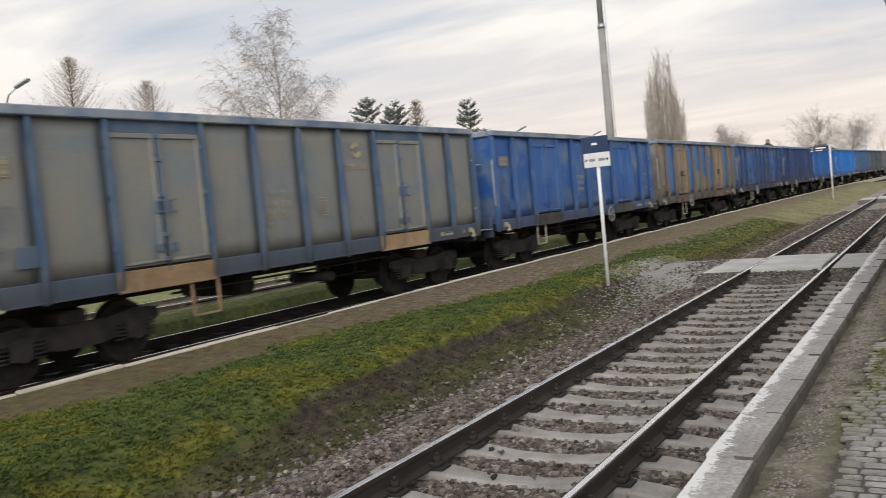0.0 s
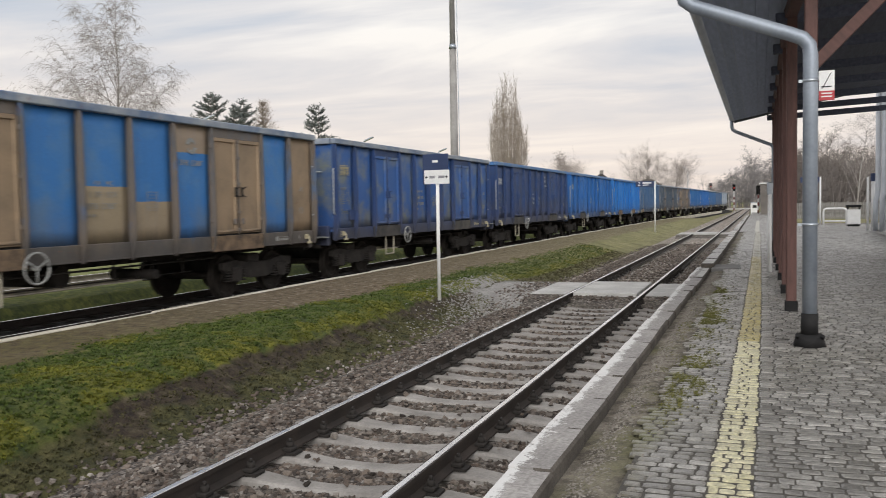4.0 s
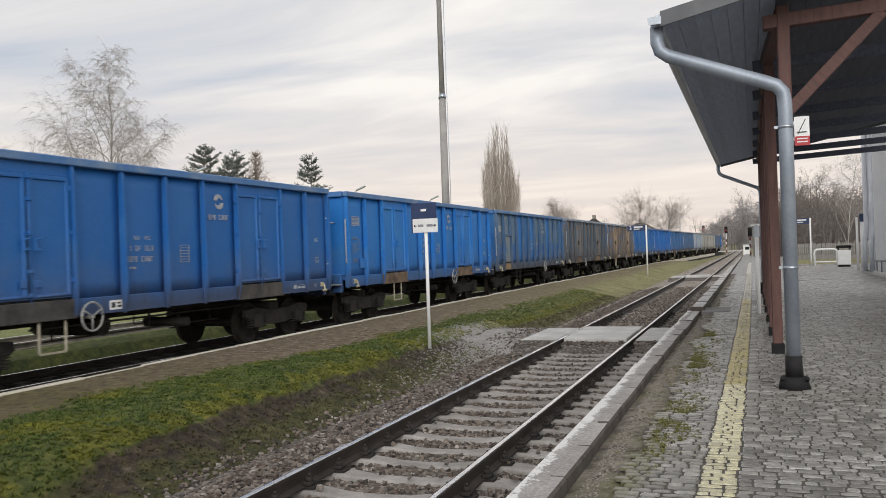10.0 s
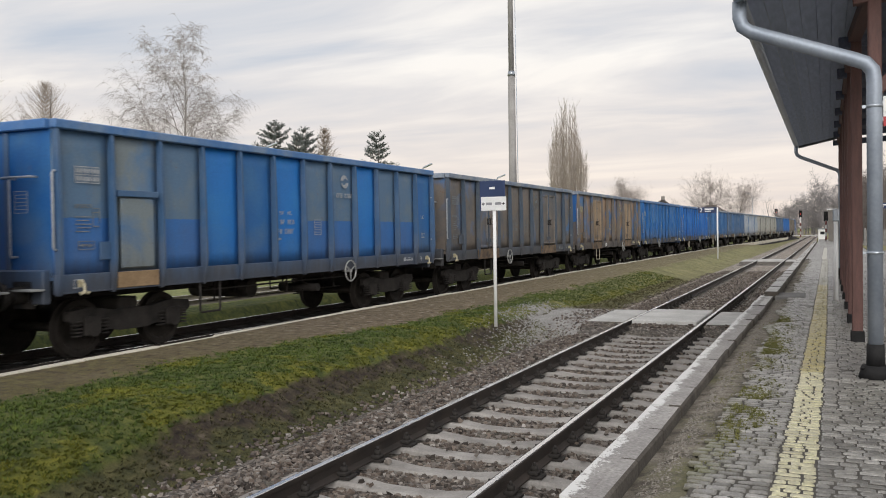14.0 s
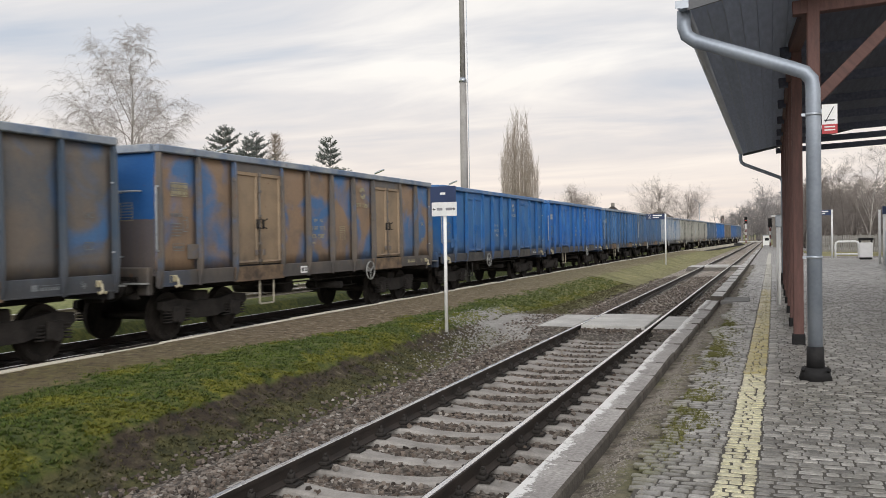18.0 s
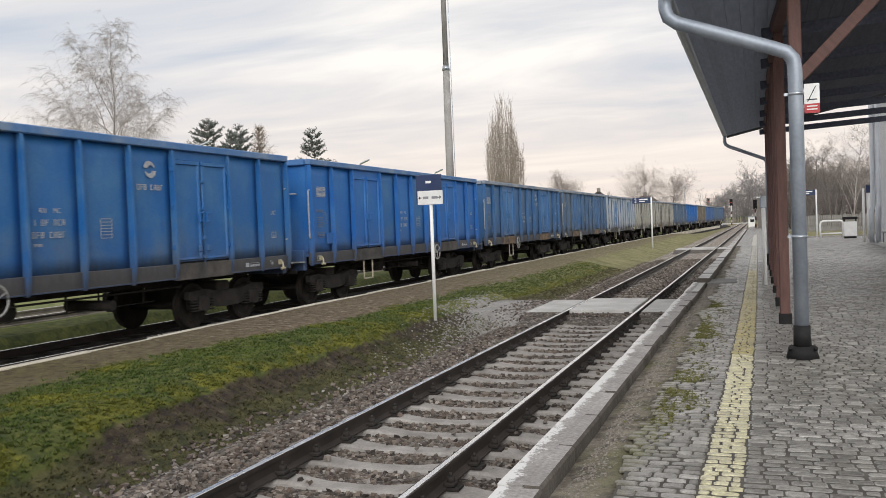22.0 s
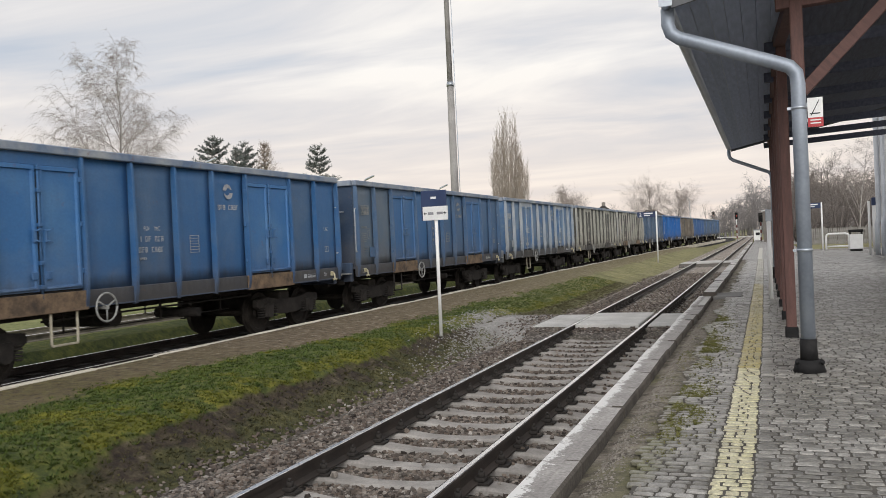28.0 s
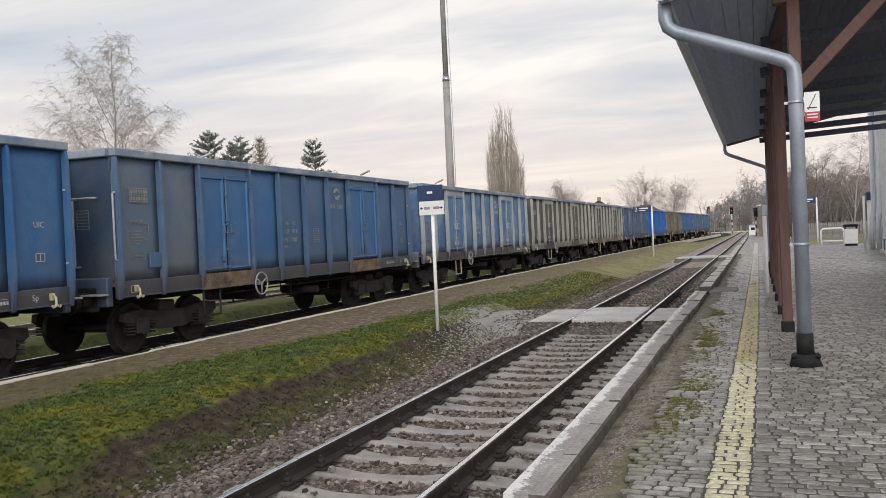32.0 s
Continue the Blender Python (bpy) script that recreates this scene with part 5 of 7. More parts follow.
# end walls that differ from the sides; 13's is darkened for shade between wagons
ENDS = {2: "brown", 7: "azure", 9: "end9", 13: "iron"}
LOOKS = {"beige": "bleached beige sheets between blue uprights", "deep": "deep blue paint bleached in clouds", "fade": "blue and tan sheets and tan doors", "navyclouds": "navy paint with olive fading",
         "navy": "even dark navy paint", "cobalt": "dulled cobalt blue paint", "bright": "fresh bright blue paint", "royal": "even royal blue paint", "taupe": "taupe weathered sheets", "camo": "tan paint with blue remains", "azure": "weathered bright blue paint",
         "slate": "dusty slate blue paint", "denim": "dulled denim blue paint", "ash": "ashy faded blue paint", "pale": "pale chalky blue paint", "olive": "olive grey weathered sheets", "iron": "iron grey sheets between pale uprights", "umber": "dark umber grey sheets", "brown": "brown grey weathered sheets"}


def shifted(key, y):
    """A mesh of the kit moved along the wagon, so that its paint takes the wagon's own grain."""
    name = (key, "at", round(y, 3))
    if name not in WM:
        me = WM[key].copy()
        me.transform(Matrix.Translation((0, y, 0)))
        WM[name] = me
    return WM[name]


def text_mesh(body, size):
    ob = text_part("lettering", body, size, None, None, Matrix())
    me = ob.data
    bpy.data.objects.remove(ob)
    return me


TEXTS = {"RIV": text_mesh("RIV", 0.11), "MC": text_mesh("MC", 0.11), "UIC": text_mesh("UIC", 0.13), "Sp": text_mesh("Sp", 0.13)}
WM["warning"] = raw("warning", [(-0.14, 0.004, 0), (0.14, 0.004, 0), (0, 0.004, 0.25), (-0.14, 0.0, 0), (0.14, 0.0, 0), (0, 0.0, 0.25)], [(1, 0, 2), (0, 1, 4, 3), (1, 2, 5, 4), (2, 0, 3, 5)])
WM["end_step"] = mesh_of("end_step", bx(-0.22, 0.22, 0.12, 0.34, 0.86, 0.89, 0.005))
WM["rail_flat"] = WM["grab"].copy()
WM["rail_flat"].transform(Matrix.Rotation(radians(90), 4, "Y") @ Matrix.Diagonal((1, 1, 0.55, 1)))
WM["gap_sheet"] = mesh_of("gap_sheet", bx(1.36, 1.405, -LEAF, LEAF, 1.09, 3.034))
for i, s in [(i, s) for i in range(12) for s in range(3)]:
    WM["panel", i, s] = panel_mesh(BAY, i + 12 * s)
    WM["even", i, s] = panel_mesh(EVEN, i + 12 * s)
WM["lock"] = mesh_of("door_lock", bx(1.455, 1.48, -0.05, 0.05, 1.30, 1.42, 0.008))
WM["brake_plate"] = mesh_of("brake_plate", bx(1.434, 1.440, -0.15, 0.15, 0.85, 1.01, 0.002))
WM["brake_text"] = bars_mesh([(-0.11, -0.02, 0.885, 0.975), (0.03, 0.12, 0.885, 0.925), (0.03, 0.12, 0.945, 0.975)], 1.441)
WM["hatch"] = mesh_of("hatch_door", bx(1.425, 1.475, -0.36, 0.36, 1.13, 2.25, 0.02))
WM["lintel"] = mesh_of("hatch_lintel", bx(1.425, 1.51, -0.44, 0.44, 2.26, 2.36, 0.01))
WM["hatch_sill"] = mesh_of("hatch_sill", bx(1.436, 1.475, -0.45, 0.45, 0.83, 1.08, 0.008))
WM["hinge"] = mesh_of("hinge", bx(1.43, 1.475, -0.05, 0.05, 2.11, 2.19, 0.008))
WM["pocket"] = mesh_of("card_pocket", bx(1.425, 1.45, -0.16, 0.16, 1.28, 1.56, 0.008))
WAGONS, WHEELSETS = {}, []
LIFT = 0.265
# per wagon: where the brake wheel and the step hang, and the step's coat
FITTINGS = {0: (None, -2.5, tan_plank), 1: (1.65, -3.75, step_beige), 2: (-2.15, -3.0, step_beige), 4: (-2.03, -3.3, step_beige), 5: (-2.0, -2.75, step_beige),
            6: (1.9, -3.0, step_beige), 7: (1.78, -3.0, steel_dark), 8: (-1.4, -3.2, steel_dark), 9: (1.95, -2.9, step_beige), 10: (-1.8, -3.7, steel_dark),
            11: (1.9, -3.2, step_beige), 12: (-1.93, -2.75, step_beige), 13: (-2.1, -3.75, steel_dark)}


def wagon(k):
    wall, frame_p, door_p, plank, mark, odd = FLEET[k]
    rim_m = rim_blue if wall in ("bright", "royal", "azure", "navy", "cobalt") else rim_worn
    wall_m, frame_m, door_m = PAINTS[wall], PAINTS[frame_p], PAINTS[door_p]
    root = tagged(empty("open_goods_wagon", pose(0, 0, 0)), "four-axle open wagon, " + LOOKS[wall] + (", bare patches" if odd else ""), "goods wagon", group="wagons of the goods train")
    WAGONS[k] = root
    even = k == 7
    mids = () if even else (3, 9)
    doors = () if even else DOORS
    wheel_y, step_y, step_mat = FITTINGS.get(k, (-1.9, -3.0, step_beige))
    for turn in (0, 180):
        face = pose(0, 0, LIFT, 0, 0, turn)
        near = turn == 0

        def on(y):
            return face @ Matrix.Translation((0, y, 0))

        put("side_sill", WM["sill"], PAINTS["grime"] if k in (10, 11, 12, 13, 14) else frame_m, root, m=face)
        put("sill_lip", WM["sill_lip"], frame_m, root, m=face)
        put("top_rim", WM["rim"], rim_m, root, m=face)
        for i in range(13):
            if i not in mids:
                put("upright", shifted("upright", side_y(i, even) + (0.03 if i == 0 else -0.03 if i == 12 else 0)), frame_m, root, m=face)
        for i in range(12):
            y = bay_mid(i, even)
            if i in doors:
                d = put("door", shifted("door", y), PAINTS[odd.get(i, door_p)], root, m=face)
                if near:
                    outer = -1 if i in (2, 8) else 1
                    for z in (1.4, 2.15, 2.85):
                        put("hinge", WM["hinge"], frame_m, d, m=pose(0, y + outer * 0.44, z - 2.15))
                    put("door_handle", WM["handle"], steel_dark if wall in ("tan", "camo", "taupe", "ash", "fade") else frame_m, d, m=pose(0, y - outer * 0.33, 0))
                    put("door_lock", WM["lock"], frame_m, d, m=pose(0, y - outer * 0.30, 0))
            else:
                put("wall_panel", shifted(("even" if even else "panel", i, k % 3), y), PAINTS[odd.get(i, wall)], root, m=face)
        for i in mids:
            put("door_threshold", shifted("threshold", side_y(i)), plank, root, m=face)
            put("door_head", WM["head"], frame_m, root, m=on(side_y(i)))
            # dark sheet added behind the leaves; its colour is the door gaps' shade
            put("door_backing", WM["gap_sheet"], floor_and_gap_dark, root, m=on(side_y(i)))
            if near:
                put("locking_bar", WM["bar"], frame_m, root, m=on(side_y(i)))
        for y in (-WL / 2 + 0.42, WL / 2 - 0.42):
            put("rope_hook", WM["hook"], hook_yellow, root, m=on(y))
        put("step", WM["step"], step_mat, root, m=on(step_y))
        if wheel_y is not None:
            put("brake_wheel", WM["brake"], mark_dim, root, m=on(wheel_y) @ Matrix.Translation((0, 0, 0.78)))
    tagged(put("wall_label", WM["table"], mark, root, m=pose(0, bay_mid(0) + 0.04, LIFT + 2.45)), kind="stuff")
    tagged(put("wall_label", WM["column"], mark_faint, root, m=pose(0, bay_mid(0), LIFT + 1.45)), kind="stuff")
    tagged(put("wall_label", WM["lines"], mark, root, m=pose(0, bay_mid(5) - 0.05, LIFT + 1.65)), kind="stuff")
    tagged(put("wall_label", WM["plate"], mark, root, m=pose(0, bay_mid(6), LIFT + 1.62)), kind="stuff")
    tagged(put("wall_label", WM["emblem"], mark, root, m=pose(0, bay_mid(7), LIFT + 2.82) @ Matrix.Diagonal((1, 0.82, 0.9, 1))), kind="stuff")
    tagged(put("wall_label", WM["word"], mark, root, m=pose(0, bay_mid(7), LIFT + 2.45)), kind="stuff")
    tagged(put("wall_label", WM["frame"], mark, root, m=pose(0, bay_mid(11), LIFT + 1.5)), kind="stuff")
    tagged(put("wall_label", WM["sill_line"], mark, root, m=pose(0.0125, WL / 2 - 1.45, LIFT + 0.90)), kind="stuff")
    put("lettering", TEXTS["Sp"], mark, root, m=pose(1.4365, WL / 2 - 0.72, LIFT + 0.95, 90, 0, 90))
    tagged(put("wall_label", WM["frame"], mark, root, m=pose(0.0125, side_y(0) + 0.4, LIFT + 0.88)), kind="stuff")
    put("lettering", TEXTS["RIV"], mark, root, m=pose(1.424, bay_mid(5) - 0.18, LIFT + 2.07, 90, 0, 90))
    put("lettering", TEXTS["MC"], mark, root, m=pose(1.424, bay_mid(5) + 0.10, LIFT + 2.07, 90, 0, 90))
    put("lettering", TEXTS["UIC"], mark, root, m=pose(1.424, bay_mid(11), LIFT + 2.05, 90, 0, 90))
    for turn in (0, 180):
        e = pose(0, 0, LIFT, 0, 0, turn) @ pose(0, WL / 2, 0)
        w = put("end_wall", WM["end"], PAINTS[ENDS.get(k, wall)], root, m=e)
        put("end_rim", WM["end_rim"], rim_m, root, m=e)
        put("headstock", WM["headstock"], frame_m, root, m=e)
        for x in (-0.48, 0.48):
            put("end_upright", WM["end_rib"], frame_m, w, m=pose(x, 0, 0))
        if turn and k in (2, 5):
            put("warning_sign", WM["warning"], warn_yellow, w, "yellow warning triangle", m=pose(-0.55, 0.002, 2.70))
        if turn:
            tagged(put("wall_label", WM["plate"], mark, w, m=pose(-0.75, -1.42, 2.0, 0, 0, 90)), kind="stuff")
        put("end_step", WM["end_step"], mark_dim, root, m=e @ pose(1.12, 0, 0))
        put("end_step", WM["end_step"], mark_dim, root, m=e @ pose(-1.12, 0, 0))
        put("grab_rail", WM["rail_flat"], mark_white, w, m=pose(-1.10, 0, 2.52))
        for x in (-0.65, 0.65):
            put("grab_rail", WM["grab"], mark_white, w, m=pose(x, 0, 1.35))
        for x in (-0.875, 0.875):
            put("buffer", WM["buffer"], steel_dark, root, m=e @ pose(x, 0.10, 1.06 - LIFT))
        put("grab_rail", WM["grab"], mark_white, root, m=e @ pose(1.44 if turn == 0 else -1.44, -0.08, 1.45))
    if k == 7:
        h = put("hatch_door", shifted("hatch", bay_mid(1, True)), PAINTS["greyblue"], root, "small grey hatch door", m=pose(0, 0, LIFT))
        put("hatch_lintel", shifted("lintel", bay_mid(1, True)), frame_m, h)
        put("hatch_sill", shifted("hatch_sill", bay_mid(1, True)), tan_plank, root, "tan wooden sill", m=pose(0, 0, LIFT))
    if k in (4, 5, 9):
        plate = put("brake_plate", WM["brake_plate"], white_paint, root, "small white brake plate", m=pose(0, -1.35, LIFT))
        tagged(put("lettering", WM["brake_text"], ink, plate), kind="stuff")
    put("card_pocket", WM["pocket"], frame_m, root, m=pose(0, side_y(0) + 0.98, LIFT))
    put("floor", WM["floor"], floor_and_gap_dark, root, m=pose(0, 0, LIFT))
    put("centre_sill", WM["spine"], steel_dark, root, m=pose(0, 0, LIFT))
    put("air_tank", WM["tank"], steel_dark, root, m=pose(0, 0, 0.15))
    put("brake_rigging", WM["rods"], steel_dark, root, m=pose(0, 0, 0.10))
    for py in (-4.5, 4.5):
        b = put("bogie", WM["bolster"], steel_dark, root, m=pose(0, py, 0))
        for turn in (0, 180):
            put("bogie_frame", WM["bogie"], steel_dark, b, m=pose(0, 0, 0, 0, 0, turn))
        for ay in (-0.9, 0.9):
            WHEELSETS.append((k, put("wheelset", WM["wheelset"], steel_wheel, b), ay))
    return root


for k in sorted(FLEET):
    wagon(k)

# where the train stands along the track, by time
TRAIN = [(0.0, 18.60), (1.0, 11.64), (2.0, 4.66), (3.0, -2.41), (4.0, -9.08), (7.0, -29.70), (8.0, -36.14), (9.0, -42.85), (10.0, -49.27), (12.0, -62.21), (13.0, -68.38), (14.0, -74.68), (17.0, -92.94), (18.0, -98.85), (19.0, -104.71), (20.0, -110.26), (22.0, -120.48), (24.0, -130.12), (25.0, -134.53), (28.0, -145.89), (29.0, -148.84), (30.0, -151.31), (31.0, -153.26), (32.0, -154.77)]


def train_at(t):
    """Monotone cubic through the timetable."""
    ts, ps = zip(*TRAIN)
    n = len(ts)
    d = [(ps[i + 1] - ps[i]) / (ts[i + 1] - ts[i]) for i in range(n - 1)]
    m = [d[0]] + [((ts[i + 1] - ts[i]) * d[i - 1] + (ts[i] - ts[i - 1]) * d[i]) / (ts[i + 1] - ts[i - 1]) for i in range(1, n - 1)] + [d[-1] * 0.75]
    i = max(j for j in range(n - 1) if ts[j] <= t or j == 0)
    h = ts[i + 1] - ts[i]
    u = (t - ts[i]) / h
    return (2 * u**3 - 3 * u**2 + 1) * ps[i] + (u**3 - 2 * u**2 + u) * h * m[i] + (-2 * u**3 + 3 * u**2) * ps[i + 1] + (u**3 - u**2) * h * m[i + 1]


def motions():
    times = [i * 0.5 for i in range(65)]
    for k, ob in WAGONS.items():
        walk(ob, [(t, pose(far_line(train_at(t) + PITCH * k - 6.4), train_at(t) + PITCH * k - 6.4, 0.03, 0, 0, far_turn(train_at(t) + PITCH * k - 6.4))) for t in times])
    # wheels roll: a row for about 0.6 m of way
    rolls, last = [0.0], train_at(0)
    for i in range(1, 961):
        t = i / 30
        if abs(train_at(t) - last) > 0.46 or i == 960:
            rolls.append(t)
            last = train_at(t)
    for k, ob, ay in WHEELSETS:
        walk(ob, [(t, pose(0, ay, 0.46, math.degrees((train_at(0) - train_at(t)) / 0.46), 0, 0)) for t in rolls])


# ---- trees ----
# twig and needle colours are paled: distance haze is mixed into them
twig_birch = simple("grey_birch_twigs", (0.33, 0.295, 0.28), (0.47, 0.425, 0.40), 4, 0.95, 0, 20)
bark_birch = simple("pale_birch_bark", (0.28, 0.26, 0.245), (0.56, 0.54, 0.52), 6, 0.9, 0, 20)
bark_brown = simple("grey_brown_bark", (0.15, 0.13, 0.12), (0.26, 0.23, 0.21), 6, 0.95, 0, 20)
twig_brown = simple("winter_twigs", (0.31, 0.265, 0.245), (0.44, 0.385, 0.355), 4, 0.95, 0, 20)
twig_poplar = simple("straw_brown_twigs", (0.37, 0.315, 0.265), (0.52, 0.445, 0.38), 4, 0.95, 0, 20)
twig_dark = simple("dark_thicket_twigs", (0.17, 0.15, 0.138), (0.29, 0.255, 0.232), 2, 0.95, 0, 20)
needles = simple("haze_paled_spruce_needles", (0.135, 0.155, 0.145), (0.27, 0.295, 0.275), 2, 0.9, 0, 12)
larch_twig = simple("russet_larch_twigs", (0.30, 0.24, 0.195), (0.44, 0.365, 0.30), 3, 0.95, 0, 12)


class Sticks:
    """Collects tapered three-sided sticks and makes one mesh of them."""

    def __init__(self):
        self.v, self.f = [], []
        self.tip, self.ring = None, 0

    def add(self, a, b, r0, r1):
        w = (b - a)
        if w.length < 1e-6:
            return
        w.normalize()
        u = Vector((0.36, -0.87, 0.21)).cross(w).normalized()
        x = w.cross(u)
        on = self.tip is not None and (self.tip - a).length < 1e-6
        low = self.ring if on else len(self.v)
        for c, r in ((b, r1),) if on else ((a, r0), (b, r1)):
            for k in range(3):
                an = 2.0944 * k
                self.v.append(tuple(c + r * (math.cos(an) * u + math.sin(an) * x)))
        top = len(self.v) - 3
        for k in range(3):
            j = (k + 1) % 3
            self.f.append((low + k, low + j, top + j, top + k))
        self.tip, self.ring = b.copy(), top

    def mesh(self, name):
        me = raw(name, self.v, self.f)
        for p in me.polygons:
            p.use_smooth = True
        return me


def grow(st, rnd, p, d, length, r, segs, bend, lift, taper=0.88):
    """A wandering limb; returns its points with directions and radii."""
    out, r_first = [(p.copy(), d.copy(), r)], r
    for i in range(segs):
        d = (d + Vector((rnd.gauss(0, bend), rnd.gauss(0, bend), rnd.gauss(0, bend) + lift))).normalized()
        q = p + d * (length / segs)
        r2 = r_first * (1 - taper * (i + 1) / segs)
        st.add(p, q, r, r2)
        p, r = q, r2
        out.append((p.copy(), d.copy(), r))
    return out


def side_dir(rnd, d, spread):
    a = rnd.uniform(0, 2 * math.pi)
    u = d.orthogonal().normalized()
    v = d.cross(u)
    return (d * (1 - spread) + (u * math.cos(a) + v * math.sin(a)) * spread).normalized()


def weeping_birch(at, height, radius, seed, label, limbs, subs, twigs, name="birch"):
    """A leader with ascending limbs whose fine ends hang down."""
    rnd = random.Random(seed)
    trunk, crown = Sticks(), Sticks()
    lead = grow(trunk, rnd, Vector((0, 0, -0.2)), Vector((0.04, 0, 1)).normalized(), height * 0.98, height * 0.010, 14, 0.05, 0.06, 0.95)

    def hang(p, e, n, lo, hi):
        for _ in range(n):
            d = (e * 0.45 + Vector((rnd.gauss(0, 0.35), rnd.gauss(0, 0.35), 0.0))).normalized()
            grow(crown, rnd, p, d, rnd.uniform(lo, hi), 0.0075, 5, 0.08, -0.36, 0.7)

    for i in range(limbs):
        f = 0.10 + 0.86 * ((i + rnd.random()) / limbs) ** 1.1
        k = min(int(f * 14), 13)
        p, r = lead[k][0].lerp(lead[k + 1][0], f * 14 - k), lead[k][2]
        a = 2.4 * i + rnd.uniform(-0.5, 0.5)
        tilt = rnd.uniform(0.30, 0.78)
        d = Vector((math.cos(a) * tilt, math.sin(a) * tilt, 1)).normalized()
        ll = (radius * 1.72 * (1 - f) ** 0.75 + 0.4) * rnd.uniform(0.62, 1.08) * (1.0 - 0.12 * math.cos(a))
        limb = grow(crown, rnd, p, d, ll, max(r * 0.55, 0.02), 9, 0.07, -0.01 if tilt < 0.42 else -0.045, 0.93)
        for q, e, rr in limb[3:]:
            for _ in range(max(1, round(subs * ll / 45))):
                sd = side_dir(rnd, e, rnd.uniform(0.35, 0.6))
                sub = grow(crown, rnd, q, sd, ll * rnd.uniform(0.10, 0.26) + 0.3, max(rr * 0.5, 0.011), 4, 0.14, 0.01, 0.8)
                for w, u, _ in sub[1:]:
                    hang(w, u, max(1, twigs // 4), 0.3, 0.45 + 0.10 * ll)
        hang(limb[-1][0], limb[-1][1], 5, 0.5, 1.3)
    for p, e, _ in lead[9:]:
        for _ in range(2):
            sub = grow(crown, rnd, p, side_dir(rnd, e, 0.45), rnd.uniform(0.5, 1.3), 0.012, 4, 0.14, 0.0, 0.8)
            hang(sub[-1][0], sub[-1][1], 3, 0.3, 0.8)
            hang(sub[2][0], sub[2][1], 2, 0.3, 0.8)
    root = tagged(empty(name, pose(*at)), label, "tree")
    put("trunk", trunk.mesh("trunk"), bark_birch, root)
    put("crown", crown.mesh("crown"), twig_birch, root)


def column_poplar(at, height, width, seed, label):
    """Many steep stems side by side with close upright twigs, ragged at the top."""
    rnd = random.Random(seed)
    trunk, crown = Sticks(), Sticks()
    for i in range(110):
        a, r = rnd.uniform(0, 6.28), math.sqrt(rnd.random())
        x, y = math.cos(a) * r * width / 2, math.sin(a) * r * width / 2
        top = height * (1.0 - 0.34 * r ** 1.6) * rnd.uniform(0.84, 1.0) * (0.86 if x > width * 0.22 else 1.0)
        foot = Vector((x * 0.10, y * 0.10, -0.3 if i < 6 else 0.4 + 2.8 * r * rnd.random()))
        bow = Vector((x * 0.98, y * 0.98, foot.z + (top - foot.z) * 0.38))
        tip = Vector((x * 0.80, y * 0.80, top))
        prev, n = foot, 12
        for k in range(1, n + 1):
            t = k / n
            q = foot * (1 - t) ** 2 + bow * 2 * t * (1 - t) + tip * t * t + Vector((rnd.gauss(0, 0.05), rnd.gauss(0, 0.05), 0))
            (trunk if i == 0 else crown).add(prev, q, 0.042 * (1 - (k - 1) / n) + 0.007, 0.042 * (1 - t) + 0.007)
            d = (q - prev).normalized()
            for _ in range(5):
                tw = grow(crown, rnd, prev.lerp(q, rnd.random()), side_dir(rnd, d, 0.30), rnd.uniform(0.7, 1.9), 0.016, 3, 0.08, 0.2, 0.8)
                if rnd.random() < 0.6:
                    grow(crown, rnd, tw[1][0], side_dir(rnd, d, 0.3), rnd.uniform(0.4, 1.0), 0.012, 2, 0.08, 0.2, 0.8)
            prev = q
    root = tagged(empty("poplar", pose(*at)), label, "tree")
    put("trunk", trunk.mesh("trunk"), twig_poplar, root)
    put("crown", crown.mesh("crown"), twig_poplar, root)


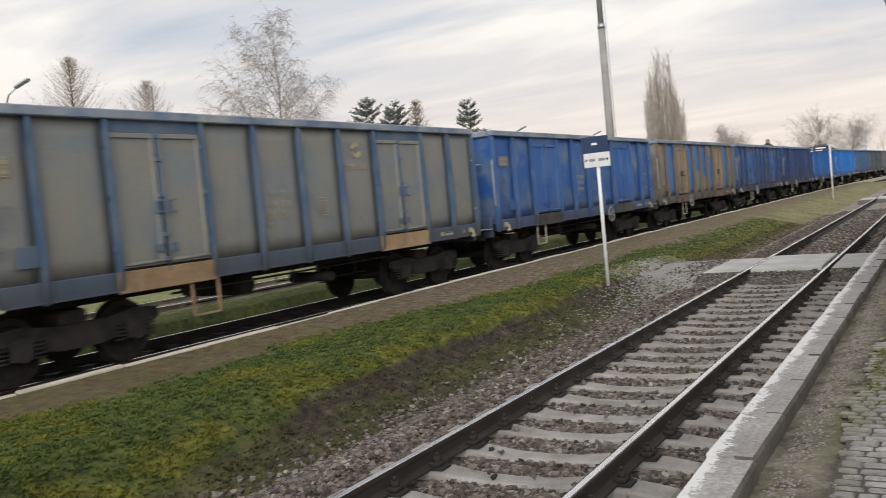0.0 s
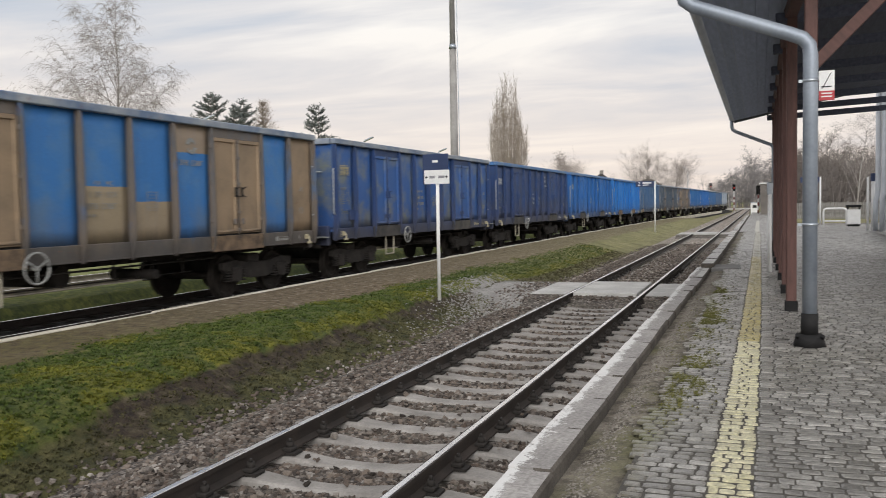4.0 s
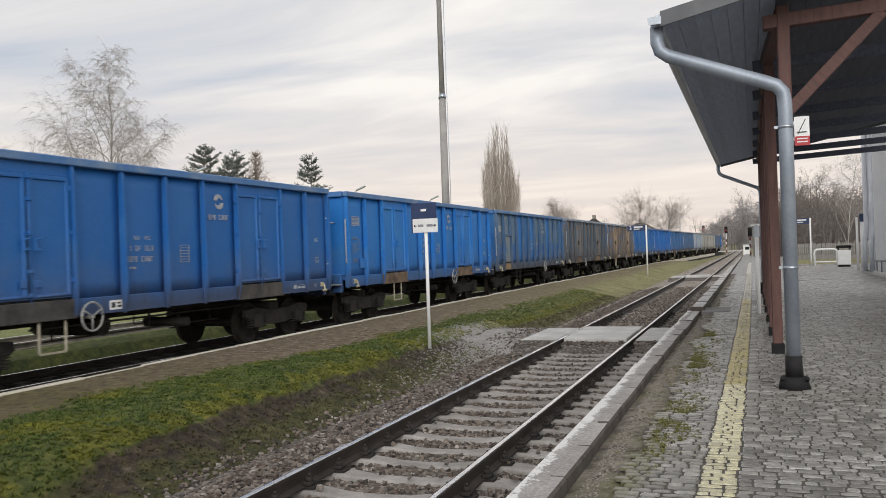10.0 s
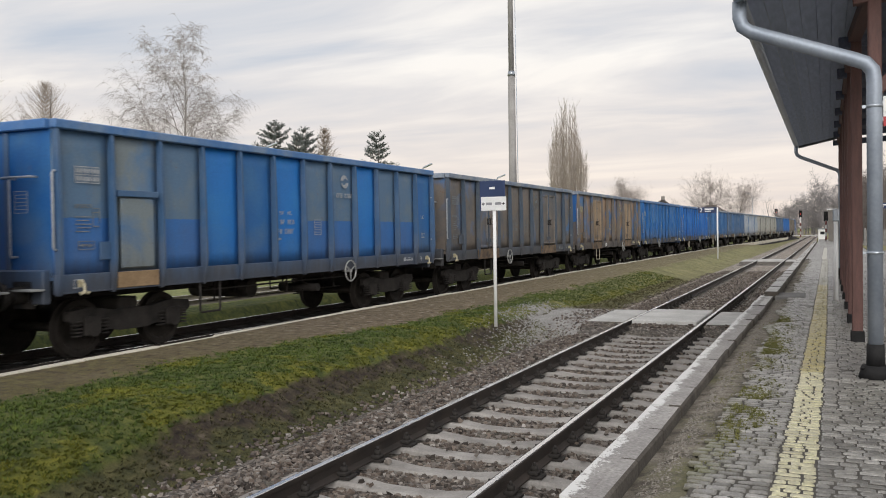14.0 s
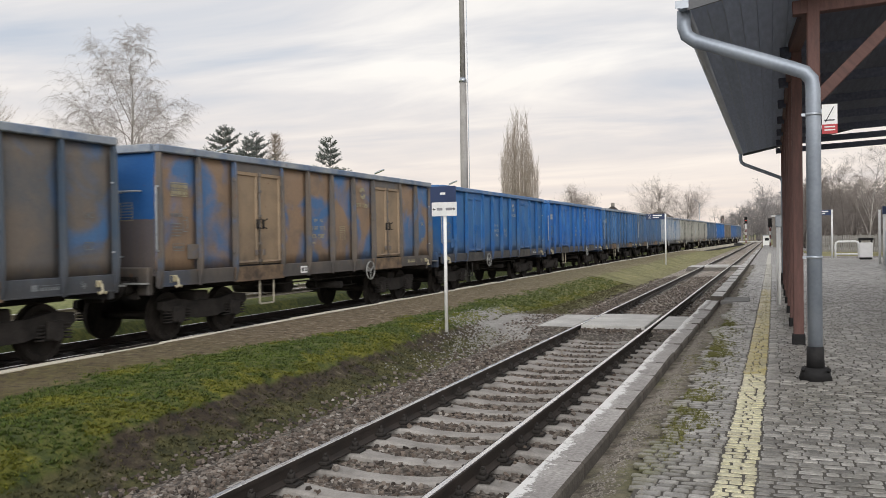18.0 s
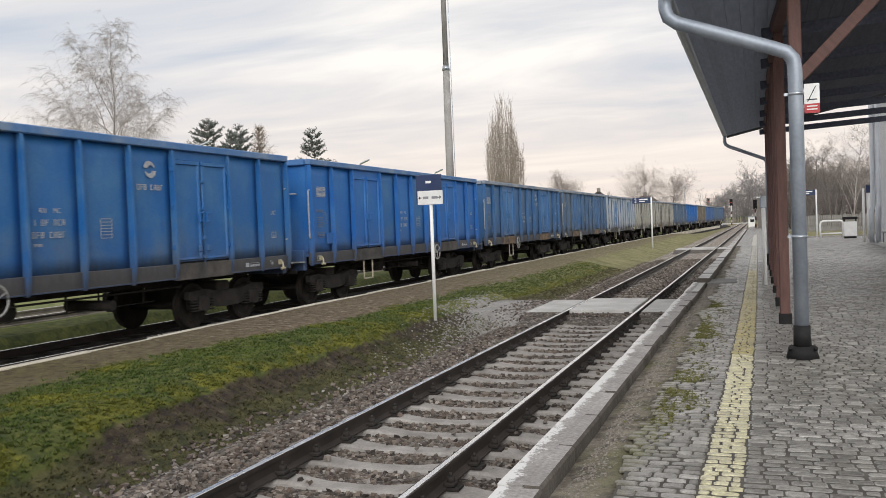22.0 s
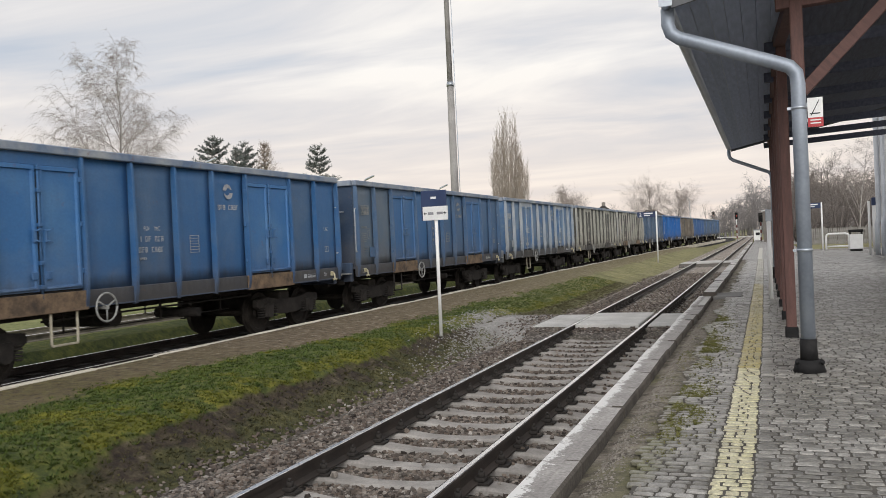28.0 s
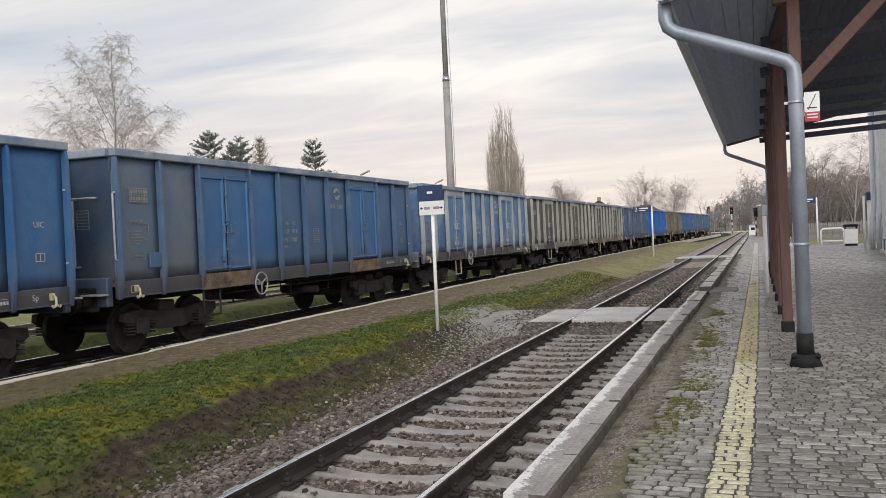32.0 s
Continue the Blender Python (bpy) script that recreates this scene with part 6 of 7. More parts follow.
def bare_tree(at, height, spread, seed, label, habit="round", bark=None, twig=None, limbs=22, subs=7, twigs=5, name="bare_tree"):
    rnd = random.Random(seed)
    trunk, crown = Sticks(), Sticks()
    base = Vector((0, 0, -0.2))
    r0 = height * 0.012
    stems = 3 if habit == "bush" else 1
    for s in range(stems):
        lean = Vector((rnd.uniform(-0.28, 0.28), rnd.uniform(-0.28, 0.28), 1)).normalized() if stems > 1 else Vector((0, 0, 1))
        h = height * (0.97 if s == 0 else rnd.uniform(0.62, 0.88))
        if habit == "bush":
            h *= 0.8
        pts = grow(trunk, rnd, base + Vector((rnd.uniform(-0.15, 0.15) * stems, rnd.uniform(-0.15, 0.15) * stems, 0)), lean, h, r0, 10, 0.06, 0.05)
        for i in range(limbs // stems):
            f = rnd.uniform(0.22, 0.97)
            k = min(int(f * 10), 9)
            p, d, r = pts[k]
            p = p.lerp(pts[k + 1][0], f * 10 - k)
            fall = 1 - abs(f - 0.45) * 1.1
            dd, ll = side_dir(rnd, Vector((0, 0, 1)), rnd.uniform(0.40, 0.62)), spread * rnd.uniform(0.6, 1.0) * max(fall, 0.3)
            limb = grow(trunk if ll > 1.5 else crown, rnd, p, dd, ll, r * 0.45, 6, 0.13, 0.05)
            for j in range(subs):
                q, e, rr = limb[rnd.randint(1, 6)]
                sl = ll * rnd.uniform(0.25, 0.5)
                sub = grow(crown, rnd, q, side_dir(rnd, e, 0.5), sl, max(rr * 0.5, 0.010), 4, 0.18, 0.03)
                for m in range(twigs):
                    q2, e2, _ = sub[rnd.randint(1, 4)]
                    grow(crown, rnd, q2, side_dir(rnd, e2, 0.5), sl * rnd.uniform(0.35, 0.75), 0.009, 2, 0.2, 0.04)
    root = tagged(empty(name, pose(*at)), label, "tree")
    put("trunk", trunk.mesh("trunk"), bark or bark_brown, root)
    put("crown", crown.mesh("crown"), twig or twig_brown, root)
    return root


def conifer(at, height, width, seed, label, leafy=True, name="spruce"):
    rnd = random.Random(seed)
    trunk, crown = Sticks(), Sticks()
    grow(trunk, rnd, Vector((0, 0, -0.2)), Vector((0, 0, 1)), height, height * 0.016, 10, 0.012, 0.1)
    v, f = [], []
    levels = int(height / (0.62 if leafy else 0.42))
    for i in range(levels):
        z = height * (0.12 + 0.88 * i / levels)
        reach = width / 2 * (1 - (z / height)) ** (0.85 if leafy else 0.75) * rnd.uniform(0.78, 1.15) + 0.12
        count = rnd.randint(5, 7) + (0 if leafy else 3)
        for j in range(count):
            a = 2 * math.pi * (j + rnd.uniform(-0.3, 0.3)) / count + i
            d = Vector((math.cos(a), math.sin(a), rnd.uniform(-0.25, 0.05) + 0.9 * (z / height) ** 3 if leafy else rnd.uniform(-0.05, 0.25) + 0.9 * (z / height) ** 3))
            ll = reach * rnd.uniform(0.7, 1.15)
            br = grow(crown if not leafy else trunk, rnd, Vector((0, 0, z)), d.normalized(), ll, 0.03, 7, 0.05, 0.05 if leafy else 0.10)
            if leafy and ll > 0.8:
                for p, e, _ in br[2:6]:
                    for s in (-1, 1):
                        t = (e + s * 0.9 * e.cross(Vector((0, 0, 1)))).normalized()
                        br = br + grow(trunk, rnd, p, t, ll * rnd.uniform(0.18, 0.32), 0.015, 4, 0.06, 0.03)[1:]
            for p, e, _ in br[1:]:
                if leafy:
                    for m in range(5):
                        p = p + Vector((rnd.gauss(0, 0.03), rnd.gauss(0, 0.03), rnd.gauss(0, 0.02)))
                        t = side_dir(rnd, e, 0.42)
                        ln, wd = rnd.uniform(0.10, 0.22), rnd.uniform(0.014, 0.028)
                        s = t.cross(Vector((rnd.gauss(0, 1), rnd.gauss(0, 1), rnd.gauss(0, 1)))).normalized() * wd
                        n = len(v)
                        v.extend([tuple(p - s), tuple(p + s), tuple(p + t * ln + s * 0.4), tuple(p + t * ln - s * 0.4)])
                        f.append((n, n + 1, n + 2, n + 3))
                else:
                    for m in range(3):
                        grow(crown, rnd, p, side_dir(rnd, e, 0.42), rnd.uniform(0.15, 0.55), 0.008, 2, 0.15, 0.04)
    root = tagged(empty(name, pose(*at)), label, "tree")
    put("trunk", trunk.mesh("trunk"), bark_brown, root)
    if leafy:
        put("crown", raw("crown", v, f), needles, root)
    else:
        put("crown", crown.mesh("crown"), larch_twig, root)
    return root


weeping_birch((-35.5, 45.0, 0.0), 16.2, 5.4, 11, "tall bare weeping birch behind the train", 38, 26, 12)
for at, h, w, sd in (((-37.4, 58, 0), 11.2, 12.0, 1), ((-35.5, 58.5, 0), 10.1, 9.6, 2), ((-35.9, 60, 0), 10.8, 11.0, 3), ((-35.65, 72, 0), 11.6, 12.5, 4)):
    conifer(at, h, w, sd, "dark green spruce behind the train")
conifer((-33.9, 60, 0), 10.4, 6.0, 6, "bare russet larch between the spruces", False, "larch")
conifer((-65.4, 52, 0), 18.2, 19.0, 7, "tall bare larch in the distance", False, "larch")
conifer((-67.0, 62, 0), 17.0, 20.0, 8, "bare larch above the wagon roofs", False, "larch")
bare_tree((-71.4, 62, 0), 15.3, 3.4, 12, "bare tree in the distance", "round", limbs=30, subs=9)
bare_tree((-57.2, 48, 0), 13.2, 1.9, 5, "dense russet bare tree behind the train", "round", bark_brown, larch_twig, limbs=60, subs=10, twigs=7)
column_poplar((-30.75, 120, 0), 21.4, 6.7, 13, "columnar bare poplar behind the tracks")
bare_tree((-28.1, 150, 0), 13.2, 5.4, 14, "low round bare tree beyond the station", "bush", limbs=84, subs=13, twigs=9)
bare_tree((-15.6, 150, 0), 9.4, 6.8, 15, "spreading bare tree behind the dark roof", "round", limbs=52, subs=11, twigs=7)
bare_tree((-10.6, 152, 0), 8.4, 6.0, 16, "spreading bare tree behind the dark roof", "round", limbs=52, subs=11, twigs=7)
bare_tree((-22.0, 160, 0), 10.0, 3.6, 17, "small bare tree beyond the station", "bush", limbs=24, subs=7, twigs=5)
bare_tree((-6.5, 190, 0), 10.5, 4.0, 18, "small bare tree beyond the station", "bush", limbs=24, subs=7, twigs=5)
bare_tree((-36.0, 130, 0), 9.6, 3.4, 19, "distant bare tree above the wagons", "round", limbs=26, subs=7, twigs=5)
weeping_birch((10.75, 81, 0.2), 9.0, 2.8, 20, "pale birch behind the fence", 18, 7, 8)
for i, (x, y, h) in enumerate(((8.0, 88, 9.5), (10.2, 92, 10.0), (12.5, 96, 8.8), (15.5, 90, 8.5), (18.5, 94, 9), (6.9, 100, 8.5))):
    bare_tree((x, y, 0.1), h, 4.2, 30 + i, "bare tree in the thicket behind the fence", "bush", bark_brown, twig_dark, limbs=40, subs=10, twigs=7)
bare_tree((6.3, 130, 0.1), 13.5, 2.6, 41, "slim bare tree by the far platform end", "round", limbs=18)


# grey-violet because the far woods' haze is painted into the twigs
twig_hazy = simple("haze_toned_far_twigs", (0.25, 0.235, 0.24), (0.37, 0.345, 0.345), 2, 0.95, 0, 20)


def far_wood(name, spots, label, seed, mat=None):
    """A far leafless wood of many small trees in one mesh."""
    rnd = random.Random(seed)
    st = Sticks()
    for x, y, h in spots:
        pts = grow(st, rnd, Vector((x, y, -0.3)), Vector((0, 0, 1)), h, 0.22, 6, 0.05, 0.05)
        for i in range(34):
            p, d, r = pts[rnd.randint(1, 6)]
            limb = grow(st, rnd, p, side_dir(rnd, Vector((0, 0, 1)), rnd.uniform(0.35, 0.7)), h * rnd.uniform(0.15, 0.36), 0.06, 3, 0.2, 0.05)
            for q, e, _ in limb[1:]:
                for k in range(5):
                    grow(st, rnd, q, side_dir(rnd, e, 0.6), h * rnd.uniform(0.06, 0.16), 0.026, 2, 0.25, 0.03)
    tagged(put(name, st.mesh(name), mat or twig_hazy), label, "woodland", kind="stuff")


rw = random.Random(77)
far_wood("far_wood", [(x, 300 + rw.uniform(-25, 40), (5 + 0.62 * (x + 12)) * rw.uniform(0.8, 1.1) if x < 2 else rw.uniform(10, 14)) for x in np.arange(-12, 34, 0.42).tolist()], "leafless wood where the line curves away", 5)
far_wood("thicket", [(rw.uniform(5.5, 34), rw.uniform(98, 125), rw.uniform(3.5, 7.0)) for _ in range(105)], "dense leafless thicket behind the fence", 6, twig_dark)
far_wood("far_tree_line", [(x, 330 + rw.uniform(-40, 40), rw.uniform(3.5, 6.5)) for x in np.arange(-190, -12, 3.0).tolist()], "low bare tree line beyond the tracks", 7)


# ---- lamp mast and street lamps behind the train ----
mast_grey = simple("grey_concrete_mast", (0.26, 0.25, 0.24), (0.40, 0.385, 0.37), 1.5, 0.85, 0, 30)


def lamp_mast():
    root = tagged(empty("lighting_mast", pose(-10.9, 40.0, 0.0)), "tall grey jointed lighting mast with a cable pipe", "mast")
    bm = bmesh.new()
    tube(bm, (0, 0, -0.3), (-0.02, 0, 9.6), 0.21, 0.165, 16)
    part("lower_shaft", bm, mast_grey, root)
    bm = bmesh.new()
    tube(bm, (-0.02, 0, 9.6), (-0.05, 0, 19.0), 0.135, 0.10, 16)
    part("upper_shaft", bm, mast_grey, root)
    bm = bmesh.new()
    tube(bm, (-0.02, 0, 9.5), (-0.02, 0, 9.72), 0.19, 0.16, 16)
    part("joint_collar", bm, zinc, root)
    bm = bmesh.new()
    path_tube(bm, [(0.27, -0.05, 0.0), (0.27, -0.05, 5.0), (0.24, -0.05, 9.4), (0.18, -0.03, 19.0)], 0.02, 6)
    part("cable_pipe", bm, zinc, root)


lamp_mast()


def street_lamp(x, y, h, turn):
    root = tagged(empty("street_lamp", pose(x, y, 0, 0, 0, turn)), "slim grey street lamp behind the siding", "lamp", group="street lamps behind the train")
    bm = bmesh.new()
    tube(bm, (0, 0, -0.2), (0, 0, h - 0.5), 0.07, 0.045, 8)
    part("pole", bm, zinc, root)
    bm = bmesh.new()
    path_tube(bm, [(0, 0, h - 0.5), (0.1, 0, h - 0.25), (0.5, 0, h)], 0.03, 6)
    part("arm", bm, zinc, root)
    bm = bmesh.new()
    box(bm, -0.05, 0.62, -0.11, 0.11, -0.05, 0.06, 0.04)
    part("lamp_head", bm, zinc, root).matrix_basis = pose(0.45, 0, h, 0, -22, 0)


street_lamp(-20.9, 50, 6.1, 10)
street_lamp(-20.3, 62, 6.05, 10)
street_lamp(-27.0, 20, 7.7, 20)
street_lamp(-26.2, 40.5, 6.9, 30)
street_lamp(-8.2, 150, 7.6, 180)


# ---- houses beyond the station ----
plaster_far = simple("dull_far_plaster", (0.22, 0.20, 0.18), (0.34, 0.31, 0.28), 0.6, 0.9, 0, 8)
roof_dark = simple("dark_tiled_roof", (0.028, 0.025, 0.024), (0.06, 0.05, 0.046), 1.0, 0.85, 0, 10)
dark_glass = simple("dark_window_glass", (0.015, 0.017, 0.02), (0.03, 0.033, 0.04), 1.0, 0.15, 0, 10, 0.0)


def house(x, y, w, d, eave, ridge, label):
    root = tagged(empty("house", pose(x, y, 0)), label, "house")
    part("wall", bx(-w / 2, w / 2, -d / 2, d / 2, -0.3, eave), plaster_far, root)
    bm = bmesh.new()
    a = [bm.verts.new(p) for p in ((-w / 2 - 0.5, -d / 2 - 0.5, eave), (w / 2 + 0.5, -d / 2 - 0.5, eave), (w / 2 + 0.5, d / 2 + 0.5, eave), (-w / 2 - 0.5, d / 2 + 0.5, eave), (-w * 0.12, 0, ridge), (w * 0.12, 0, ridge))]
    for q in ((0, 1, 5, 4), (1, 2, 5), (2, 3, 4, 5), (3, 0, 4), (3, 2, 1, 0)):
        bm.faces.new([a[i] for i in q])
    roof = part("roof", bm, roof_dark, root)
    part("chimney", bx(-0.3, 0.3, 0.1, 0.7, ridge - 0.8, ridge + 0.7), plaster_far, roof)
    for i in range(3):
        wx = -w / 2 + w * (i + 0.5) / 3
        part("window", bx(wx - 0.5, wx + 0.5, -d / 2 - 0.03, -d / 2 + 0.05, eave * 0.45, eave * 0.85), dark_glass, root)


house(-16.6, 166, 6.8, 8, 4.2, 6.3, "low house with a dark hipped roof beyond the train")
house(-25.7, 168, 2.4, 2.4, 6.4, 7.6, "small turret with a pointed dark roof")
tagged(part("level_crossing", bx(-14, 9, 232, 240, -0.2, 0.05), slab_mat), "pale road crossing the tracks in the distance", "road", kind="structure")


# ---- signals ----
def emitter(name, colour, strength):
    m, nt, bsdf = material(name, 0.4)
    bsdf.inputs["Base Color"].default_value = (*colour, 1)
    bsdf.inputs["Emission Color"].default_value = (*colour, 1)
    bsdf.inputs["Emission Strength"].default_value = strength
    return m


red_lamp = emitter("red_signal_lamp", (0.7, 0.04, 0.03), 0.7)
mast_white = simple("white_mast_paint", (0.55, 0.55, 0.54), (0.72, 0.72, 0.71), 2, 0.6)


band_red = simple("dull_red_band", (0.16, 0.05, 0.045), (0.26, 0.10, 0.09), 4, 0.8)


def signal(x, y, h, lit, label, size=1.0):
    root = tagged(empty("railway_signal", pose(x, y, -0.1) @ Matrix.Scale(size, 4)), label, "signal", group="signals at the far end")
    bm = bmesh.new()
    tube(bm, (0, 0, 0), (0, 0, h), 0.09, seg=8)
    mast = part("mast", bm, mast_white, root)
    for i in range(3):
        bm = bmesh.new()
        tube(bm, (0, 0, 0.5 + i * 0.9), (0, 0, 0.95 + i * 0.9), 0.10, seg=8)
        part("red_band", bm, band_red, mast, "dull red painted band")
    head = part("signal_head", bx(-0.24, 0.24, -0.08, 0.08, h - 0.15, h + 0.98, 0.05), black_iron, root)
    for i in range(3):
        bm = bmesh.new()
        tube(bm, (0, -0.09, h + 0.05 + i * 0.36), (0, -0.12, h + 0.05 + i * 0.36), 0.09, seg=10)
        part("lamp", bm, red_lamp if (i == 1 and lit) else black_iron, head)


signal(-11.5, 287, 3.0, True, "signal with a red light over the train's tail", 2.0)
signal(-0.9, 150, 3.8, True, "red and white signal mast by the near track")
signal(2.9, 112, 2.9, False, "dark signal beside the far platform")

# white hut and cabinet at the far platform end
part_hut = tagged(empty("signal_cabinet", pose(3.75, 110, PLAT)), "pale relay hut at the far platform end", "hut")
part("wall", bx(-0.6, 0.6, -1.0, 1.0, -0.2, 3.6), plaster_far, part_hut)
part("roof", bx(-0.75, 0.75, -1.2, 1.2, 3.6, 3.75), white_paint, part_hut)
hut2 = tagged(empty("level_crossing_hut", pose(2.3, 150, 0)), "small white crossing keeper's hut", "hut")
part("wall", bx(-0.6, 0.6, -1.0, 1.0, -0.2, 1.6), white_paint, hut2)
part("roof", bx(-0.7, 0.7, -1.15, 1.15, 1.6, 1.72), zinc, hut2)
part("window", bx(-0.3, 0.3, -1.03, -0.98, 0.8, 1.25), dark_glass, hut2)


def validator():
    root = tagged(empty("information_post", pose(3.28, 20.9, PLAT)), "thin pale post with a small grey box", "post")
    bm = bmesh.new()
    tube(bm, (0, 0, -0.02), (0, 0, 2.0), 0.045, seg=10)
    part("post", bm, white_paint, root)
    part("box", bx(-0.065, 0.065, -0.05, 0.05, 1.74, 2.02, 0.02), zinc, root, "small grey metal box")


validator()


# ---- station building, lawn, fence, bin, barrier ----
stucco_pale = simple("pale_grey_stucco", (0.72, 0.735, 0.76), (0.86, 0.875, 0.90), 0.8, 0.85, 0, 25, 0.25, 0.2, kind="World")
stucco_white = simple("white_window_surround", (0.80, 0.81, 0.83), (0.88, 0.89, 0.90), 1.5, 0.8, 0, 25)
box_grey = simple("grey_sheet_box", (0.20, 0.21, 0.225), (0.30, 0.31, 0.325), 1.5, 0.6, 0.2, 25)


def arch_prism(bm, y, w, z0, z1, x0, x1):
    """A pointed arch outline, drawn out along x."""
    pts = [(-w / 2, z0), (w / 2, z0)]
    for k in range(7):
        a = k / 6
        pts.append((w / 2 * math.cos(a * math.pi / 2), z1 - w + (w * 1.0) * math.sin(a * math.pi / 2)))
    for k in range(1, 7):
        a = 1 - k / 6
        pts.append((-w / 2 * math.cos(a * math.pi / 2), z1 - w + w * math.sin(a * math.pi / 2)))
    a = [bm.verts.new((x0, y + p, z)) for p, z in pts]
    b = [bm.verts.new((x1, y + p, z)) for p, z in pts]
    for i in range(len(pts)):
        j = (i + 1) % len(pts)
        bm.faces.new((a[i], a[j], b[j], b[i]))
    bm.faces.new(a)
    bm.faces.new(b[::-1])
    bmesh.ops.recalc_face_normals(bm, faces=bm.faces)


def station_building():
    root = tagged(empty("station_building", pose(8.95, 31.0, PLAT)), "pale rendered station building with pointed arched windows", "building")
    part("wall", bx(0, 9, 1.0, 15, -0.2, 7.5), stucco_pale, root)
    part("plinth", bx(-0.06, 0.0, 1.0, 15, -0.2, 0.55), box_grey, root)
    part("cornice", bx(-0.25, 0, 1.0, 15.2, 7.2, 7.5), stucco_white, root)
    part("roof", bx(-0.5, 9.5, 0.6, 15.5, 7.5, 7.8), roof_dark, root)
    for y in (2.6, 5.0, 11.2):
        bm = bmesh.new()
        arch_prism(bm, y, 1.7, 1.3, 5.4, -0.10, 0.0)
        win = part("window_surround", bm, stucco_white, root)
        bm = bmesh.new()
        arch_prism(bm, y, 1.2, 1.5, 5.0, -0.106, -0.09)
        part("pane", bm, dark_glass, win)
        part("mullion", bx(-0.125, -0.107, y - 0.04, y + 0.04, 1.5, 4.9), stucco_white, win)
    pipe_pale = simple("pale_grey_pipe_paint", (0.52, 0.55, 0.60), (0.68, 0.71, 0.75), 2, 0.5, 0.1, 25, 0.1, 0.1)
    part("pilaster", bx(-0.52, 0, 12.6, 15, -0.1, 7.2), stucco_white, root)
    for x, y in ((-0.70, 14.4), (-0.60, 12.9)):
        bm = bmesh.new()
        path_tube(bm, [(x + 0.04, y, 7.2), (x + 0.04, y, 2.0), (x + 0.02, y, 1.8), (x - 0.06, y - 0.1, 1.55), (x - 0.06, y - 0.1, 0.1)], 0.115, 10)
        part("downpipe", bm, pipe_pale, root, "pale painted downpipe")
    part("pilaster", bx(-0.12, 0, 8.6, 9.6, 0.0, 7.2), stucco_white, root)
    part("panel_joint", bx(-0.03, -0.001, 10.8, 10.9, 0.6, 7.2), box_grey, root)
    return root


station_building()
box_sheet = simple("shiny_grey_cabinet_sheet", (0.42, 0.43, 0.45), (0.55, 0.56, 0.58), 1.5, 0.35, 0.6, 25, 0.1)
cab = tagged(empty("meter_cabinet", pose(8.80, 38.1, PLAT)), "tall grey meter cabinet with a white upper part by the wall", "cabinet")
part("lower_box", bx(-0.22, 0.14, -0.5, 0.5, -0.02, 1.93, 0.02), box_sheet, cab)
part("upper_box", bx(-0.34, 0.14, -0.6, 0.6, 1.94, 4.6, 0.02), stucco_white, cab)
ramp_board = tagged(part("ramp_board", bx(-0.45, 0.45, -0.10, 0.10, 0, 0.05, 0.01), white_paint), "short white board lying on the setts", "board")
ramp_board.matrix_basis = pose(8.6, 36.8, PLAT + 0.002, 0, 0, 25)
step = tagged(part("entrance_step", bx(8.30, 8.88, 39.6, 48.2, PLAT - 0.05, PLAT + 0.17, 0.02), slab_mat), "low concrete step before the station wall", "step", kind="structure")


def bench():
    root = tagged(empty("bench", pose(8.56, 42.0, PLAT + 0.17)), "grey metal bench on the station step", "bench")
    for i in range(4):
        part("seat_slat", bx(-0.25 + i * 0.11, -0.16 + i * 0.11, -0.9, 0.9, 0.44, 0.48), box_grey, root)
    for i in range(3):
        part("back_slat", bx(0.20, 0.24, -0.9, 0.9, 0.58 + i * 0.13, 0.66 + i * 0.13), box_grey, root)
    for y in (-0.75, 0.75):
        for x in (-0.22, 0.18):
            part("leg", bx(x, x + 0.05, y - 0.03, y + 0.03, 0, 0.46 if x < 0 else 0.95), box_grey, root)


bench()


def loudspeaker_post(x, y, r, cap):
    root = tagged(empty("white_post", pose(x, y, PLAT)), "white steel post with a dark cap box by the building corner" if cap else "thin white steel post by the building corner", "post", group="white posts")
    bm = bmesh.new()
    tube(bm, (0, 0, -0.05), (0, 0, 2.75), r, seg=10)
    part("shaft", bm, white_paint, root)
    if cap:
        part("cap_box", bx(-0.12, 0.12, -0.13, 0.10, 2.52, 2.92, 0.02), sign_navy, root)


loudspeaker_post(8.52, 49.3, 0.10, True)
loudspeaker_post(8.27, 49.2, 0.06, False)


def barrier():
    root = tagged(empty("hoop_barrier", pose(7.50, 59.5, PLAT)), "white hoop barrier at the edge of the lawn", "barrier")
    bm = bmesh.new()
    path_tube(bm, [(-0.66, 0, -0.05), (-0.66, 0, 0.84), (-0.62, 0, 0.99), (-0.49, 0, 1.05), (0.49, 0, 1.05), (0.62, 0, 0.99), (0.66, 0, 0.84), (0.66, 0, -0.05)], 0.062, 10)
    part("hoop", bm, white_paint, root)
    bm = bmesh.new()
    tube(bm, (-0.64, 0, 0.26), (0.64, 0, 0.26), 0.05, seg=10)
    part("cross_rail", bm, white_paint, root)


barrier()


def litter_bin():
    root = tagged(empty("litter_bin", pose(8.32, 57.0, PLAT)), "white litter bin with a dark lid", "bin")
    part("body", bx(-0.36, 0.36, -0.3, 0.3, 0.12, 1.0, 0.03), white_paint, root)
    part("base", bx(-0.32, 0.32, -0.28, 0.28, -0.01, 0.12, 0.01), black_iron, root)
    part("lid", bx(-0.40, 0.40, -0.34, 0.34, 1.12, 1.28, 0.04), black_iron, root)
    for x in (-0.34, 0.28):
        part("lid_post", bx(x, x + 0.06, -0.25, 0.25, 1.0, 1.13), black_iron, root)


litter_bin()
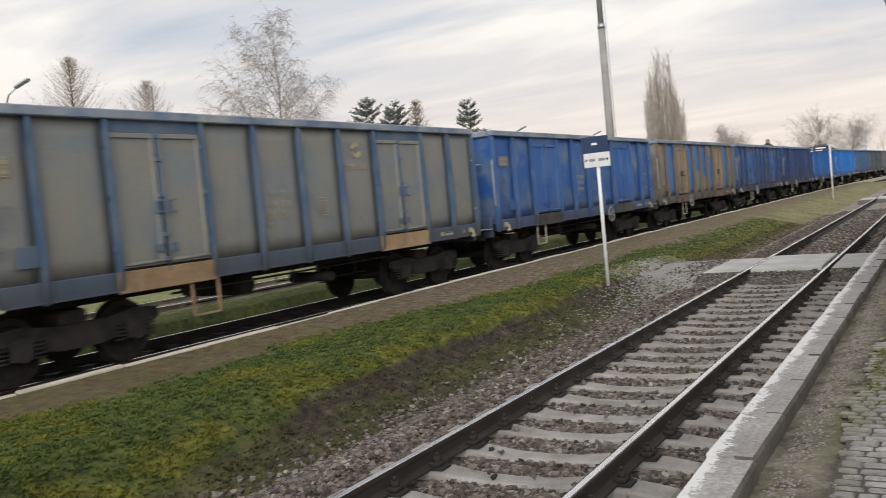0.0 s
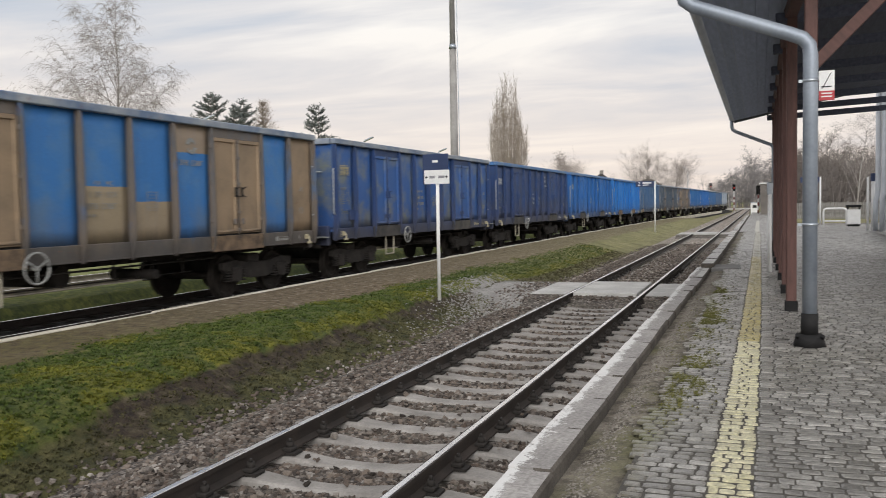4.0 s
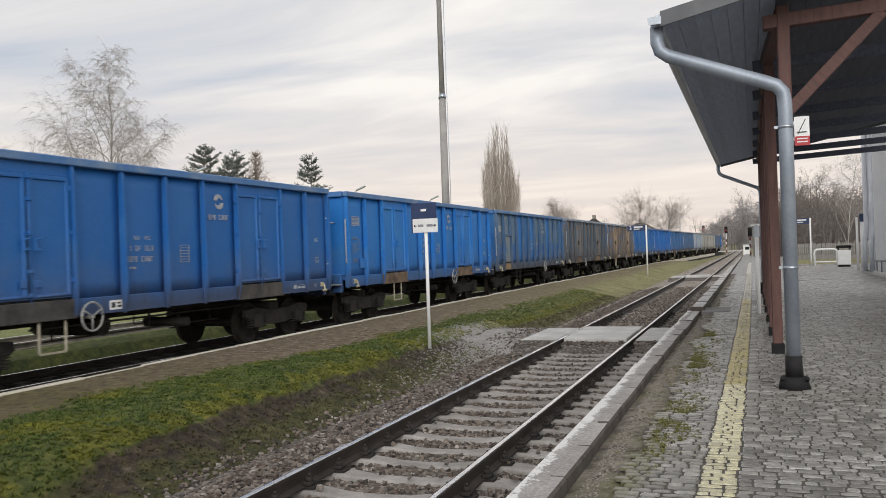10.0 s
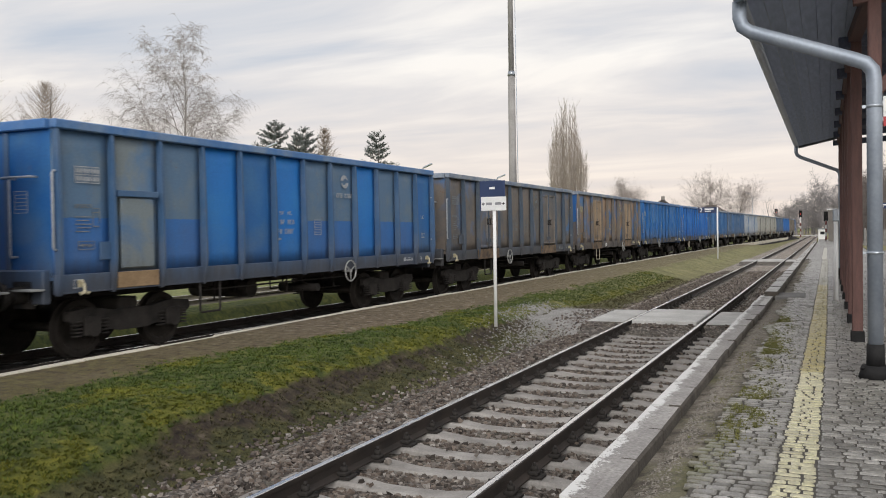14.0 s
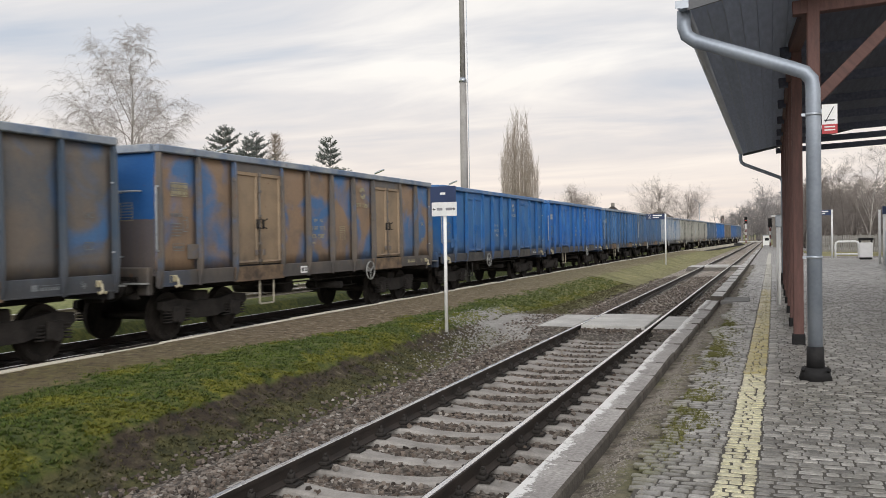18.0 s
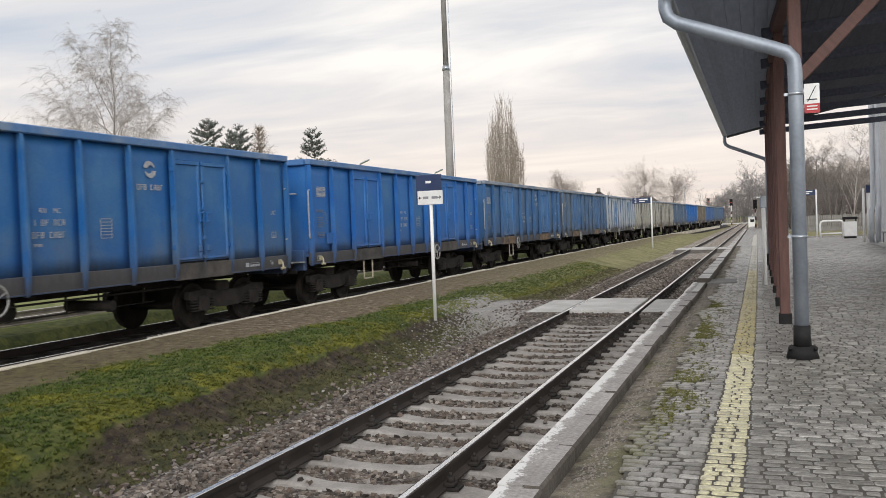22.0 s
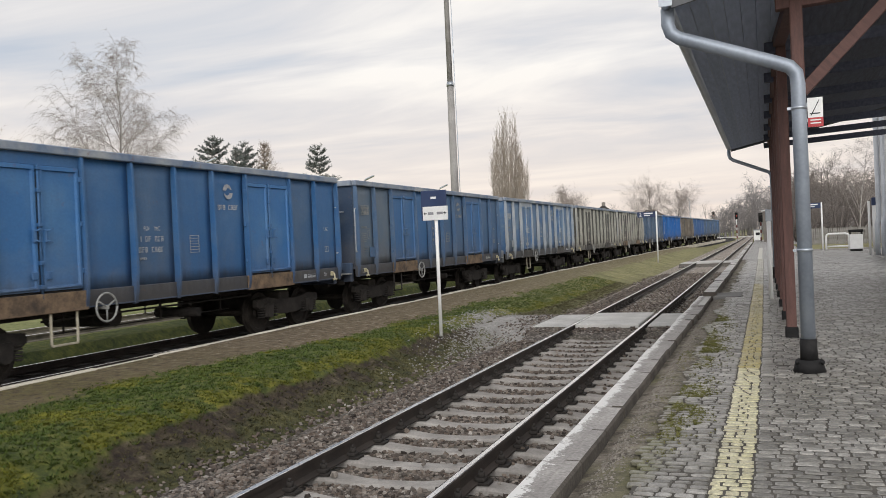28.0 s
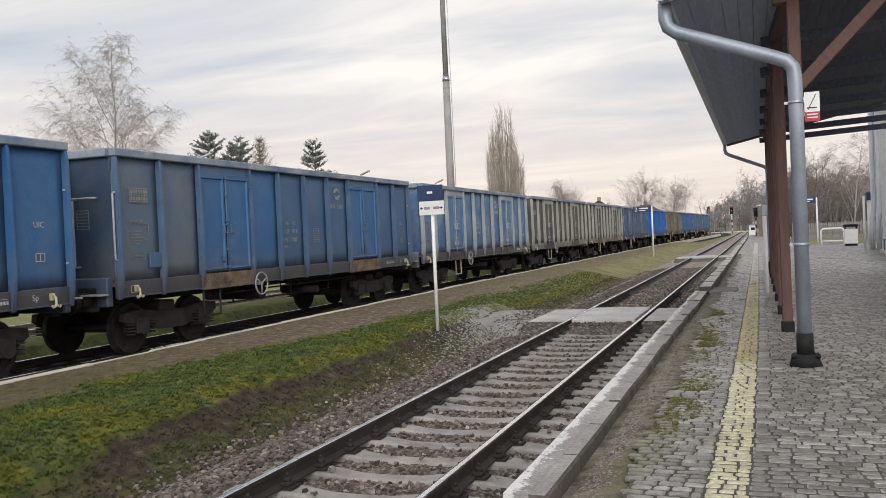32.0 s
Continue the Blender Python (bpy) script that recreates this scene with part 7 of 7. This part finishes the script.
lawn = tagged(part("lawn", bx(5.6, 19, 61.4, 84, PLAT - 0.02, PLAT + 0.05), grass_mat), "short lawn before the fence", "lawn", kind="structure")
tagged(part("lawn_kerb", bx(5.45, 19, 61.2, 61.4, PLAT - 0.1, PLAT + 0.09, 0.01), kerb_mat), "low kerb round the lawn", "kerb", kind="structure")


def fence():
    root = tagged(empty("fence", pose(0, 0, PLAT)), "weathered grey board fence behind the lawn", "fence")
    wood = simple("weathered_grey_boards", (0.24, 0.23, 0.215), (0.42, 0.405, 0.385), 3, 0.9, 0, 20)
    me = mesh_of("board", bx(-0.07, 0.07, -0.012, 0.012, 0.0, 1.35))
    for i in range(90):
        put("board", me, wood, root, m=pose(5.9 + i * 0.155, 79 - i * 0.12, 0.02 * random.random() + 0.02, 0, random.uniform(-1, 1), -38))
    for i in range(8):
        put("post", mesh_of("post", bx(-0.06, 0.06, -0.06, 0.06, -0.2, 1.5)), wood, root, m=pose(5.9 + i * 1.9, 79.1 - i * 1.47, 0, 0, 0, -38))


fence()
shed = tagged(empty("shed", pose(14.2, 66.0, PLAT)), "low shed with a pale roof behind the fence", "shed")
part("wall", bx(-3.2, 4, -2, 2, -0.2, 2.1), plaster_far, shed)
bm = bmesh.new()
extrude_y(bm, [(-3.6, 2.05), (4.2, 3.0), (4.2, 3.12), (-3.6, 2.17)], -2.3, 2.3)
part("roof", bm, stucco_white, shed)


# ---- loose ballast, setts and grass ----
def stones(name, spots, label, grade=1.0):
    """Small angular stones, six broken faces each, in one mesh."""
    rs = np.random.RandomState(5)
    n = len(spots)
    base = np.array([(x, y, z) for z in (-0.6, 0.6) for x, y in ((-0.8, -0.7), (0.8, -0.7), (0.8, 0.7), (-0.8, 0.7))], float)
    quad = np.array([(3, 2, 1, 0), (4, 5, 6, 7), (0, 1, 5, 4), (1, 2, 6, 5), (2, 3, 7, 6), (3, 0, 4, 7)])
    size = rs.uniform(0.013, 0.029, (n, 1, 1)) * grade * rs.uniform(0.7, 1.25, (n, 1, 3))
    v = base[None] * (1 + rs.normal(0, 0.30, (n, 8, 3))) * size
    ang = rs.uniform(0, 2 * np.pi, n)
    tilt = rs.uniform(-0.8, 0.8, n)
    c, s, ct, stt = np.cos(ang), np.sin(ang), np.cos(tilt), np.sin(tilt)
    x, y, z = v[..., 0], v[..., 1] * ct[:, None] - v[..., 2] * stt[:, None], v[..., 1] * stt[:, None] + v[..., 2] * ct[:, None]
    v = np.stack([x * c[:, None] - y * s[:, None], x * s[:, None] + y * c[:, None], z], -1) + np.asarray(spots)[:, None]
    f = (quad[None] + 8 * np.arange(n)[:, None, None]).reshape(-1, 4)
    me = raw(name, v.reshape(-1, 3).tolist(), f.tolist())
    tagged(put(name, me, stone_mat), label, "ballast", kind="stuff")


def scatter_ballast():
    rs = np.random.RandomState(9)
    spots = []
    n = 78000
    ys = np.where(rs.uniform(0, 1, n) < 0.12, rs.uniform(-5, 3.5, n), 3.5 + (rs.uniform(0, 1, n) ** 1.45) * 42)
    xs = rs.uniform(-2.45, 1.62, n)
    for x, y in zip(xs.tolist(), ys.tolist()):
        if abs(abs(x) - 0.7535) < 0.085:
            continue
        if 18.15 < y < 20.95 and (-1.62 < x < 1.42):
            continue
        ph = ((y - SLEEPER_FIRST) / SLEEPER_STEP) % 1.0
        on = min(ph, 1 - ph) * SLEEPER_STEP < 0.108 and abs(x) < 1.27
        if on and rs.rand() > 0.03:
            continue
        if x < -1.5:
            z = max(-0.225 - 0.12 * smooth(-1.4, -2.25, x), ground_z(x, y))
            if x < -1.8 and rs.rand() < (-1.8 - x) / 0.7:
                continue
        else:
            z = -0.235
        if (17.7 < y <= 18.15 or 20.95 <= y < 21.4) and x > -1.7:
            z = -0.05 - 0.22 * min(abs(y - 18.15), abs(y - 20.95))
        if on:
            z = -0.165
        spots.append((x, y, z + rs.uniform(-0.008, 0.02)))
    stones("loose_ballast", spots, "loose brown grey crushed stones between the sleepers", 1.06)


scatter_ballast()


def scatter_gravel():
    """Pale chippings trodden flat beside the crossing."""
    rs = np.random.RandomState(19)
    spots = []
    for _ in range(15000):
        x, y = -1.62 - abs(rs.normal(0, 0.75)), 19.2 + rs.normal(0, 1.35) - (abs(rs.normal(0, 2.0)) if rs.rand() < 0.3 else 0.0)
        if x > -3.7 + 0.16 * max(0.0, 18.0 - y):
            spots.append((x, y, ground_z(x, y) + rs.uniform(-0.012, 0.004)))
    nx, ny, vv, ff = 80, 160, [], []
    for j in range(ny + 1):
        for i in range(nx + 1):
            x, y = -3.5 + 1.9 * i / nx, 17.2 + 4.4 * j / ny
            vv.append((x, y, ground_z(x, y) + 0.012 + 0.014 * noise.noise(Vector((x * 7, y * 7, 44)))))
    for j in range(ny):
        for i in range(nx):
            x, y = -3.5 + 1.9 * i / nx, 17.2 + 4.4 * j / ny
            r = math.hypot((x + 1.6) / 1.65, (y - 19.4) / 2.0) + 0.22 * noise.noise(Vector((x * 2.1, y * 2.1, 5)))
            if r + 0.25 * noise.noise(Vector((x * 9, y * 9, 2))) < 0.95:
                k = j * (nx + 1) + i
                ff.append((k, k + 1, k + nx + 2, k + nx + 1))
    sand = simple("pale_trodden_grit", (0.26, 0.25, 0.24), (0.44, 0.425, 0.405), 4, 0.95, 0, 60, 0.8, 0.5, kind="World", dist=0.02)
    tagged(put("gravel_patch", raw("gravel_patch", vv, ff), sand), "pale trodden grit beside the foot crossing", "gravel", kind="structure")
    me_mat = simple("pale_chippings", (0.26, 0.25, 0.24), (0.40, 0.39, 0.375), 5, 0.9, 0, 60, kind="World")
    stones("pale_gravel", spots, "pale grey chippings beside the foot crossing", 0.7)
    bpy.data.objects["pale_gravel"].material_slots[0].material = me_mat


scatter_gravel()


def sett_colour(name, stops, moss):
    m, nt, bsdf = material(name, 0.30)
    g, info = nt.nodes.new("ShaderNodeNewGeometry"), nt.nodes.new("ShaderNodeObjectInfo")
    each = math_node(nt, "FRACT", math_node(nt, "ADD", g.outputs["Random Per Island"], info.outputs["Random"]))
    vec = world_coords(nt)
    big, fine = noise_of(nt, vec, 0.8, 5, 0.6), noise_of(nt, vec, 55, 4, 0.65)
    col = ramp(nt, each, stops)
    col = mixc(nt, math_node(nt, "MULTIPLY", ramp(nt, big, ((0.48, (0, 0, 0)), (0.72, (1, 1, 1)))), moss), col, (0.13, 0.12, 0.085))
    # sand and moss lie on the untrodden stones by the verge
    at = nt.nodes.new("ShaderNodeSeparateXYZ")
    nt.links.new(vec, at.inputs[0])
    edge = nt.nodes.new("ShaderNodeMapRange")
    edge.inputs["From Min"].default_value, edge.inputs["From Max"].default_value = 2.30, 2.62
    edge.inputs["To Min"].default_value, edge.inputs["To Max"].default_value = 0.30, -0.25
    nt.links.new(at.outputs[0], edge.inputs[0])
    dirty = math_node(nt, "ADD", edge.outputs[0], noise_of(nt, vec, 2.2, 5, 0.7))
    col = mixc(nt, ramp(nt, dirty, ((0.52, (0, 0, 0)), (0.75, (0.85, 0.85, 0.85)))), col, ramp(nt, big, ((0.42, (0.15, 0.132, 0.10)), (0.6, (0.13, 0.13, 0.05)))))
    # trodden soil over the setts deep under the roof
    soil_x, soil_y = nt.nodes.new("ShaderNodeMapRange"), nt.nodes.new("ShaderNodeMapRange")
    soil_x.inputs["From Min"].default_value, soil_x.inputs["From Max"].default_value = 4.4, 6.2
    soil_y.inputs["From Min"].default_value, soil_y.inputs["From Max"].default_value = 12.0, 16.0
    nt.links.new(at.outputs[0], soil_x.inputs[0])
    nt.links.new(at.outputs[1], soil_y.inputs[0])
    past = nt.nodes.new("ShaderNodeMapRange")
    past.inputs["From Min"].default_value, past.inputs["From Max"].default_value = 30.0, 25.0
    nt.links.new(at.outputs[1], past.inputs[0])
    spread = math_node(nt, "MULTIPLY", math_node(nt, "MULTIPLY", soil_x.outputs[0], soil_y.outputs[0]), past.outputs[0])
    over = math_node(nt, "MULTIPLY", spread, ramp(nt, noise_of(nt, vec, 0.9, 5, 0.7), ((0.32, (0, 0, 0)), (0.55, (1, 1, 1)))))
    col = mixc(nt, math_node(nt, "MULTIPLY", over, 0.85), col, (0.105, 0.088, 0.072))
    specks = noise_of(nt, vec, 16, 5, 0.7)
    col = mixc(nt, 1.0, col, ramp(nt, specks, ((0.3, (0.62,) * 3), (0.7, (1.22,) * 3))), "MULTIPLY")
    col = mixc(nt, 1.0, col, ramp(nt, fine, ((0.28, (0.55,) * 3), (0.72, (1.28,) * 3))), "MULTIPLY")
    nt.links.new(col, bsdf.inputs["Base Color"])
    bump(nt, bsdf, fine, 0.45, 0.006)
    return m


sett_grey = sett_colour("grey_granite_setts", ((0.0, (0.150, 0.143, 0.130)), (0.25, (0.215, 0.206, 0.190)), (0.7, (0.285, 0.273, 0.252)), (1.0, (0.43, 0.414, 0.386))), 0.5)
sett_yellow = sett_colour("yellow_painted_setts", ((0.0, (0.60, 0.56, 0.35)), (0.6, (0.70, 0.66, 0.45)), (1.0, (0.52, 0.48, 0.33))), 0.35)
sett_mustard = sett_colour("worn_mustard_setts", ((0.0, (0.42, 0.35, 0.13)), (0.6, (0.50, 0.43, 0.19)), (1.0, (0.38, 0.33, 0.18))), 0.4)


sett_worn = sett_colour("paint_traces_on_setts", ((0.0, (0.34, 0.32, 0.24)), (0.6, (0.42, 0.40, 0.31)), (1.0, (0.33, 0.32, 0.26))), 0.4)


def sett_geometry(rnd, x0, x1, y0, y1, z):
    """A worn sett: eight-cornered outline, its foot in the joint fill, a rounded shoulder, a slightly domed top."""
    j = lambda a: rnd.uniform(-a, a)
    gx, gy = rnd.uniform(0.003, 0.008), rnd.uniform(0.005, 0.011)
    a, b, c, d = x0 + gx + j(0.004), x1 - gx + j(0.004), y0 + gy + j(0.005), y1 - gy + j(0.005)
    k = [rnd.uniform(0.004, 0.020) for _ in range(8)]
    out = [(a + k[0], c), (b - k[1], c + j(0.005)), (b, c + k[2]), (b + j(0.004), d - k[3]), (b - k[4], d), (a + k[5], d + j(0.005)), (a, d - k[6]), (a + j(0.004), c + k[7])]
    cx, cy = (x0 + x1) / 2, (y0 + y1) / 2
    tx, ty = j(0.035), j(0.045)
    v = [(x, y, z - 0.022) for x, y in out]
    v += [(cx + (x - cx) * 0.97, cy + (y - cy) * 0.96, z - 0.005 + tx * (x - cx) + ty * (y - cy)) for x, y in out]
    v += [(cx + (x - cx) * 0.76, cy + (y - cy) * 0.70, z + tx * (x - cx) + ty * (y - cy)) for x, y in out]
    f = [(16, 17, 18, 19, 20, 21, 22, 23)]
    for r in (0, 8):
        f += [(r + i, r + (i + 1) % 8, r + 8 + (i + 1) % 8, r + 8 + i) for i in range(8)]
    return v, f


def pave():
    rnd = random.Random(21)
    root = tagged(empty("sett_paving", pose(0, 0, 0)), "grey granite setts laid in rows across the platform", "paving", kind="structure")
    joined = {"grey": ([], []), "yellow": ([], []), "mustard": ([], []), "worn": ([], [])}
    mats = {"grey": sett_grey, "yellow": sett_yellow, "mustard": sett_mustard, "worn": sett_worn}
    y, count = -6.0, 0
    while y < 48.0:
        h = rnd.uniform(0.080, 0.115) * (1.0 if y < 31 else 1.5)
        spans = []
        # the line runs a little askew to the kerb
        lx = 2.765 + 0.09 * (1 - math.exp(-max(y - 4.0, -1.0) / 5.5))
        x = 2.24 + 0.18 * noise.noise(Vector((0, y * 0.7, 2))) + rnd.uniform(0, 0.1)
        while x < lx - 0.05:
            w = min(rnd.uniform(0.10, 0.17), lx - x)
            if lx - x - w < 0.06:
                w = lx - x
            spans.append((x, x + w, "grey"))
            x += w
        cut = [lx + rnd.uniform(-0.012, 0.012), lx + 0.25 + rnd.uniform(-0.012, 0.012)]
        cut[1:1] = [lx + rnd.uniform(0.07, 0.18)] if rnd.random() < 0.7 else [lx + rnd.uniform(0.06, 0.1), lx + rnd.uniform(0.15, 0.19)]
        tone = "yellow" if y + rnd.uniform(-0.4, 0.4) < 10.6 else "mustard" if y + rnd.uniform(-0.3, 0.3) < 26.5 else "worn"
        spans[-1] = (spans[-1][0], cut[0], "grey")
        spans += [(p, q, tone) for p, q in zip(cut, cut[1:])]
        x = cut[-1]
        while x < 8.6:
            w = rnd.uniform(0.09, 0.18) * (1.0 if y < 31 else 1.4)
            spans.append((x, x + w, "grey"))
            x += w
        for x0, x1, tone in spans:
            if rnd.random() < 0.002 and tone == "grey":
                continue
            z = PLAT + 0.002 * noise.noise(Vector((x0 * 0.8, y * 0.8, 0))) + rnd.uniform(-0.001, 0.001)
            wob = 0.045 * noise.noise(Vector((x0 * 0.8, y * 0.35, 9))) + 0.010 * noise.noise(Vector((x0 * 4, y * 0.2, 3)))
            v, f = sett_geometry(rnd, x0, x1, y + wob + rnd.uniform(-0.004, 0.004), y + wob + h + rnd.uniform(-0.004, 0.004), z)
            if 5.2 < y < 6.6 and 2.3 < x0 < 5.4 and count < 300:
                cx, cy = (x0 + x1) / 2, y + h / 2
                put("sett", raw("sett", [(a - cx, b - cy, c - z) for a, b, c in v], f), mats[tone], root, m=pose(cx, cy, z))
                count += 1
            else:
                jv, jf = joined[tone]
                n = len(jv)
                jv.extend(v)
                jf.extend([tuple(n + i for i in q) for q in f])
        y += h
    for tone, (v, f) in joined.items():
        tagged(put("setts", raw("setts", v, f), mats[tone], root), kind="stuff")


pave()
tagged(part("line_far", bx(2.82, 3.05, 48.0, 75, PLAT - 0.003, PLAT + 0.001), sett_worn), "worn yellow safety line on the far paving", "safety line", kind="structure")


def blade_material(name, stops):
    m, nt, bsdf = material(name, 0.85)
    g = nt.nodes.new("ShaderNodeNewGeometry")
    big = noise_of(nt, world_coords(nt), 1.1, 4, 0.6)
    patchy = noise_of(nt, world_coords(nt), 6.5, 4, 0.65)
    both = math_node(nt, "ADD", math_node(nt, "MULTIPLY", big, 0.35), math_node(nt, "MULTIPLY", patchy, 0.58))
    mixv = math_node(nt, "ADD", math_node(nt, "MULTIPLY", g.outputs["Random Per Island"], 0.16), both)
    nt.links.new(ramp(nt, mixv, stops), bsdf.inputs["Base Color"])
    return m


blade_green = blade_material("moss_and_short_grass", ((0.36, (0.022, 0.042, 0.006)), (0.52, (0.052, 0.085, 0.009)), (0.66, (0.100, 0.132, 0.014)), (0.80, (0.19, 0.190, 0.022))))
blade_yellow = blade_material("yellow_cushion_moss", ((0.34, (0.040, 0.058, 0.006)), (0.55, (0.108, 0.120, 0.010)), (0.76, (0.245, 0.232, 0.021))))
blade_moss = blade_material("yellow_green_moss", ((0.2, (0.070, 0.072, 0.022)), (0.5, (0.115, 0.115, 0.030)), (0.8, (0.19, 0.175, 0.055))))
blade_path = blade_material("pale_dry_litter", ((0.36, (0.075, 0.058, 0.036)), (0.55, (0.125, 0.100, 0.062)), (0.80, (0.22, 0.185, 0.125))))
blade_bank = blade_material("thin_bank_grass", ((0.36, (0.024, 0.022, 0.009)), (0.52, (0.056, 0.052, 0.018)), (0.66, (0.105, 0.098, 0.030)), (0.80, (0.20, 0.180, 0.095))))


def blades(name, mat, n, pick, label, seed, tall, tuft=1):
    """Short blades; those of a tuft lean out from its middle."""
    rs = np.random.RandomState(seed)
    v, f = [], []
    made = 0
    while made < n:
        spot = pick(rs)
        if spot is None:
            continue
        sx, sy, z = spot
        made += tuft
        grown = tall * rs.uniform(0.6, 1.4)
        for _ in range(tuft):
            a, h, w, lean = rs.uniform(0, 6.28), rs.uniform(0.45, 1.0) * grown, rs.uniform(0.005, 0.011), rs.uniform(0.7, 1.9)
            ox, oy = math.cos(a + 1.57), math.sin(a + 1.57)
            off = rs.uniform(0.0, 0.022) if tuft > 1 else 0.0
            x, y, dx, dy = sx + ox * off, sy + oy * off, math.cos(a) * w, math.sin(a) * w
            k = len(v)
            v += [(x - dx, y - dy, z - 0.006), (x + dx, y + dy, z - 0.006), (x + ox * h * lean, y + oy * h * lean, z + h)]
            f.append((k, k + 1, k + 2))
    tagged(put(name, raw(name, v, f), mat), label, "grass", kind="stuff")


def island_spot(rs, kind):
    y = -4.0 + 6.6 * rs.rand() if rs.rand() < 0.06 else 2.6 + 36 * rs.rand() ** 1.7
    x = rs.uniform(-5.95, -2.1)
    if (17.3 < y < 21.8 and x > -3.4) or (x > -2.9 and rs.rand() < (x + 2.9) * 1.1):
        return None
    bare, moss, path, slope = ground_cover(x, y)
    if rs.rand() < path * 1.05 or rs.rand() < bare * 0.72:
        return None
    grows = "bank" if rs.rand() < slope else "moss" if rs.rand() < moss else "grass"
    return (x, y, ground_z(x, y)) if grows == kind else None


def kerb_spot(rs):
    """Moss gathers in two or three stretches behind the kerb."""
    y, x = 4.5 + 13 * rs.rand(), rs.uniform(2.05, 2.76)
    most = max(math.exp(-((y - 8.3) / 1.1) ** 2), math.exp(-((y - 12.3) / 1.3) ** 2), 0.6 * math.exp(-((y - 15.8) / 0.9) ** 2))
    most *= math.exp(-((x - 2.40) / 0.19) ** 2)
    if rs.rand() > most or rs.rand() > smooth(-0.25, 0.25, noise.noise(Vector((x * 4, y * 2.2, 31)))):
        return None
    return x, y, PLAT - (0.045 if x < 2.32 else 0.002)


blades("island_grass", blade_green, 90000, lambda rs: island_spot(rs, "grass"), "short green grass on the island platform", 2, 0.030, 6)
blades("island_moss", blade_yellow, 72000, lambda rs: island_spot(rs, "moss"), "yellow-green moss cushions on the island platform", 12, 0.022, 6)
blades("bank_litter", blade_bank, 42000, lambda rs: island_spot(rs, "bank"), "thin olive grass and litter on the worn bank", 3, 0.026, 5)


def path_spot(rs):
    x, y = rs.uniform(-6.4, -5.0), 2.6 + 30 * rs.rand() ** 1.6
    return (x, y, ground_z(x, y)) if ground_cover(x, y)[2] > 0.3 and noise.noise(Vector((x * 1.5, y * 1.2, 70))) > 0.0 else None


blades("path_litter", blade_path, 5000, path_spot, "dry brown litter on the trodden path", 14, 0.016)


def scatter_grit():
    """Small grit on the bare verge and on the first setts."""
    rs = np.random.RandomState(29)
    spots = []
    for _ in range(18000):
        x, y = 1.97 + abs(rs.normal(0, 0.20)), -4.0 + 27 * rs.rand() ** 1.3
        if x < 2.60:
            spots.append((x, y, PLAT - (0.092 - 0.33 * (x - 1.98) if x < 2.12 else 0.048 if x < 2.32 else 0.010) + rs.uniform(-0.004, 0.004)))
    stones("verge_grit", spots, "grey-brown grit along the kerb", 0.38)
    bpy.data.objects["verge_grit"].material_slots[0].material = grit_mat


grit_mat = simple("grey_brown_grit", (0.13, 0.115, 0.095), (0.36, 0.33, 0.29), 30, 0.95, 0, 80, kind="World")
scatter_grit()
blades("kerb_weeds", blade_moss, 15000, kerb_spot, "thin yellow-green moss and weeds between the kerb and the setts", 4, 0.014, 4)


motions()
